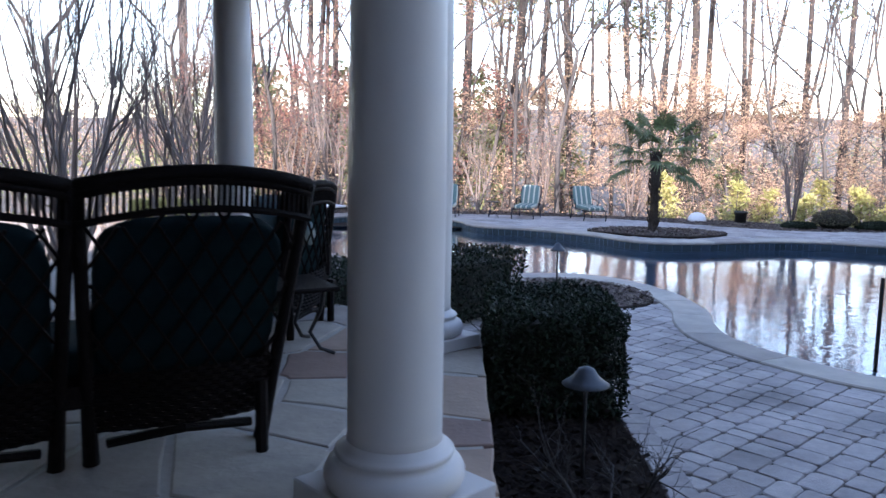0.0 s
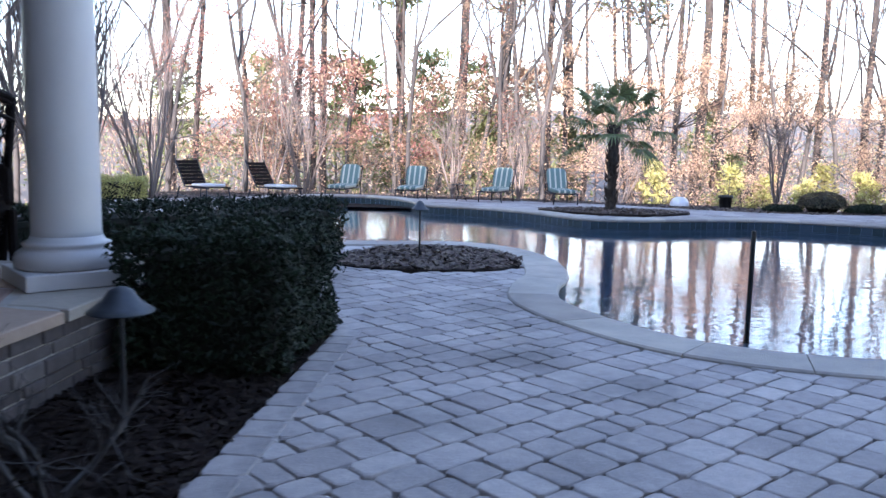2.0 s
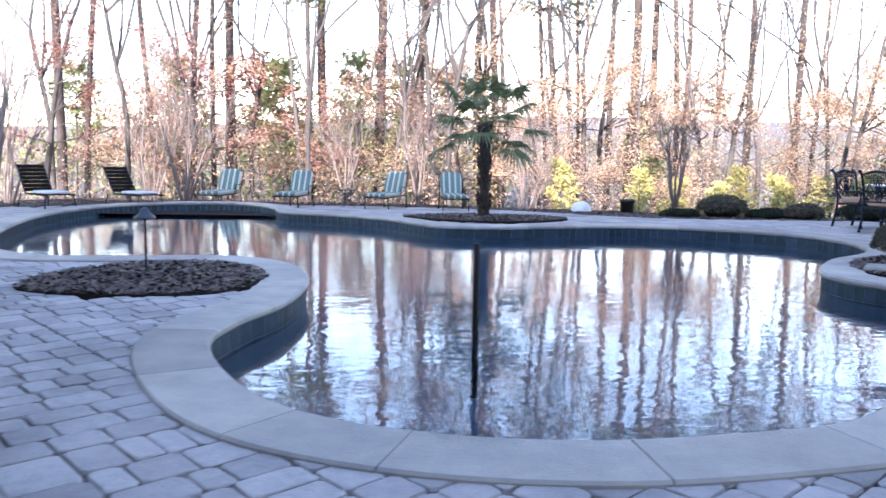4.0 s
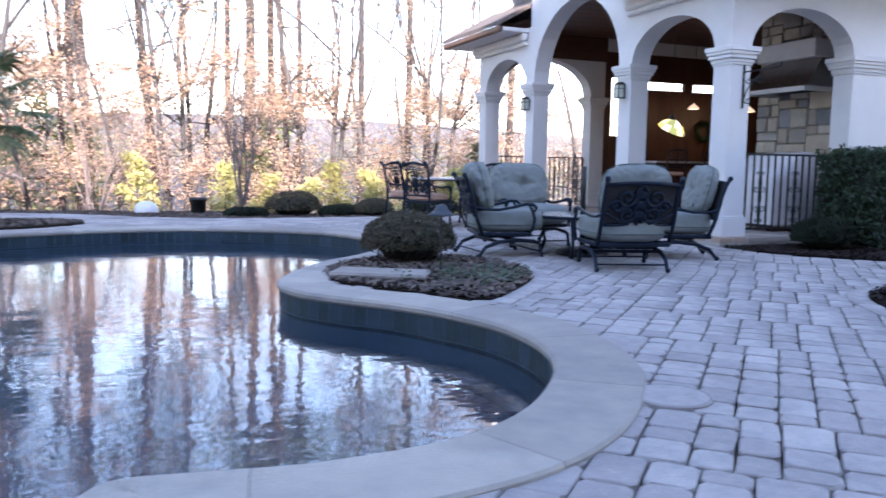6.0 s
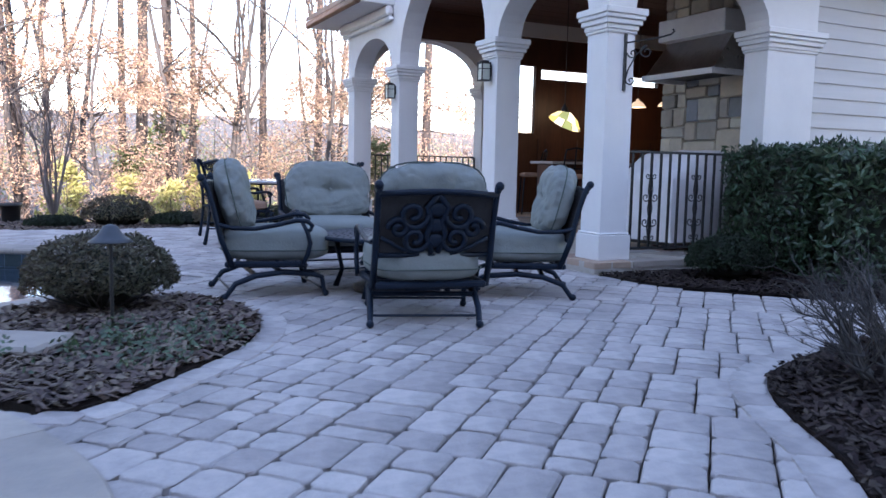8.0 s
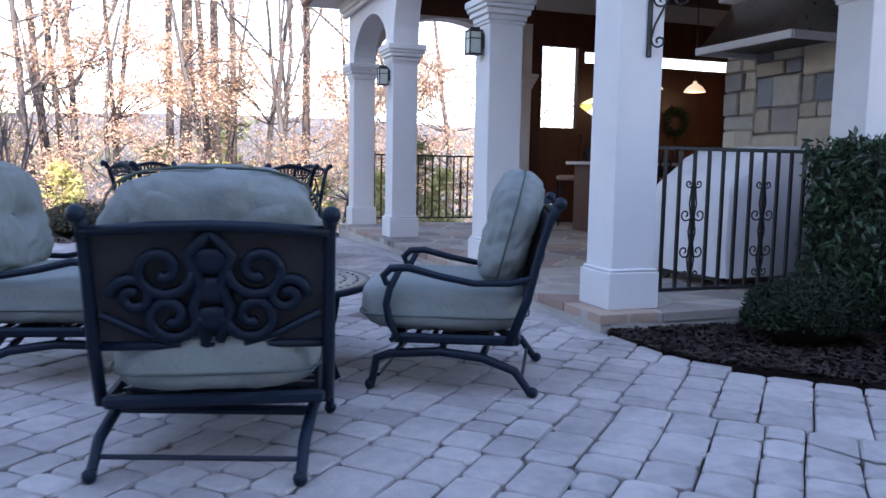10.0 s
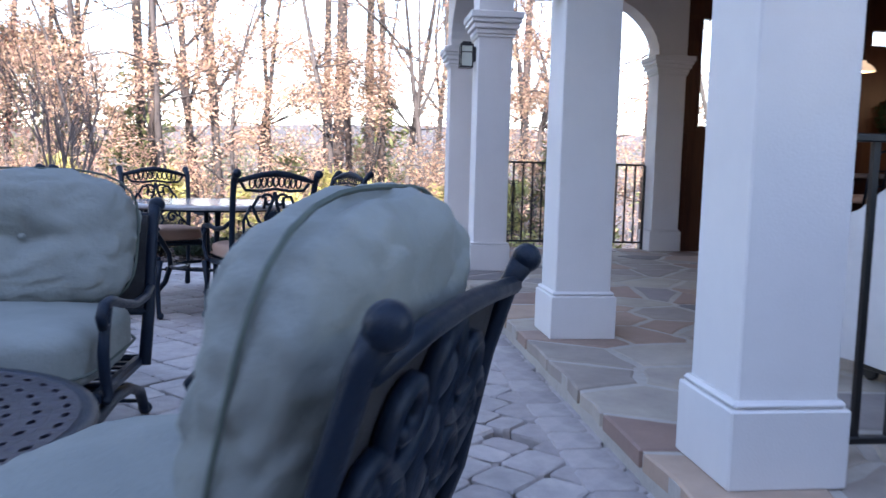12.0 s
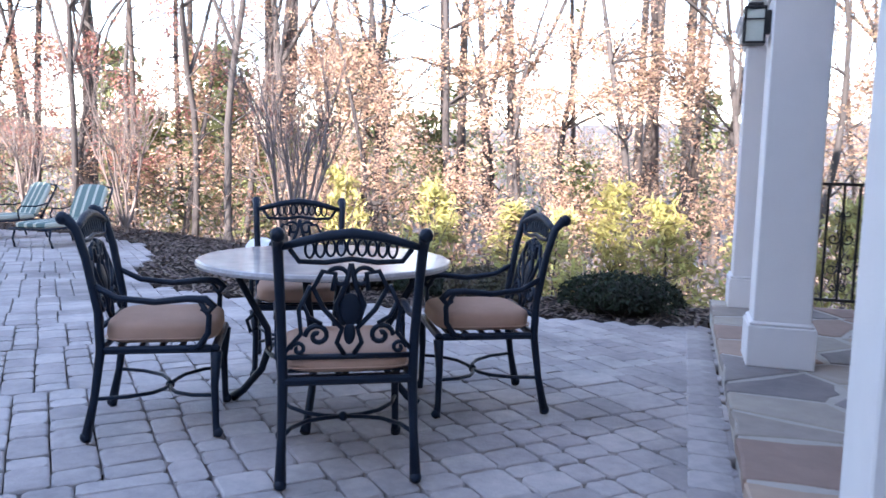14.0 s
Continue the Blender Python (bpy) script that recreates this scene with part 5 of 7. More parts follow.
# ---- dining set ----
def dining_chair():
    c = thing("dining_chair", 0, 0, 0, "dark cast-metal dining armchair with terracotta seat pad", "chair", 0, "dining chairs round the stone table")
    for s in (1, -1):
        bm = bmesh.new()
        tube(bm, [(s * 0.27, -0.33, 0.01), (s * 0.265, -0.29, 0.2), (s * 0.26, -0.26, 0.42), (s * 0.265, -0.265, 0.6), (s * 0.275, -0.31, 0.85), (s * 0.28, -0.345, 0.97), (s * 0.28, -0.385, 1.02), (s * 0.28, -0.41, 1.015)], [0.024, 0.018, 0.021, 0.02, 0.02, 0.021, 0.026, 0.022], 8)
        bmesh.ops.create_uvsphere(bm, u_segments=8, v_segments=6, radius=0.03, matrix=Matrix.Translation((s * 0.28, -0.40, 1.02)))
        bmesh.ops.create_uvsphere(bm, u_segments=8, v_segments=6, radius=0.026, matrix=Matrix.Translation((s * 0.27, -0.33, 0.026)))
        part("back_leg", bm, M_CAST, c, smooth=True)
        bm = bmesh.new()
        tube(bm, [(s * 0.27, 0.25, 0.01), (s * 0.265, 0.24, 0.06), (s * 0.26, 0.235, 0.25), (s * 0.27, 0.245, 0.41)], [0.024, 0.016, 0.018, 0.027], 8)
        bmesh.ops.create_uvsphere(bm, u_segments=8, v_segments=6, radius=0.025, matrix=Matrix.Translation((s * 0.27, 0.25, 0.025)))
        part("front_leg", bm, M_CAST, c, smooth=True)
        bm = bmesh.new()
        x = s * 0.285
        tube(bm, [(s * 0.27, -0.28, 0.72), (x, -0.18, 0.665), (x, -0.02, 0.645), (x, 0.12, 0.66), (x, 0.2, 0.655), (x, 0.235, 0.625), (x, 0.21, 0.595), (x, 0.18, 0.615)], [0.014, 0.015, 0.016, 0.017, 0.02, 0.02, 0.016, 0.012], 7)
        tube(bm, [(x, 0.17, 0.655), (x, 0.215, 0.58), (x, 0.21, 0.5), (x, 0.17, 0.44), (x, 0.12, 0.42)], [0.012, 0.014, 0.015, 0.014, 0.012], 7)
        part("arm", bm, M_CAST, c, smooth=True)
    bm = bmesh.new()
    box(bm, -0.27, 0.27, 0.22, 0.26, 0.405, 0.44, 0.01)
    box(bm, -0.27, 0.27, -0.28, -0.245, 0.405, 0.44, 0.01)
    for s in (1, -1):
        box(bm, s * 0.262 - 0.018, s * 0.262 + 0.018, -0.25, 0.23, 0.405, 0.44, 0.01)
    for k in range(5):
        box(bm, -0.25, 0.25, -0.2 + k * 0.09, -0.175 + k * 0.09, 0.415, 0.425)
    part("seat_frame", bm, M_CAST, c)
    bm = bmesh.new()
    for s in (1, -1):
        tube(bm, [(s * 0.265, -0.29, 0.2), (s * 0.23, -0.16, 0.195), (s * 0.16, -0.06, 0.19), (s * 0.08, -0.015, 0.186), (0, 0, 0.185)], 0.0095, 6)
        tube(bm, [(s * 0.262, 0.235, 0.2), (s * 0.23, 0.13, 0.195), (s * 0.16, 0.05, 0.19), (s * 0.08, 0.015, 0.186), (0, 0, 0.185)], 0.0095, 6)
    bmesh.ops.create_uvsphere(bm, u_segments=8, v_segments=6, radius=0.022, matrix=Matrix.Translation((0, 0, 0.185)))
    part("stretcher", bm, M_CAST, c, smooth=True)
    # openwork back in a leaning plane
    B = Matrix.Translation((0, -0.262, 0.52)) @ Matrix.Rotation(radians(10.5), 4, "X")
    bm = bmesh.new()
    tube(bm, [(-0.27, 0, 0.455), (-0.2, 0, 0.475), (-0.1, 0, 0.50), (0, 0, 0.512), (0.1, 0, 0.50), (0.2, 0, 0.475), (0.27, 0, 0.455)], [0.014, 0.017, 0.02, 0.022, 0.02, 0.017, 0.014], 8, m=B)
    tube(bm, [(-0.235, 0, 0.45), (-0.2, 0, 0.40), (-0.1, 0, 0.395), (0, 0, 0.41), (0.1, 0, 0.395), (0.2, 0, 0.40), (0.235, 0, 0.45)], 0.011, 6, m=B)
    for k in range(9):
        u = -0.16 + 0.04 * k
        pts = [(u + 0.017 * math.cos(a), 0, 0.447 + 0.034 * math.sin(a) + 0.012 * (1 - abs(u) / 0.16)) for a in [6.2832 * i / 12 for i in range(13)]]
        tube(bm, pts, 0.006, 5, False, m=B)
    part("crest", bm, M_CAST, c, "crest rail with a row of rings", smooth=True)
    bm = bmesh.new()
    tube(bm, [(-0.262, 0, 0.0), (0.262, 0, 0.0)], 0.012, 6, m=B)
    part("lower_rail", bm, M_CAST, c, smooth=True)
    bm = bmesh.new()
    for s in (1, -1):
        tube(bm, [(p[0], 0, p[2]) for p in scroll(s * 0.125, 0.09, 0.05, 1.3, 0.0, s)], 0.011, 6, m=B)
        tube(bm, [(p[0], 0, p[2]) for p in scroll(s * 0.2, 0.035, 0.03, 1.2, 0.0, s)], 0.009, 6, m=B)
        tube(bm, [(s * 0.155, 0, 0.30), (s * 0.2, 0, 0.2), (s * 0.19, 0, 0.1), (s * 0.255, 0, 0.02)], 0.010, 6, m=B)
        tube(bm, [(s * 0.02, 0, 0.01), (s * 0.05, 0, 0.06), (s * 0.03, 0, 0.12), (s * 0.1, 0, 0.2), (s * 0.145, 0, 0.29), (s * 0.11, 0, 0.36), (s * 0.06, 0, 0.35), (s * 0.07, 0, 0.28)], 0.011, 6, m=B)
        tube(bm, [(p[0], 0, p[2]) for p in scroll(s * 0.045, 0.33, 0.05, 1.0, 0.5, s)], 0.010, 6, m=B)
        tube(bm, [(s * 0.03, 0, 0.14), (s * 0.055, 0, 0.22), (s * 0.02, 0, 0.3), (0, 0, 0.39)], 0.012, 6, m=B)
        tube(bm, [(s * 0.11, 0, 0.14), (s * 0.16, 0, 0.17), (s * 0.19, 0, 0.24)], 0.009, 6, m=B)
    for cz, a, b in ((0.2, 0.05, 0.07), (0.1, 0.025, 0.05)):
        bmesh.ops.create_uvsphere(bm, u_segments=10, v_segments=6, radius=1, matrix=B @ Matrix.Translation((0, 0, cz)) @ Matrix.Diagonal((a, 0.012, b, 1)))
    part("scrolled_back", bm, M_CAST, c, "heart-shaped scrollwork back", smooth=True)
    bm = bmesh.new()
    cushion(bm, 0.515, 0.51, 0.115, 4.5, 10, 0, 3, 0.008, Matrix.Translation((0, -0.005, 0.495)))
    sp = part("seat_pad", bm, M_SEATPAD, c, "faded terracotta seat pad", smooth=True)
    bm = bmesh.new()
    piping(bm, 0.515, 0.505, 0.47, 7, 0.004, m=Matrix.Translation((0, -0.005, 0)))
    part("piping", bm, M_SEATPAD, sp)
    return c


dc = dining_chair()
dc.matrix_basis = pose(-1.79, 3.31, 0, 0, 0, 28.5)
for x, y, rz in ((-2.78, 3.45, -62), (-1.47, 4.31, 118), (-2.68, 4.62, 208)):
    copy_thing(dc, pose(x, y, 0, 0, 0, rz))


def dining_table(x, y):
    t = thing("dining_table", x, y, 0, "round grey stone-topped table on curved dark metal legs", "table", 15)
    bm = bmesh.new()
    lathe(bm, [(0.64, 0.755), (0.655, 0.758), (0.66, 0.772), (0.655, 0.786), (0.64, 0.79)], 64)
    part("tabletop", bm, M_TABLETOP, t)
    bm = bmesh.new()
    lathe(bm, [(0.5, 0.735), (0.52, 0.735), (0.52, 0.755), (0.5, 0.755)], 40)
    tube(bm, [(0.3 * math.cos(a), 0.3 * math.sin(a), 0.3) for a in [6.2832 * i / 24 for i in range(25)]], 0.012, 6, False)
    part("apron_ring", bm, M_CAST, t)
    for k in range(4):
        a = radians(90 * k)
        ca, sa = math.cos(a), math.sin(a)
        bm = bmesh.new()
        tube(bm, [(r * ca, r * sa, z) for r, z in ((0.47, 0.74), (0.46, 0.66), (0.38, 0.52), (0.31, 0.4), (0.3, 0.3), (0.34, 0.18), (0.44, 0.06), (0.5, 0.015))], [0.022, 0.02, 0.02, 0.02, 0.02, 0.02, 0.02, 0.026], 8)
        tube(bm, [(r * ca, r * sa, z) for r, z in ((0.36, 0.5), (0.42, 0.44), (0.4, 0.38), (0.36, 0.4))], 0.011, 6)
        part("leg", bm, M_CAST, t, smooth=True)


dining_table(-2.20, 3.98)


# ---- plants ----
def leafy(name, label, category, x, y, z, rz, shell, leaf, size, count, seed, twig=True, group="", core=None):
    """A clipped shrub: twigs inside and leaves near the surface that shell(u, v, w) gives for three random numbers."""
    t = thing(name, x, y, z, label, category, rz, group)
    rnd = random.Random(seed)
    vs, fs = [], []
    for _ in range(count):
        p, nrm = shell(rnd)
        p = p + Vector((rnd.gauss(0, 1), rnd.gauss(0, 1), rnd.gauss(0, 1))) * size * 0.5 - nrm * abs(rnd.gauss(0, 1)) * size * 1.1
        a = (Vector((rnd.gauss(0, 1), rnd.gauss(0, 1), rnd.gauss(0, 1))) * 0.8 + Vector((0, 0, 0.4))).normalized()
        b = a.cross(nrm + Vector((rnd.gauss(0, 0.6), rnd.gauss(0, 0.6), rnd.gauss(0, 0.6))))
        b = b.normalized() if b.length > 1e-4 else a.orthogonal().normalized()
        s = size * rnd.uniform(0.6, 1.25)
        c = a.cross(b) * s * 0.18
        o = len(vs)
        vs += [p - a * s, p + b * s * 0.42 + c, p + a * s, p - b * s * 0.42 + c]
        fs.append((o, o + 1, o + 2, o + 3))
    put("foliage", mesh_from("foliage", vs, fs, leaf), t)
    w = Wood(seed)
    for _ in range(90 if twig else 14):
        p, nrm = shell(rnd)
        q = Vector((p.x * 0.35, p.y * 0.35, 0.02))
        w.limb(q, p - q, (p - q).length * 0.97, 0.008, 0.003, 4, 3, 0.06)
    put("stem", mesh_from("stem", w.v, w.f, M_BARK), t)
    # A near-black solid stands in for the shade between the leaves.
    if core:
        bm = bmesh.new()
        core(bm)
        part("inner_growth", bm, M_CORE_SHADE, t)
    return t


# Shade inside hedges and shrubs, put into the colour of their solid cores.
M_CORE_SHADE = mat("shrub_core_shade", (0.012, 0.016, 0.009), (0.02, 0.018, 0.012), rough=0.95, scale=30, bump=0.6)


def box_shell(hx, hy, h, rough=0.03):
    def f(rnd):
        faces = [("z", hx * hy * 4), ("x", hy * h * 4), ("y", hx * h * 4)]
        t = rnd.uniform(0, sum(a for _, a in faces))
        for ax, a in faces:
            if t < a:
                break
            t -= a
        s = rnd.choice((1, -1))
        if ax == "z":
            p, n = Vector((rnd.uniform(-hx, hx), rnd.uniform(-hy, hy), h)), Vector((0, 0, 1))
        elif ax == "x":
            p, n = Vector((s * hx, rnd.uniform(-hy, hy), rnd.uniform(0.04, h))), Vector((s, 0, 0))
        else:
            p, n = Vector((rnd.uniform(-hx, hx), s * hy, rnd.uniform(0.04, h))), Vector((0, s, 0))
        return p + n * rough * 2.2 * noise.noise((p.x * 4, p.y * 4, p.z * 4)), n
    return f


def dome_shell(rx, ry, h):
    def f(rnd):
        a, u = rnd.uniform(0, 6.2832), rnd.uniform(-0.25, 1)
        c = math.sqrt(1 - u * u)
        n = Vector((c * math.cos(a), c * math.sin(a), u))
        k = 1 + 0.10 * noise.noise((n.x * 3 + rx, n.y * 3, n.z * 3))
        return Vector((n.x * rx * k, n.y * ry * k, h * 0.42 + n.z * h * 0.58 * k)), n
    return f


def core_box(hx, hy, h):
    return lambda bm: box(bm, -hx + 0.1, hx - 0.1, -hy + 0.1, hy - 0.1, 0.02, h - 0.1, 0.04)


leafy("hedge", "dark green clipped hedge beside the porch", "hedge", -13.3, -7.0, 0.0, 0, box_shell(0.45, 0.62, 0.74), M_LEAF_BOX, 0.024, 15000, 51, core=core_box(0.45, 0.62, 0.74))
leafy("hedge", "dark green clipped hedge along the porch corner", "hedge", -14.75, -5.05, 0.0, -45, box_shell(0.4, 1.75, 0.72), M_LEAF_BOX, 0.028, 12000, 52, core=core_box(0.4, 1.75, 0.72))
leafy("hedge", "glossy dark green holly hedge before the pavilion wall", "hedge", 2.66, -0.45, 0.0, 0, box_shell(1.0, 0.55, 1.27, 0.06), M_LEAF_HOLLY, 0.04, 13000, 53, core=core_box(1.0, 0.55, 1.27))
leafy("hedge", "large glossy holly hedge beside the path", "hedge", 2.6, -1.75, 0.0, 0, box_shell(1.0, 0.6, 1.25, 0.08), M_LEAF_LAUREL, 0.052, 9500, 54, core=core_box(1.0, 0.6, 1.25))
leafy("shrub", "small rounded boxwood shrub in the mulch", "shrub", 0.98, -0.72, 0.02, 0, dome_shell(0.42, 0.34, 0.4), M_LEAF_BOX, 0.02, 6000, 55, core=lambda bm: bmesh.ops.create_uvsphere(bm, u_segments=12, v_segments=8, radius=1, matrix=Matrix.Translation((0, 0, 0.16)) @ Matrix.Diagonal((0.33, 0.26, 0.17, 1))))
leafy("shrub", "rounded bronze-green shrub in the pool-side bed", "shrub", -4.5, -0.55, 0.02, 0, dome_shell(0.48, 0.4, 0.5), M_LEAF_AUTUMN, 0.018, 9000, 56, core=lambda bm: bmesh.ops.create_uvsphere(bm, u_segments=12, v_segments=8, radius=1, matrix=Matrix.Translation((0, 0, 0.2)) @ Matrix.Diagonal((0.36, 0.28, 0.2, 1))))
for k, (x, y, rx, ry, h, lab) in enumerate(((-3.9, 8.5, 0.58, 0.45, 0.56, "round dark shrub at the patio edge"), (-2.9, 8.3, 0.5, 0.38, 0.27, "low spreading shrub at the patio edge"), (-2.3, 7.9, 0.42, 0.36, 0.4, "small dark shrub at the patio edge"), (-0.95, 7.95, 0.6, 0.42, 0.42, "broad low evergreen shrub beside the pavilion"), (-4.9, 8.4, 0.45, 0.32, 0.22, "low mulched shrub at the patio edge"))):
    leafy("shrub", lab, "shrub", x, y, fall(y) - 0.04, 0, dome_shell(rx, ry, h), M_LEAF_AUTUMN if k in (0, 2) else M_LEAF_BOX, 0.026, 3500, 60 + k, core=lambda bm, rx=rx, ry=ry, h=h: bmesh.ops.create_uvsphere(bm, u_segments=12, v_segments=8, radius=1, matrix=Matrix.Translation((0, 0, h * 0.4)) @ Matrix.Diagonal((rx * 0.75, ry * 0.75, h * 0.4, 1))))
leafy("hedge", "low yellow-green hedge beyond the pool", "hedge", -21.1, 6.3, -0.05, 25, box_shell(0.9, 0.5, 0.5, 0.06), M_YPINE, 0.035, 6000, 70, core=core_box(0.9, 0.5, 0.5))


def bare_shrub(x, y, seed, h, label, n=9):
    w = Wood(seed)
    t = thing("bare_shrub", x, y, 0, label, "shrub")
    for k in range(n):
        a = 6.28 * k / n
        w.v, w.f = [], []
        w.branch((0.04 * math.cos(a), 0.04 * math.sin(a), 0), (0.8 * math.cos(a), 0.8 * math.sin(a), 0.9), h * w.r.uniform(0.6, 1), 0.012, 2, (4, 6), 0.5, 0.03, 0.15)
        put("stem", mesh_from("stem", w.v, w.f, M_BARK, True), t)


bare_shrub(-13.25, -9.1, 81, 0.5, "leafless pale shrub in the porch bed", 6)
bare_shrub(-13.3, -10.2, 82, 0.4, "leafless twiggy shrub in the dark mulch", 7)
bare_shrub(-1.2, -3.85, 83, 0.55, "leafless twiggy rose bush in the house bed", 18)
bare_shrub(-0.65, -3.6, 84, 0.6, "leafless tangled rose bush beside the path", 18)
bare_shrub(-1.6, -4.8, 85, 0.36, "leafless low shrub in the house bed", 10)


def palm(x, y):
    t = thing("palm_tree", x, y, fall(y) + 0.02, "small windmill palm with drooping fan leaves", "tree")
    rnd = random.Random(9)
    bm = bmesh.new()
    tube(bm, [(0, 0, -0.05), (0.01, 0, 0.5), (0.0, 0.01, 1.0), (0.01, 0, 1.5), (0, 0, 1.85)], [0.12, 0.095, 0.1, 0.115, 0.08], 12)
    for k in range(150):
        a, z = rnd.uniform(0, 6.28), rnd.uniform(0.05, 1.8)
        tube(bm, [(0.1 * math.cos(a), 0.1 * math.sin(a), z), (0.135 * math.cos(a), 0.135 * math.sin(a), z + 0.05), (0.15 * math.cos(a), 0.15 * math.sin(a), z + 0.13)], [0.02, 0.014, 0.003], 4)
    part("trunk", bm, M_PALMTRUNK, t)
    for k in range(19):
        a = k * 2.4
        el = 1.2 - 1.75 * (k / 18) + rnd.uniform(-0.1, 0.1)
        ln = rnd.uniform(0.6, 0.85)
        d = Vector((math.cos(a) * math.cos(el), math.sin(a) * math.cos(el), math.sin(el)))
        o = Vector((0, 0, 1.78)) + d * 0.05
        e = o + d * ln
        bm = bmesh.new()
        tube(bm, [o, o.lerp(e, 0.5) + Vector((0, 0, 0.03)), e], [0.012, 0.009, 0.007], 5)
        side = d.cross(Vector((0, 0, 1))).normalized()
        for j in range(26):
            b = -1.9 + 3.8 * j / 25
            u = d * math.cos(b) + side * math.sin(b)
            r = rnd.uniform(0.5, 0.64) * (0.75 + 0.25 * math.cos(b))
            wv = side * math.cos(b) - d * math.sin(b)
            nrm = d.cross(side).normalized()
            q0, q1 = e, e + u * r * 0.55 + nrm * 0.01
            q2 = e + u * r + Vector((0, 0, -0.12 - 0.14 * rnd.random()))
            w1 = wv * 0.021
            v = [bm.verts.new(p) for p in (q0, q1 + w1 + nrm * 0.008, q2, q1 - w1 + nrm * 0.008, q1 - nrm * 0.006)]
            bm.faces.new((v[0], v[1], v[4]))
            bm.faces.new((v[0], v[4], v[3]))
            bm.faces.new((v[1], v[2], v[4]))
            bm.faces.new((v[4], v[2], v[3]))
        part("frond", bm, M_PALM, t)


M_PALM = mat("palm_leaf", (0.12, 0.15, 0.06), (0.075, 0.105, 0.042), rough=0.5, scale=6, spread=0.3, trans=0.3)
M_PALMTRUNK = mat("fibrous_palm_trunk", (0.06, 0.045, 0.035), (0.03, 0.022, 0.018), rough=0.95, scale=20, bump=0.8)
palm(-9.43, 5.75)


# ---- small things ----
def path_light(x, y, h, r, label="bronze mushroom path light in the bed"):
    t = thing("path_light", x, y, 0, label, "path light", 0, "path lights")
    bm = bmesh.new()
    tube(bm, [(0, 0, 0), (0, 0, h - 0.03)], 0.011, 8)
    part("stem", bm, M_IRON, t)
    bm = bmesh.new()
    lathe(bm, [(r, h - 0.065), (r * 1.02, h - 0.06), (r * 0.8, h - 0.04), (r * 0.55, h - 0.015), (r * 0.35, h + 0.025), (r * 0.18, h + 0.035), (0.006, h + 0.04)], 24)
    part("cap", bm, M_BRONZE, t, smooth=True)


M_BRONZE = mat("weathered_bronze", (0.06, 0.07, 0.085), (0.04, 0.045, 0.055), rough=0.5, scale=15, metal=0.4)
path_light(-13.27, -8.5, 0.6, 0.13, "bronze mushroom path light before the hedge")
path_light(-12.7, -2.6, 0.6, 0.10, "bronze mushroom path light in the pool-side bed")
path_light(-4.47, -1.35, 0.6, 0.12, "bronze mushroom path light beside the shrub")
t = thing("pool_pole", -9.63, -4.68, -1.5, "slim black pole standing in the pool", "pole")
bm = bmesh.new()
tube(bm, [(0, 0, 0), (0, 0, 2.08)], 0.021, 10)
part("shaft", bm, M_IRON, t)
bm = bmesh.new()
lathe(bm, [(0.035, 0), (0.035, 0.03), (0.024, 0.05)], 16)
part("foot", bm, M_IRON, t)
M_WHITE = mat("white_plastic", (0.7, 0.7, 0.72), (0.6, 0.6, 0.62), rough=0.5, scale=5)
bm = bmesh.new()
lathe(bm, [(0.25, -0.05), (0.27, 0.06), (0.25, 0.17), (0.19, 0.26), (0.09, 0.3), (0.01, 0.31)], 24, Matrix.Translation((-6.76, 11.2, -0.25)))
tagged(part("dome_cover", bm, M_WHITE, smooth=True), "white plastic dome cover at the patio edge", "cover")
bm = bmesh.new()
lathe(bm, [(0.13, -0.08), (0.16, 0.0), (0.17, 0.3), (0.2, 0.31), (0.2, 0.38), (0.17, 0.385), (0.15, 0.28)], 20, Matrix.Translation((-5.66, 10.6, -0.22)))
tagged(part("urn", bm, M_IRON, smooth=True), "small black urn at the patio edge", "urn")
bm = bmesh.new()
lathe(bm, [(0.175, -0.02), (0.175, 0.008), (0.17, 0.012), (0.165, 0.006), (0.16, 0.012)], 32, Matrix.Translation((-4.96, -5.32, 0)))
tagged(part("drain_cover", bm, M_PAVER), "round concrete cover set among the pavers", "cover")
bm = bmesh.new()
box(bm, -0.42, 0.42, -0.2, 0.2, 0.0, 0.055, 0.02, Matrix.Translation((-5.12, -1.55, 0.015)) @ Matrix.Rotation(radians(-30), 4, "Z"))
tagged(part("stepping_stone", bm, M_COPING), "flat pale stone lying in the mulch", "stone")


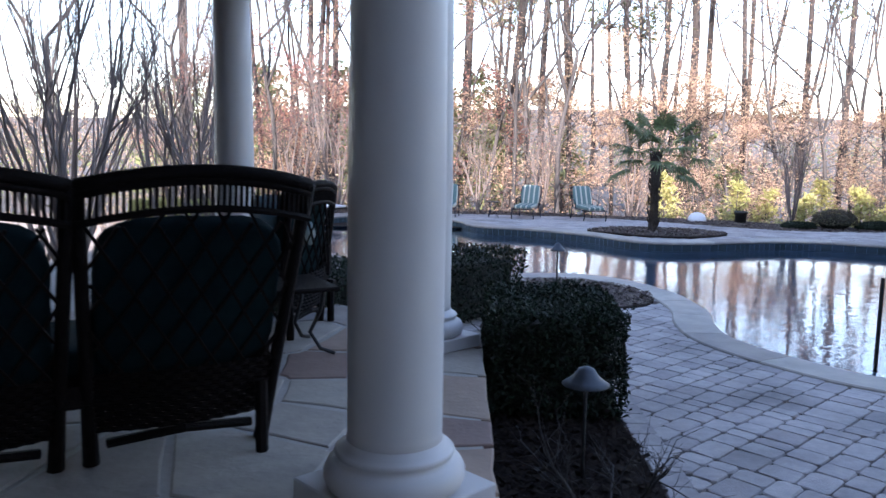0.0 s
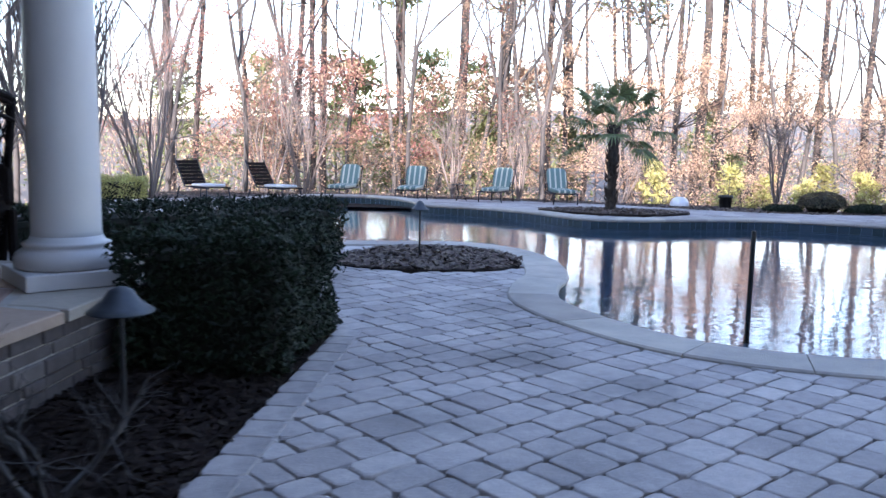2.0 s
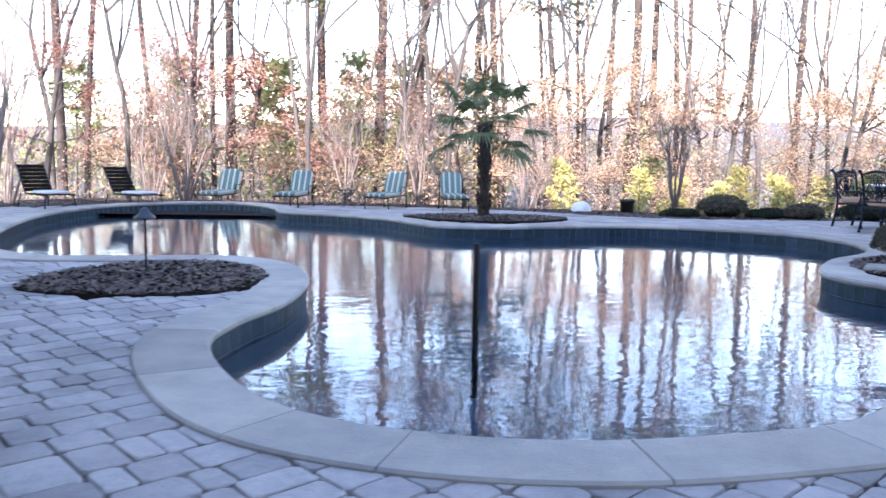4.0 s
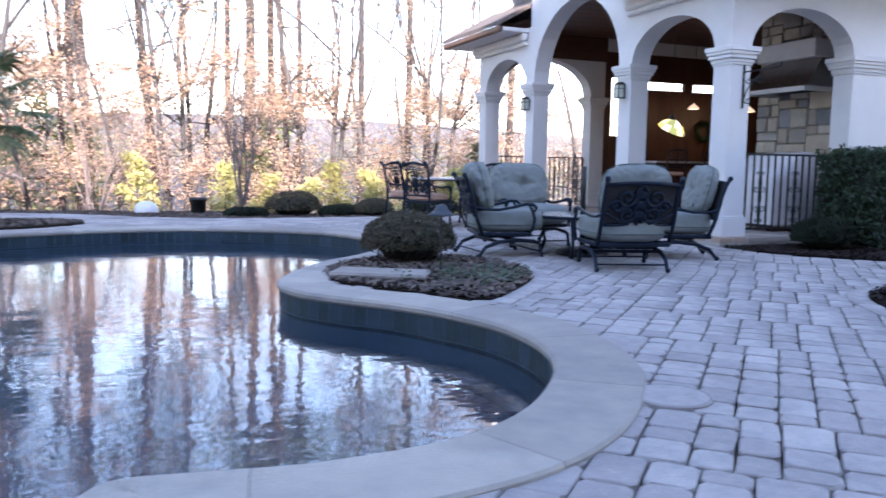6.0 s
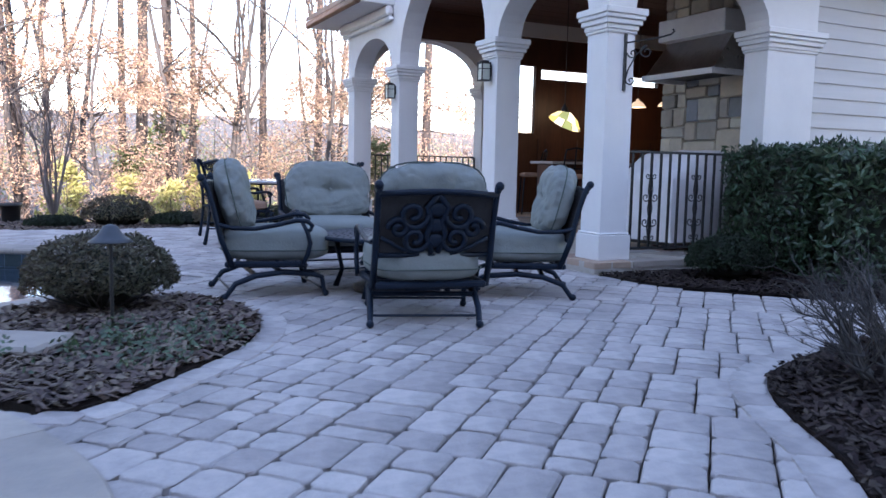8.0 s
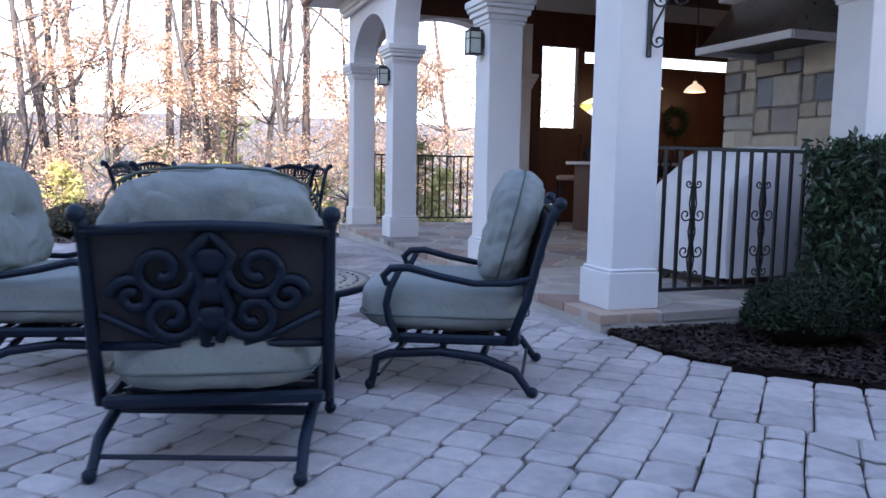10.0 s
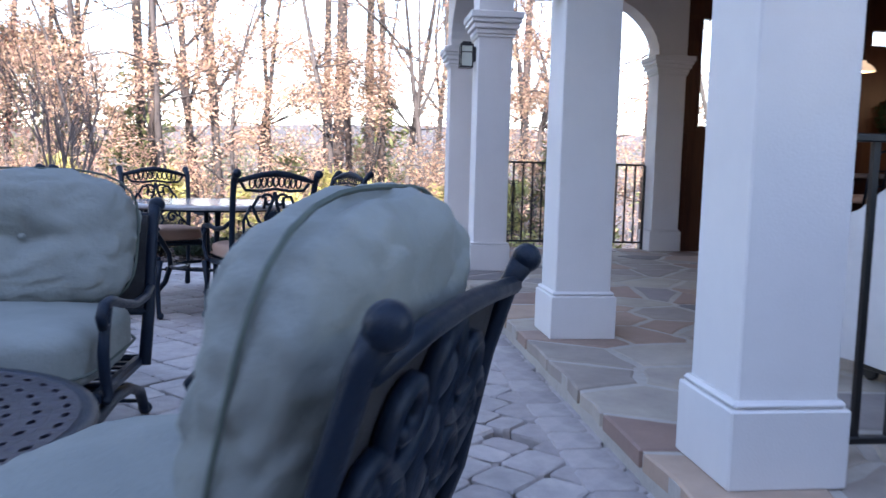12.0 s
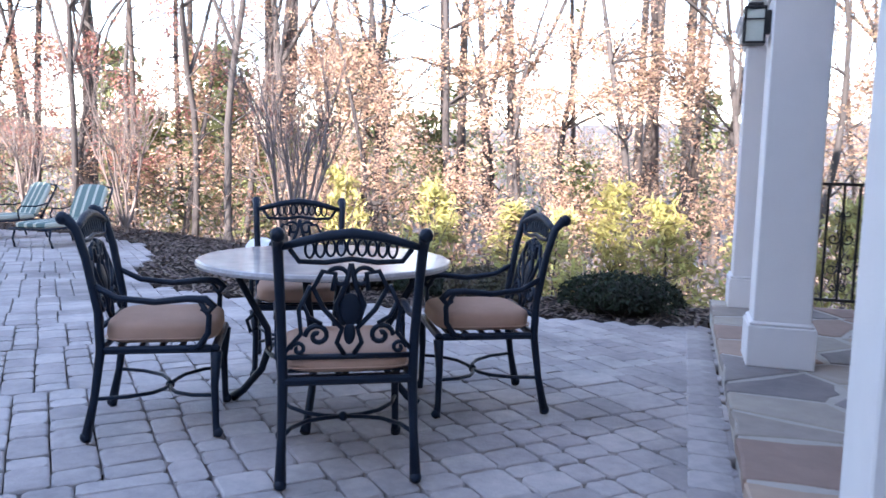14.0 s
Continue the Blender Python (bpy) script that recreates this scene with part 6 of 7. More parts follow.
def striped_chaise():
    c = thing("striped_chaise", 0, 0, 0, "dark metal chaise longue with green and cream striped cushion", "chaise longue", 0, "striped chaises by the pool")
    for s in (1, -1):
        bm = bmesh.new()
        tube(bm, [(s * 0.31, 1.25, 0.33), (s * 0.31, 0.3, 0.33), (s * 0.31, -0.22, 0.34)], 0.018, 6)
        part("side_rail", bm, M_CAST, c, smooth=True)
        bm = bmesh.new()
        tube(bm, [(s * 0.31, -0.2, 0.34), (s * 0.31, -0.5, 0.86), (s * 0.3, -0.54, 0.93)], 0.018, 6)
        part("back_post", bm, M_CAST, c, smooth=True)
        bm = bmesh.new()
        tube(bm, [(s * 0.33, -0.36, 0.62), (s * 0.35, -0.1, 0.57), (s * 0.35, 0.18, 0.58), (s * 0.35, 0.24, 0.5), (s * 0.33, 0.2, 0.34)], 0.014, 6)
        part("arm", bm, M_CAST, c, smooth=True)
        for y in (1.12, -0.3):
            bm = bmesh.new()
            tube(bm, [(s * 0.31, y, 0.33), (s * 0.32, y + 0.05, 0.18), (s * 0.33, y - 0.02, 0.0)], [0.018, 0.014, 0.02], 6)
            part("leg", bm, M_CAST, c, smooth=True)
    bm = bmesh.new()
    tube(bm, [(-0.3, -0.54, 0.93), (0, -0.555, 0.96), (0.3, -0.54, 0.93)], 0.018, 6)
    part("top_rail", bm, M_CAST, c, smooth=True)
    bm = bmesh.new()
    tube(bm, [(-0.31, 1.25, 0.33), (0.31, 1.25, 0.33)], 0.016, 6)
    part("foot_rail", bm, M_CAST, c, smooth=True)
    bm = bmesh.new()
    cushion(bm, 0.58, 1.42, 0.1, 6, 8, 0, 2, 0.005, Matrix.Translation((0, 0.53, 0.39)))
    part("seat_cushion", bm, M_STRIPE, c, smooth=True)
    bm = bmesh.new()
    cushion(bm, 0.58, 0.68, 0.1, 5, 8, 0, 4, 0.005, Matrix.Translation((0, -0.3, 0.68)) @ Matrix.Rotation(radians(-61), 4, "X"))
    part("back_cushion", bm, M_STRIPE, c, smooth=True)
    return c


def stripe_mat():
    m = mat("green_white_stripe_fabric", (0.12, 0.22, 0.21), rough=0.9, scale=10)
    n, l = m.node_tree.nodes, m.node_tree.links
    b = n["Principled BSDF"]
    co, sx = n.new("ShaderNodeTexCoord"), n.new("ShaderNodeSeparateXYZ")
    l.new(co.outputs["Object"], sx.inputs[0])
    mu, si = n.new("ShaderNodeMath"), n.new("ShaderNodeMath")
    mu.operation, si.operation = "MULTIPLY", "SINE"
    mu.inputs[1].default_value = 2 * math.pi / 0.155
    l.new(sx.outputs["X"], mu.inputs[0])
    l.new(mu.outputs[0], si.inputs[0])
    rp = n.new("ShaderNodeValToRGB")
    rp.color_ramp.interpolation = "CONSTANT"
    rp.color_ramp.elements[0].color = (0.10, 0.16, 0.15, 1)
    rp.color_ramp.elements[1].position, rp.color_ramp.elements[1].color = 0.55, (0.42, 0.43, 0.36, 1)
    l.new(si.outputs[0], rp.inputs["Fac"])
    l.new(rp.outputs["Color"], b.inputs["Base Color"])
    return m


M_STRIPE = stripe_mat()
sc = striped_chaise()
sc.matrix_basis = pose(-16.3, 11.2, fall(11.2), 0, 0, 176)
for x, y, rz in ((-14.35, 11.3, 176), (-11.85, 11.5, 166), (-10.2, 11.1, 187)):
    copy_thing(sc, pose(x, y, fall(y), 0, 0, rz))


def chaise(x, y, rz, label):
    c = thing("chaise_longue", x, y, fall(y), label, "chaise longue", rz, "chaise longues by the pool")
    bm = bmesh.new()
    for s in (1, -1):
        tube(bm, [(s * 0.3, 0.95, 0.3), (s * 0.3, -0.15, 0.32), (s * 0.3, -0.62, 1.0)], 0.018, 6)
        tube(bm, [(s * 0.3, 0.85, 0.3), (s * 0.33, 0.9, 0)], 0.016, 6)
        tube(bm, [(s * 0.3, -0.4, 0.31), (s * 0.33, -0.5, 0)], 0.016, 6)
        tube(bm, [(s * 0.32, 0.8, 0.1), (s * 0.32, 0.3, 0.03), (s * 0.32, -0.4, 0.1)], 0.012, 6)
    part("frame", bm, M_CAST, c, smooth=True)
    for k in range(7):
        bm = bmesh.new()
        f = 0.12 + k * 0.125
        box(bm, -0.29, 0.29, -0.045, 0.045, -0.012, 0.012, 0.005, Matrix.Translation((0, -0.15 - 0.47 * f, 0.32 + 0.68 * f)) @ Matrix.Rotation(radians(-55), 4, "X"))
        part("slat", bm, M_WICKER, c)
    for k in range(10):
        bm = bmesh.new()
        box(bm, -0.29, 0.29, 0.9 - k * 0.11, 0.97 - k * 0.11, 0.312, 0.33, 0.004)
        part("slat", bm, M_WICKER, c)
    bm = bmesh.new()
    cushion(bm, 0.56, 0.85, 0.07, 5, 6, 0, 2, 0.006, Matrix.Translation((0, 0.45, 0.365)))
    part("seat_pad", bm, M_COVER, c, "pale seat pad", smooth=True)


chaise(-19.3, 7.5, -128, "dark brown slatted chaise longue with a pale seat pad")
chaise(-17.9, 8.8, -124, "dark brown chaise longue with a pale pad beside the hedge")
st = thing("side_table", -13.0, 11.1, fall(11.1), "small round black metal side table", "table")
bm = bmesh.new()
lathe(bm, [(0.24, 0.46), (0.25, 0.47), (0.24, 0.48)], 20)
part("tabletop", bm, M_CAST, st)
for k in range(3):
    a = 2.1 * k
    bm = bmesh.new()
    tube(bm, [(0.2 * math.cos(a), 0.2 * math.sin(a), 0.47), (0.08 * math.cos(a), 0.08 * math.sin(a), 0.25), (0.2 * math.cos(a), 0.2 * math.sin(a), 0)], 0.01, 6)
    part("leg", bm, M_CAST, st)


# ---- porch furniture ----
def wicker_back(t, x0, x1, top, lean=0.10):
    """One bowed back of woven cane: rim, upper band of sticks, diamond lattice, lower weave."""
    c, w = (x0 + x1) / 2, x1 - x0
    def H(u):
        return top - 0.055 * (2 * (u - c) / w) ** 2
    def Y(u, z):
        return -lean * (z - 0.3) - 0.06 * (2 * (u - c) / w) ** 2 * -1
    bm = bmesh.new()
    us = [x0 + w * i / 12 for i in range(13)]
    tube(bm, [(u, Y(u, H(u)), H(u)) for u in us], 0.028, 7)
    tube(bm, [(u, Y(u, H(u)), H(u) - 0.035) for u in us], 0.018, 6)
    for s in (x0, x1):
        tube(bm, [(s + (c - s) * 0.14 * (1 - z / top), Y(s, z), z) for z in (0.0, 0.3, 0.6, 0.9, H(s))], [0.036, 0.03, 0.028, 0.028, 0.03], 7)
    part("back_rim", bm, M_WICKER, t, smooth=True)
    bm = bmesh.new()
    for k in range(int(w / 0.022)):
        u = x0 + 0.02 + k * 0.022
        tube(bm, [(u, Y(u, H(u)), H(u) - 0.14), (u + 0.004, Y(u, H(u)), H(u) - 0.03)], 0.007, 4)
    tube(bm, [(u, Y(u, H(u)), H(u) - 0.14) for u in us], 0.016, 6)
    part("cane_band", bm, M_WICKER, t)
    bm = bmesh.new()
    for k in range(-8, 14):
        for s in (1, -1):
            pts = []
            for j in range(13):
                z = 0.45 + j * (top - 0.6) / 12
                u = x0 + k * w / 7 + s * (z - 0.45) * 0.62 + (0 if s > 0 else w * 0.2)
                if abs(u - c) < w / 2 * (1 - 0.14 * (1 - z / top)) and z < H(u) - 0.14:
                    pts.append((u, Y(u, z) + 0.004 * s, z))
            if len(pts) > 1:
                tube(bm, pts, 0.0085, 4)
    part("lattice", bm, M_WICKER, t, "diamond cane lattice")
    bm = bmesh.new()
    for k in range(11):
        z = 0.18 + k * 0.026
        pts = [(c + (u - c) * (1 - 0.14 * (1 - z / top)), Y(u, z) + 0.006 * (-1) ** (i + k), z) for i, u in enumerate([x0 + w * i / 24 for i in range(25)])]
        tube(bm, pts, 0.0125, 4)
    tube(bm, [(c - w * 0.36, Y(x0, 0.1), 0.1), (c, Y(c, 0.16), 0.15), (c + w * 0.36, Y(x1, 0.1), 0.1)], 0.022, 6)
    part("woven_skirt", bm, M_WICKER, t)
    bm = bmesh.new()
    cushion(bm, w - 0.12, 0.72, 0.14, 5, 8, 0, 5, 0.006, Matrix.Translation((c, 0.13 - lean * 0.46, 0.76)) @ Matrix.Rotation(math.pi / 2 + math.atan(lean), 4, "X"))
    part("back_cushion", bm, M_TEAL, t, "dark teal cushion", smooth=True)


def wicker_seat(t, x0, x1, d):
    bm = bmesh.new()
    box(bm, x0, x1, 0.02, d, 0.3, 0.42, 0.02)
    for u in (x0 + 0.03, x1 - 0.03):
        tube(bm, [(u, d - 0.03, 0), (u, d - 0.03, 0.34)], 0.03, 7)
        tube(bm, [(u, 0.0, 0), (u, 0.0, 0.34)], 0.03, 7)
        box(bm, u - 0.05, u + 0.05, 0.0, d, 0.36, 0.64, 0.03)
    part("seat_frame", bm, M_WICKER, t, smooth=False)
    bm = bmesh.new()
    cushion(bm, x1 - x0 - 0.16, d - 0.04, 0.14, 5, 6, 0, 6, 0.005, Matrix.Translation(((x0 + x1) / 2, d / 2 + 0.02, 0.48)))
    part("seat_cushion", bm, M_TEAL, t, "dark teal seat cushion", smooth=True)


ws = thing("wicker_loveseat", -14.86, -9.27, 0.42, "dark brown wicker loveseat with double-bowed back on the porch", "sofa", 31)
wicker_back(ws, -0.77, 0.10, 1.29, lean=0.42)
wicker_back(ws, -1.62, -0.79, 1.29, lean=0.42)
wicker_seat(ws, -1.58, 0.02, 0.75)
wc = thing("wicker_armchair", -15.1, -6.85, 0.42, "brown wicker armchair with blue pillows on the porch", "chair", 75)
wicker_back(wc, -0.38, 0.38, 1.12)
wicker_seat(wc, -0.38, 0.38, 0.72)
M_PILLOW = mat("blue_patterned_pillow", (0.08, 0.2, 0.26), (0.45, 0.46, 0.42), rough=0.9, scale=6, detail=1)
for k, (x, y, rz, lab) in enumerate(((-15.2, -6.72, 20, "blue and white patterned pillow on the wicker chair"), (-15.35, -6.92, -25, "blue patterned pillow leaning in the wicker chair"))):
    bm = bmesh.new()
    cushion(bm, 0.42, 0.42, 0.16, 2.8, 8, 0, k, 0.006)
    p = tagged(part("pillow", bm, M_PILLOW, smooth=True), lab, "pillow")
    p.matrix_basis = pose(x, y, 1.25, 70, 10, 75 + rz)
pt = thing("porch_table", -15.3, -7.55, 0.42, "low dark table with curved iron legs on the porch", "table", 30)
bm = bmesh.new()
box(bm, -0.45, 0.45, -0.3, 0.3, 0.44, 0.47, 0.01)
part("tabletop", bm, M_WICKER, pt)
for sx in (1, -1):
    for sy in (1, -1):
        bm = bmesh.new()
        tube(bm, [(sx * 0.36, sy * 0.22, 0.44), (sx * 0.34, sy * 0.2, 0.3), (sx * 0.28, sy * 0.16, 0.15), (sx * 0.34, sy * 0.2, 0.04), (sx * 0.42, sy * 0.26, 0.012)], 0.014, 6)
        part("leg", bm, M_IRON, pt, smooth=True)


# ---- bar and grill in the pavilion ----
def grill():
    g = thing("covered_grill", 2.06, 1.05, SLAB_Z, "grill under a pale grey fabric cover", "grill", 8)
    bm = bmesh.new()
    prof = [(-0.80, 0.10), (-0.81, 0.3), (-0.80, 0.55), (-0.78, 0.80), (-0.72, 0.88), (-0.58, 0.97), (-0.46, 1.06), (-0.34, 1.11), (-0.1, 1.135), (0.2, 1.15), (0.34, 1.13), (0.44, 1.05), (0.52, 0.95), (0.68, 0.90), (0.76, 0.84), (0.77, 0.55), (0.78, 0.3), (0.77, 0.10)]
    rows = []
    for i in range(15):
        y = -0.42 + 0.06 * i
        e = (abs(y) / 0.42) ** 6
        rows.append([bm.verts.new((x * (1 - 0.03 * e), y * (1 + 0.10 * (1 - z)), z - 0.06 * e * (z > 0.85))) for x, z in prof])
    for r0, r1 in zip(rows, rows[1:]):
        for i in range(len(prof) - 1):
            bm.faces.new((r0[i], r1[i], r1[i + 1], r0[i + 1]))
    for r in (rows[0], rows[-1][::-1]):
        n = len(r) // 2
        for i in range(n - 1):
            bm.faces.new((r[i], r[i + 1], r[-2 - i], r[-1 - i]))
    bmesh.ops.subdivide_edges(bm, edges=bm.edges, cuts=2, use_grid_fill=True)
    for v in bm.verts:
        p = v.co
        hang = max(0.0, 1 - p.z / 1.1)
        v.co = p + Vector((0.03 * noise.noise((p.y * 7, 2, p.z * 1.3)) * hang, 0.06 * noise.noise((p.x * 6, 1, p.z * 1.2)) * (0.25 + hang), 0.018 * noise.noise((p.x * 5, p.y * 5, 4)) * (p.z > 0.8)))
    part("fabric_cover", bm, M_COVER, g, smooth=True)
    for x in (-0.68, 0.66):
        bm = bmesh.new()
        box(bm, x - 0.03, x + 0.03, -0.34, 0.34, 0.05, 0.12, 0.006)
        part("cart_leg", bm, M_IRON, g)
        for y in (-0.3, 0.3):
            bm = bmesh.new()
            lathe(bm, [(0.035, -0.015), (0.045, -0.01), (0.045, 0.01), (0.035, 0.015)], 16, Matrix.Translation((x, y, 0.046)) @ Matrix.Rotation(radians(90), 4, "Y"))
            part("caster", bm, M_IRON, g)


grill()
hood = thing("range_hood", 0, 0, 0, "large stainless steel range hood on the stone wall", "range hood")
bm = bmesh.new()
lo = [bm.verts.new(p) for p in ((2.36, 1.05, 2.24), (3.08, 1.05, 2.24), (3.08, 2.3, 2.24), (2.36, 2.3, 2.24))]
hi = [bm.verts.new(p) for p in ((2.72, 1.1, 2.72), (3.08, 1.1, 2.72), (3.08, 2.25, 2.72), (2.72, 2.25, 2.72))]
bm.faces.new(hi)
for i in range(4):
    bm.faces.new((lo[i], lo[(i + 1) % 4], hi[(i + 1) % 4], hi[i]))
part("canopy", bm, M_STEEL, hood)
bm = bmesh.new()
for q in ((2.34, 2.37, 1.03, 2.32), (2.37, 3.08, 1.03, 1.06), (2.37, 3.08, 2.29, 2.32)):
    box(bm, q[0], q[1], q[2], q[3], 2.2, 2.275, 0.006)
part("rim_band", bm, M_COVER, hood, "pale rim band")
bm = bmesh.new()
box(bm, 2.55, 3.08, 1.08, 2.27, 2.725, 3.0, 0.01)
part("mantel_box", bm, M_COVER, hood, "pale mantel box above the canopy")
bm = bmesh.new()
box(bm, 2.42, 3.08, 1.1, 2.25, 2.25, 2.262)
part("filter", bm, M_IRON, hood)


def pendant(x, y, z, name="pendant_lamp", label="small cream glass pendant lamp over the bar"):
    p = thing(name, x, y, z, label, "pendant lamp", 0, "pendant lamps")
    bm = bmesh.new()
    lathe(bm, [(0.125, 0.0), (0.13, 0.008), (0.115, 0.03), (0.075, 0.075), (0.03, 0.1), (0.02, 0.13)], 24)
    part("shade", bm, M_SHADE, p, smooth=True)
    bm = bmesh.new()
    tube(bm, [(0, 0, 0.1), (0, 0, 3.9 - z)], 0.006, 6)
    part("cord", bm, M_IRON, p)


M_SHADE = glow("lit_cream_glass", (0.75, 0.55, 0.36), 0.22)
for x, y, z in ((3.3, 3.55, 1.98), (4.7, 6.4, 2.32), (6.3, 6.4, 2.32)):
    pendant(x, y, z)
    lt = new("pendant_light", bpy.data.lights.new("pendant_light", "POINT"))
    lt.data.energy, lt.data.color, lt.data.shadow_soft_size = 1.6, (1.0, 0.75, 0.45), 0.05
    lt.location = (x, y, z - 0.06)
tl = thing("stained_glass_lamp", 2.4, 4.2, 1.72, "tilted stained-glass lamp in yellow, green and cream", "lamp")
for k in range(10):
    bm = bmesh.new()
    a0, a1 = 6.2832 * k / 10, 6.2832 * (k + 0.94) / 10
    tilt = Matrix.Rotation(radians(24), 4, "Y")
    q = [tilt @ Vector((r * math.cos(a), r * math.sin(a) * 0.7, z)) for r, z, a in ((0.3, 0, a0), (0.3, 0, a1), (0.2, 0.12, a1), (0.07, 0.19, a1), (0.07, 0.19, a0), (0.2, 0.12, a0))]
    v = [bm.verts.new(p) for p in q]
    bm.faces.new((v[0], v[1], v[2], v[5]))
    bm.faces.new((v[5], v[2], v[3], v[4]))
    col = ((0.95, 0.8, 0.35), (0.25, 0.3, 0.12), (0.9, 0.85, 0.7), (0.8, 0.6, 0.15), (0.12, 0.12, 0.08))[k % 5]
    part("glass_panel", bm, glow(f"stained_glass_{k}", col, 0.35), tl)
bm = bmesh.new()
lathe(bm, [(0.07, 0.18), (0.05, 0.24), (0.015, 0.3), (0.006, 0.34)], 14)
tube(bm, [(0, 0, 0.33), (0, 0, 2.18)], 0.006, 6)
part("finial", bm, M_IRON, tl)


def bar():
    b = thing("bar_counter", 4.0, 5.8, SLAB_Z, "dark wood bar counter inside the pavilion", "bar counter")
    bm = bmesh.new()
    box(bm, -0.9, 1.8, -0.25, 0.25, 0, 0.98, 0.01)
    part("body", bm, M_WOOD_DARK, b)
    bm = bmesh.new()
    box(bm, -1.0, 1.9, -0.4, 0.35, 0.98, 1.03, 0.012)
    part("countertop", bm, M_TABLETOP, b)
    s = thing("bar_stool", 3.3, 5.25, SLAB_Z, "dark metal bar stool with a pale seat pad", "stool", -20, "bar stools")
    for sx in (1, -1):
        for sy in (1, -1):
            bm = bmesh.new()
            tube(bm, [(sx * 0.16, sy * 0.16, 0.72), (sx * 0.2, sy * 0.2, 0.0)], 0.014, 6)
            part("leg", bm, M_CAST, s)
    bm = bmesh.new()
    cushion(bm, 0.42, 0.42, 0.09, 4, 5, 0, 2, 0.003, Matrix.Translation((0, 0, 0.77)))
    part("seat", bm, M_SEATPAD, s, smooth=True)
    bm = bmesh.new()
    for sx in (1, -1):
        tube(bm, [(sx * 0.18, -0.17, 0.72), (sx * 0.19, -0.22, 1.0), (sx * 0.17, -0.27, 1.22)], 0.014, 6)
    tube(bm, [(-0.17, -0.27, 1.22), (0, -0.28, 1.26), (0.17, -0.27, 1.22)], 0.014, 6)
    for z in (0.9, 1.05):
        tube(bm, [(-0.185, -0.2 - (z - 0.9) * 0.2, z), (0.185, -0.2 - (z - 0.9) * 0.2, z)], 0.01, 6)
    tube(bm, [(0, -0.18, 0.75), (0, -0.28, 1.25)], 0.012, 6)
    part("backrest", bm, M_CAST, s, smooth=True)
    for x, y, rz in ((4.0, 5.2, 10), (4.8, 5.2, -10), (3.5, 6.9, 70)):
        copy_thing(s, pose(x, y, SLAB_Z, 0, 0, rz))


bar()
wr = thing("wreath", 5.9, 7.44, 1.9, "dark green wreath on the wood wall", "wreath")
w_rnd = random.Random(8)
pts = [Vector((0.2 * math.cos(a), 0, 0.2 * math.sin(a))) for a in [6.2832 * i / 40 for i in range(40)]]
lv = leaves(w_rnd, pts, 20, 0.035, 0.03)
put("foliage", mesh_from("foliage", lv[0], lv[1], M_LEAF_HOLLY), wr)


# ---- beds ----
def bed(name, poly, z, chips, seed, label, clip=None, size=1.0, chip=None):
    bm = bmesh.new()
    prism(bm, poly, -0.08, z)
    lower(bm)
    b = part(name, bm, M_MULCH)
    tagged(b, label, "mulch bed", kind="structure")
    rnd = random.Random(seed)
    x0, x1, y0, y1 = min(p[0] for p in poly), max(p[0] for p in poly), min(p[1] for p in poly), max(p[1] for p in poly)
    vs, fs, made, tries = [], [], 0, 0
    while made < chips and tries < chips * 12:
        tries += 1
        x, y = rnd.uniform(x0, x1), rnd.uniform(y0, y1)
        if clip and not (clip[0] < x < clip[1] and clip[2] < y < clip[3]):
            continue
        if not inside(poly, x, y):
            continue
        made += 1
        a, tl = rnd.uniform(0, 6.28), rnd.uniform(-0.5, 0.5)
        u = Vector((math.cos(a), math.sin(a), tl)) * rnd.uniform(0.018, 0.05) * size
        v = Vector((-math.sin(a), math.cos(a), rnd.uniform(-0.4, 0.4))) * rnd.uniform(0.008, 0.018) * size
        p = Vector((x, y, z + fall(y) + 0.012 + rnd.uniform(0, 0.014)))
        o = len(vs)
        vs += [p - u - v, p + u - v * 0.6, p + u * 0.9 + v, p - u * 0.8 + v]
        fs.append((o, o + 1, o + 2, o + 3))
    tagged(put("bark_chips", mesh_from("bark_chips", vs, fs, chip or M_CHIP), b), "brown bark chips and dry leaves", kind="stuff")
    return b


M_CHIP = mat("bark_chip", (0.17, 0.12, 0.10), (0.07, 0.05, 0.043), rough=0.9, scale=12, spread=0.6)
M_CHIP_DARK = mat("dark_bark_shred", (0.055, 0.038, 0.034), (0.022, 0.016, 0.015), rough=0.9, scale=12, spread=0.6, spec=0.15)
bed("bed_porch", BED_PORCH, 0.0, 6000, 90, "dark mulch bed along the porch", (-14, -12.8, -11.4, -6.3), 0.9, M_MULCH)
bed("bed_poolside", BED_R, 0.012, 5000, 91, "mulch bed with ground cover beside the pool")
bed("bed_peninsula", BED_L, 0.012, 2500, 92, "mulch bed on the pool peninsula")
bed("bed_palm", BED_PALM, 0.03, 2500, 93, "mulch bed round the palm")
bed("bed_house", BED_HOUSE, 0.02, 12000, 94, "dark mulch bed with leafless shrubs", (-3.3, 0.5, -6.5, -3.1), 0.75, M_CHIP_DARK)
bed("bed_pavilion", BED_PAV, 0.0, 7000, 95, "dark mulch bed before the pavilion", (-0.2, 2.0, -2.8, 0.1), 0.65, M_CHIP_DARK)
bed("bed_far", BED_FAR, -0.015, 22000, 96, "mulch bed behind the patio")
gc_rnd = random.Random(12)
gc = [Vector((gc_rnd.gauss(-4.3, 0.28), gc_rnd.gauss(-1.95, 0.28), 0.05)) for _ in range(75)]
gl = leaves(gc_rnd, [p for p in gc if inside(BED_R, p.x, p.y)], 11, 0.035, 0.02)
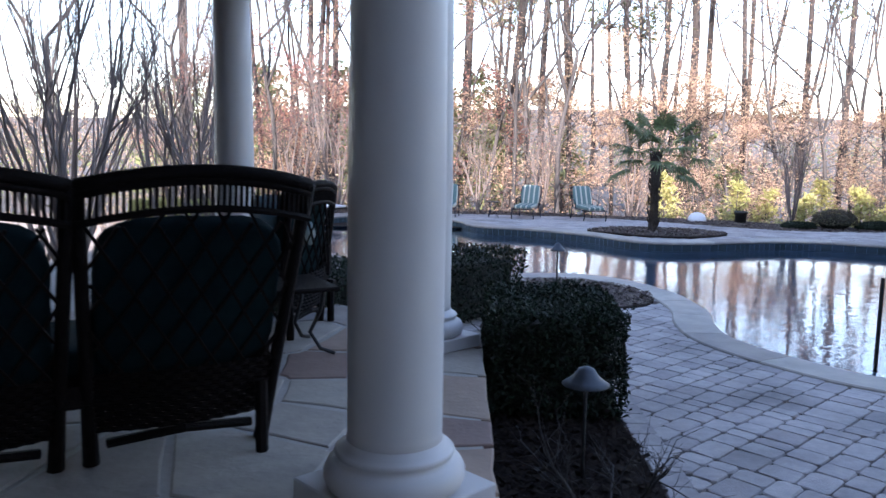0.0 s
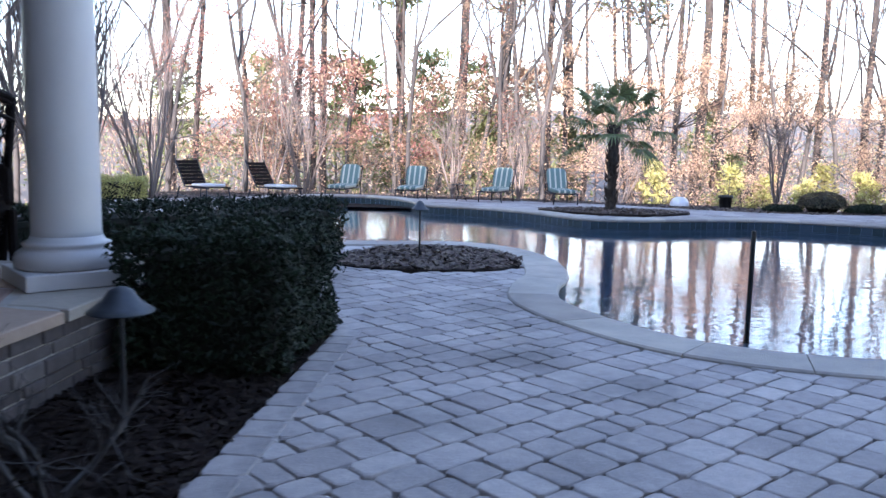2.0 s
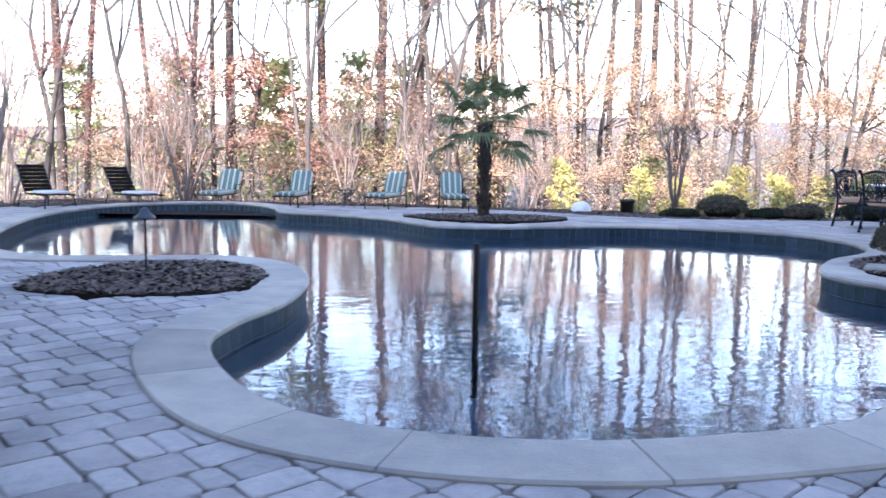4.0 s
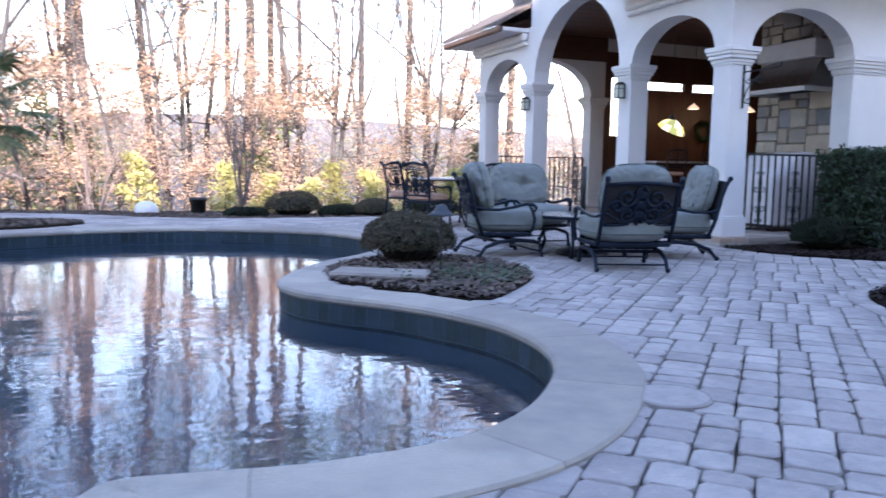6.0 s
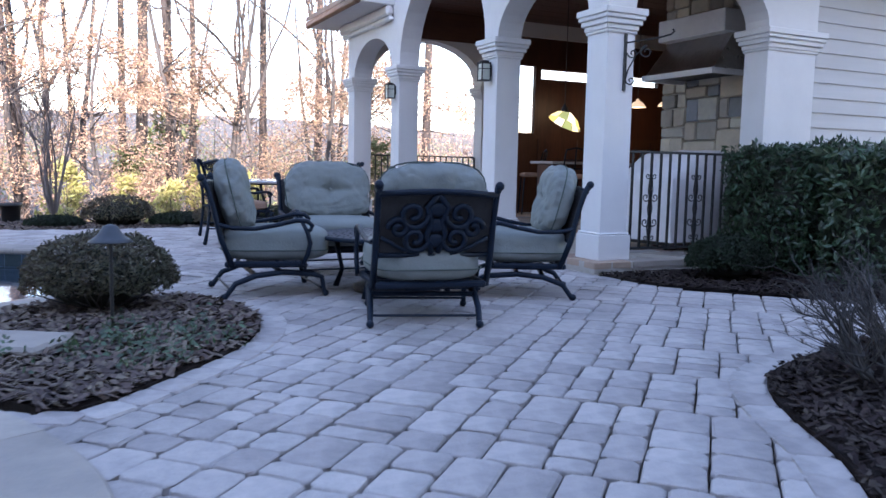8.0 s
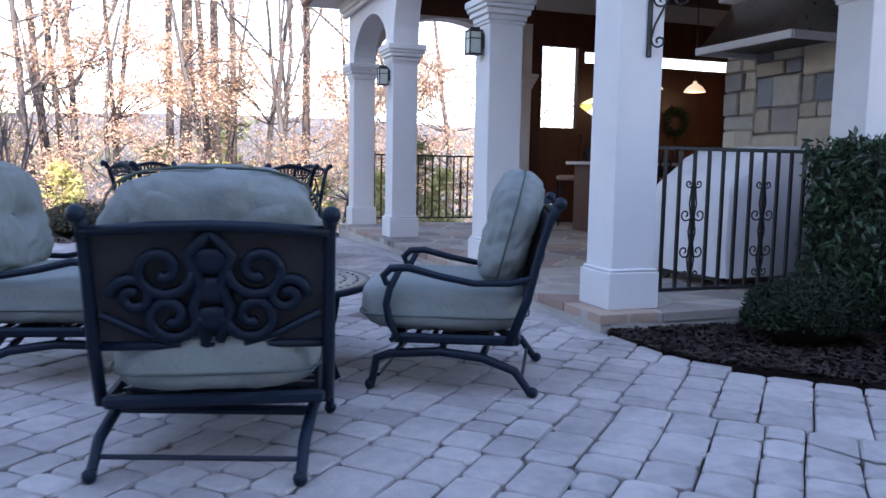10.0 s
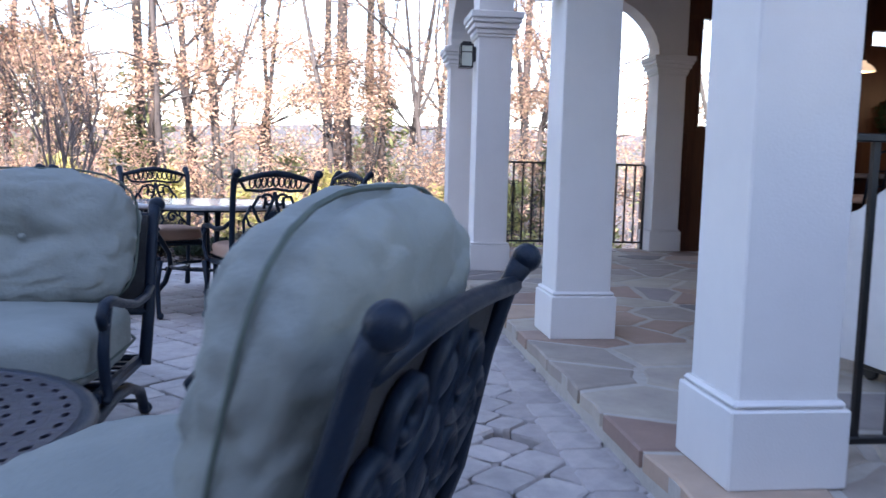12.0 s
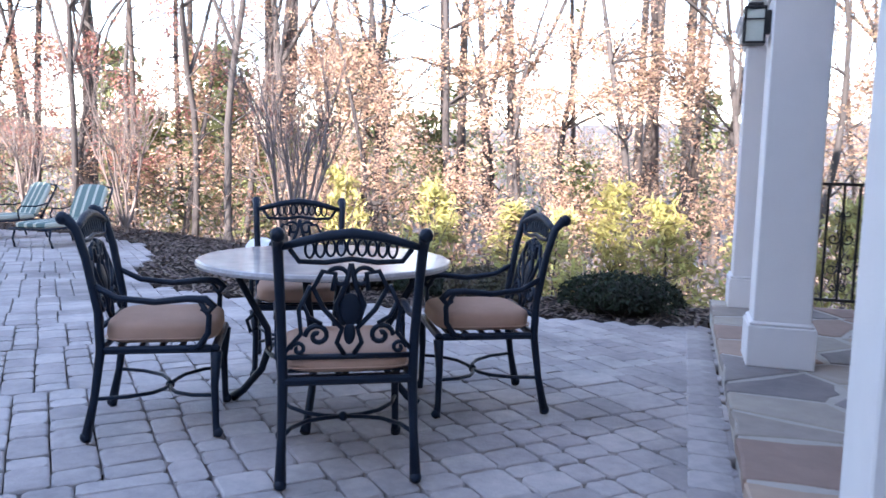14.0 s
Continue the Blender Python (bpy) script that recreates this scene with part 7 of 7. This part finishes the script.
tagged(put("ground_cover", mesh_from("ground_cover", gl[0], gl[1], M_LEAF_LAUREL)), "low green ground cover in the mulch", "ground cover", kind="stuff")


# ---- paving, piece by piece ----
def paver_mesh(hu, hv, seed):
    rnd = random.Random(seed)
    j = lambda: rnd.uniform(-0.004, 0.004)
    vs = []
    for k, (z, g) in enumerate(((-0.05, 0.0), (-0.012, 0.0), (-0.004, 0.002), (0.0, 0.008))):
        c = 0.02 + g * 0.4
        for sx, sy in ((-1, -1), (1, -1), (1, 1), (-1, 1)):
            a, b = (hu - g), (hv - g)
            if sx * sy > 0:
                vs += [(sx * a + j(), sy * (b - c) + j(), z), (sx * (a - c) + j(), sy * b + j(), z)]
            else:
                vs += [(sx * (a - c) + j(), sy * b + j(), z), (sx * a + j(), sy * (b - c) + j(), z)]
    ring = lambda k: [k * 8 + i for i in (1, 2, 3, 4, 5, 6, 7, 0)]
    fs = []
    for k in range(0, 3):
        r0, r1 = ring(k), ring(k + 1)
        fs += [(r0[i], r0[(i + 1) % 8], r1[(i + 1) % 8], r1[i]) for i in range(8)]
    fs.append(tuple(ring(3)))
    return vs, fs


def build_paving():
    bm = bmesh.new()
    prism(bm, PATIO, -0.085, -0.016)
    pat = part("patio", bm, M_JOINT)
    tagged(pat, "patio of tumbled grey concrete pavers", "pavement", kind="structure")
    # the sand bed stops at the pool
    md = pat.modifiers.new("pool", "BOOLEAN")
    bm = bmesh.new()
    prism(bm, offset(pool_in, 0.2), -0.5, 0.5)
    cut = part("cut", bm, M_JOINT)
    md.object, md.operation, md.solver = cut, "DIFFERENCE", "EXACT"
    dg = bpy.context.evaluated_depsgraph_get()
    me = bpy.data.meshes.new_from_object(pat.evaluated_get(dg))
    pat.modifiers.clear()
    bm = bmesh.new()
    bm.from_mesh(me)
    lower(bm)
    bm.to_mesh(me)
    bm.free()
    pat.data = me
    bpy.data.objects.remove(cut)
    rnd = random.Random(33)
    sizes = {}
    shared, near, vs, fs = {}, [], [], []
    beds = [BED_R, BED_L, BED_PALM, BED_HOUSE, BED_PAV, BED_PORCH, BED_FAR]
    hole = offset(pool_in, 0.27)
    def blocked(x, y):
        return not inside(PATIO, x, y) or inside(hole, x, y) or any(inside(b, x, y) for b in beds)
    def lay(ang, u0, u1, cv, w, keep):
        """One course of pavers of mixed lengths."""
        ca, sa = math.cos(radians(ang)), math.sin(radians(ang))
        u = u0
        while u < u1 - 0.03:
            ln = rnd.choice((0.13, 0.15, 0.19, 0.19, 0.22, 0.22, 0.27))
            if u1 - u - ln < 0.12:
                ln = round(u1 - u, 2)
            cu, u = u + ln / 2, u + ln
            x, y = cu * ca - cv * sa, cu * sa + cv * ca
            if not (-20.8 < x < 4.8 and -13.8 < y < 12.9) or not keep(x, y) or blocked(x, y):
                continue
            key = (ln, w)
            kind = (key, rnd.randint(0, 4))
            if key not in sizes:
                sizes[key] = [paver_mesh(ln / 2 - 0.0042, w / 2 - 0.0042, int(ln * 100) * 7 + int(w * 1000) + k) for k in range(5)]
            m = pose(x, y, fall(y) + rnd.uniform(-0.004, 0.002), rnd.uniform(-0.5, 0.5), rnd.uniform(-0.5, 0.5), ang + rnd.uniform(-1.2, 1.2))
            if -3.9 < x < -0.25 and -4.6 < y < -2.2:
                near.append((kind, m))
            else:
                pv, pf = sizes[key][kind[1]]
                o = len(vs)
                vs.extend(m @ Vector(q) for q in pv)
                fs.extend(tuple(i + o for i in f) for f in pf)
    # courses in short bays, turned by a right angle beside the dining table
    for ang, keep in ((45, lambda x, y: y < 0.9), (-46, lambda x, y: y >= 0.9)):
        for strip in range(18):
            v1 = -24.0 + strip * 2.7 + 2.7
            u = -26.0
            while u < 24.0:
                u1, v = u + rnd.choice((0.62, 0.85, 1.1, 1.4)), -24.0 + strip * 2.7
                while v < v1 - 0.03:
                    w = rnd.choice((0.15, 0.17, 0.19, 0.19, 0.22))
                    if v1 - v - w < 0.15:
                        w = round(v1 - v, 2)
                    lay(ang, u, u1, v + w / 2, w, keep)
                    v += w
                u = u1
    tagged(put("pavers", mesh_from("pavers", vs, fs, M_PAVER), pat), "grey concrete pavers", kind="stuff")
    for kind, m in near[:330]:
        if kind not in shared:
            shared[kind] = mesh_from("paver", *sizes[kind[0]][kind[1]], M_PAVER)
        put("paver", shared[kind], pat, m)
    # edging courses along beds and the pavilion
    def edging(line, width, lab):
        e = tagged(new("edging"), lab, "edging", kind="structure")
        pts = [Vector(p[:2]) for p in line]
        L = 0.2
        seg = [(a, b, (b - a).length) for a, b in zip(pts, pts[1:])]
        total = sum(s[2] for s in seg)
        def at(s):
            for a, b, l in seg:
                if s <= l:
                    return a.lerp(b, s / l), (b - a).normalized()
                s -= l
            return pts[-1], (pts[-1] - pts[-2]).normalized()
        me = mesh_from("edging_stone", *paver_mesh(L / 2 - 0.004, width / 2 - 0.004, 5), M_PAVER)
        for k in range(int(total / L)):
            p, t = at((k + 0.5) * L)
            put("edging_stone", me, e, pose(p.x, p.y, 0.006 + fall(p.y), 0, 0, math.degrees(math.atan2(t.y, t.x))))
    edging([(-12.76, -11.4), (-12.76, -6.3)], 0.19, "single course of grey edging pavers by the porch bed")
    edging(offset(BED_R, -0.085)[14:38], 0.17, "curved edging course round the pool-side bed")
    edging(offset(BED_HOUSE, 0.09)[2:32], 0.18, "curved edging course along the house bed")
    edging([(-0.24, -0.3), (-0.24, 7.2)], 0.2, "straight edging course along the pavilion floor")


def build_porch_stones():
    porch = bpy.data.objects["porch"]
    rnd = random.Random(6)
    z = 0.0
    for h in (0.075, 0.06, 0.08, 0.065, 0.075):
        y = -11.4
        while y < -7.0:
            w = min(rnd.choice((0.16, 0.24, 0.32)), -7.0 - y)
            if w > 0.04:
                bm = bmesh.new()
                box(bm, -13.87, -13.845 + rnd.uniform(0, 0.02), y + 0.004, y + w - 0.004, z + 0.004, z + h - 0.004, 0.006)
                part("stone", bm, M_STONE_DARK, porch)
            y += w
        z += h
    flags(porch, -17.2, -13.80, -13.4, -4.2, 0.36, 0.42, 0.62, 8, lambda c: c.x + c.y < -20.75)


build_coping()
build_porch_stones()
build_paving()
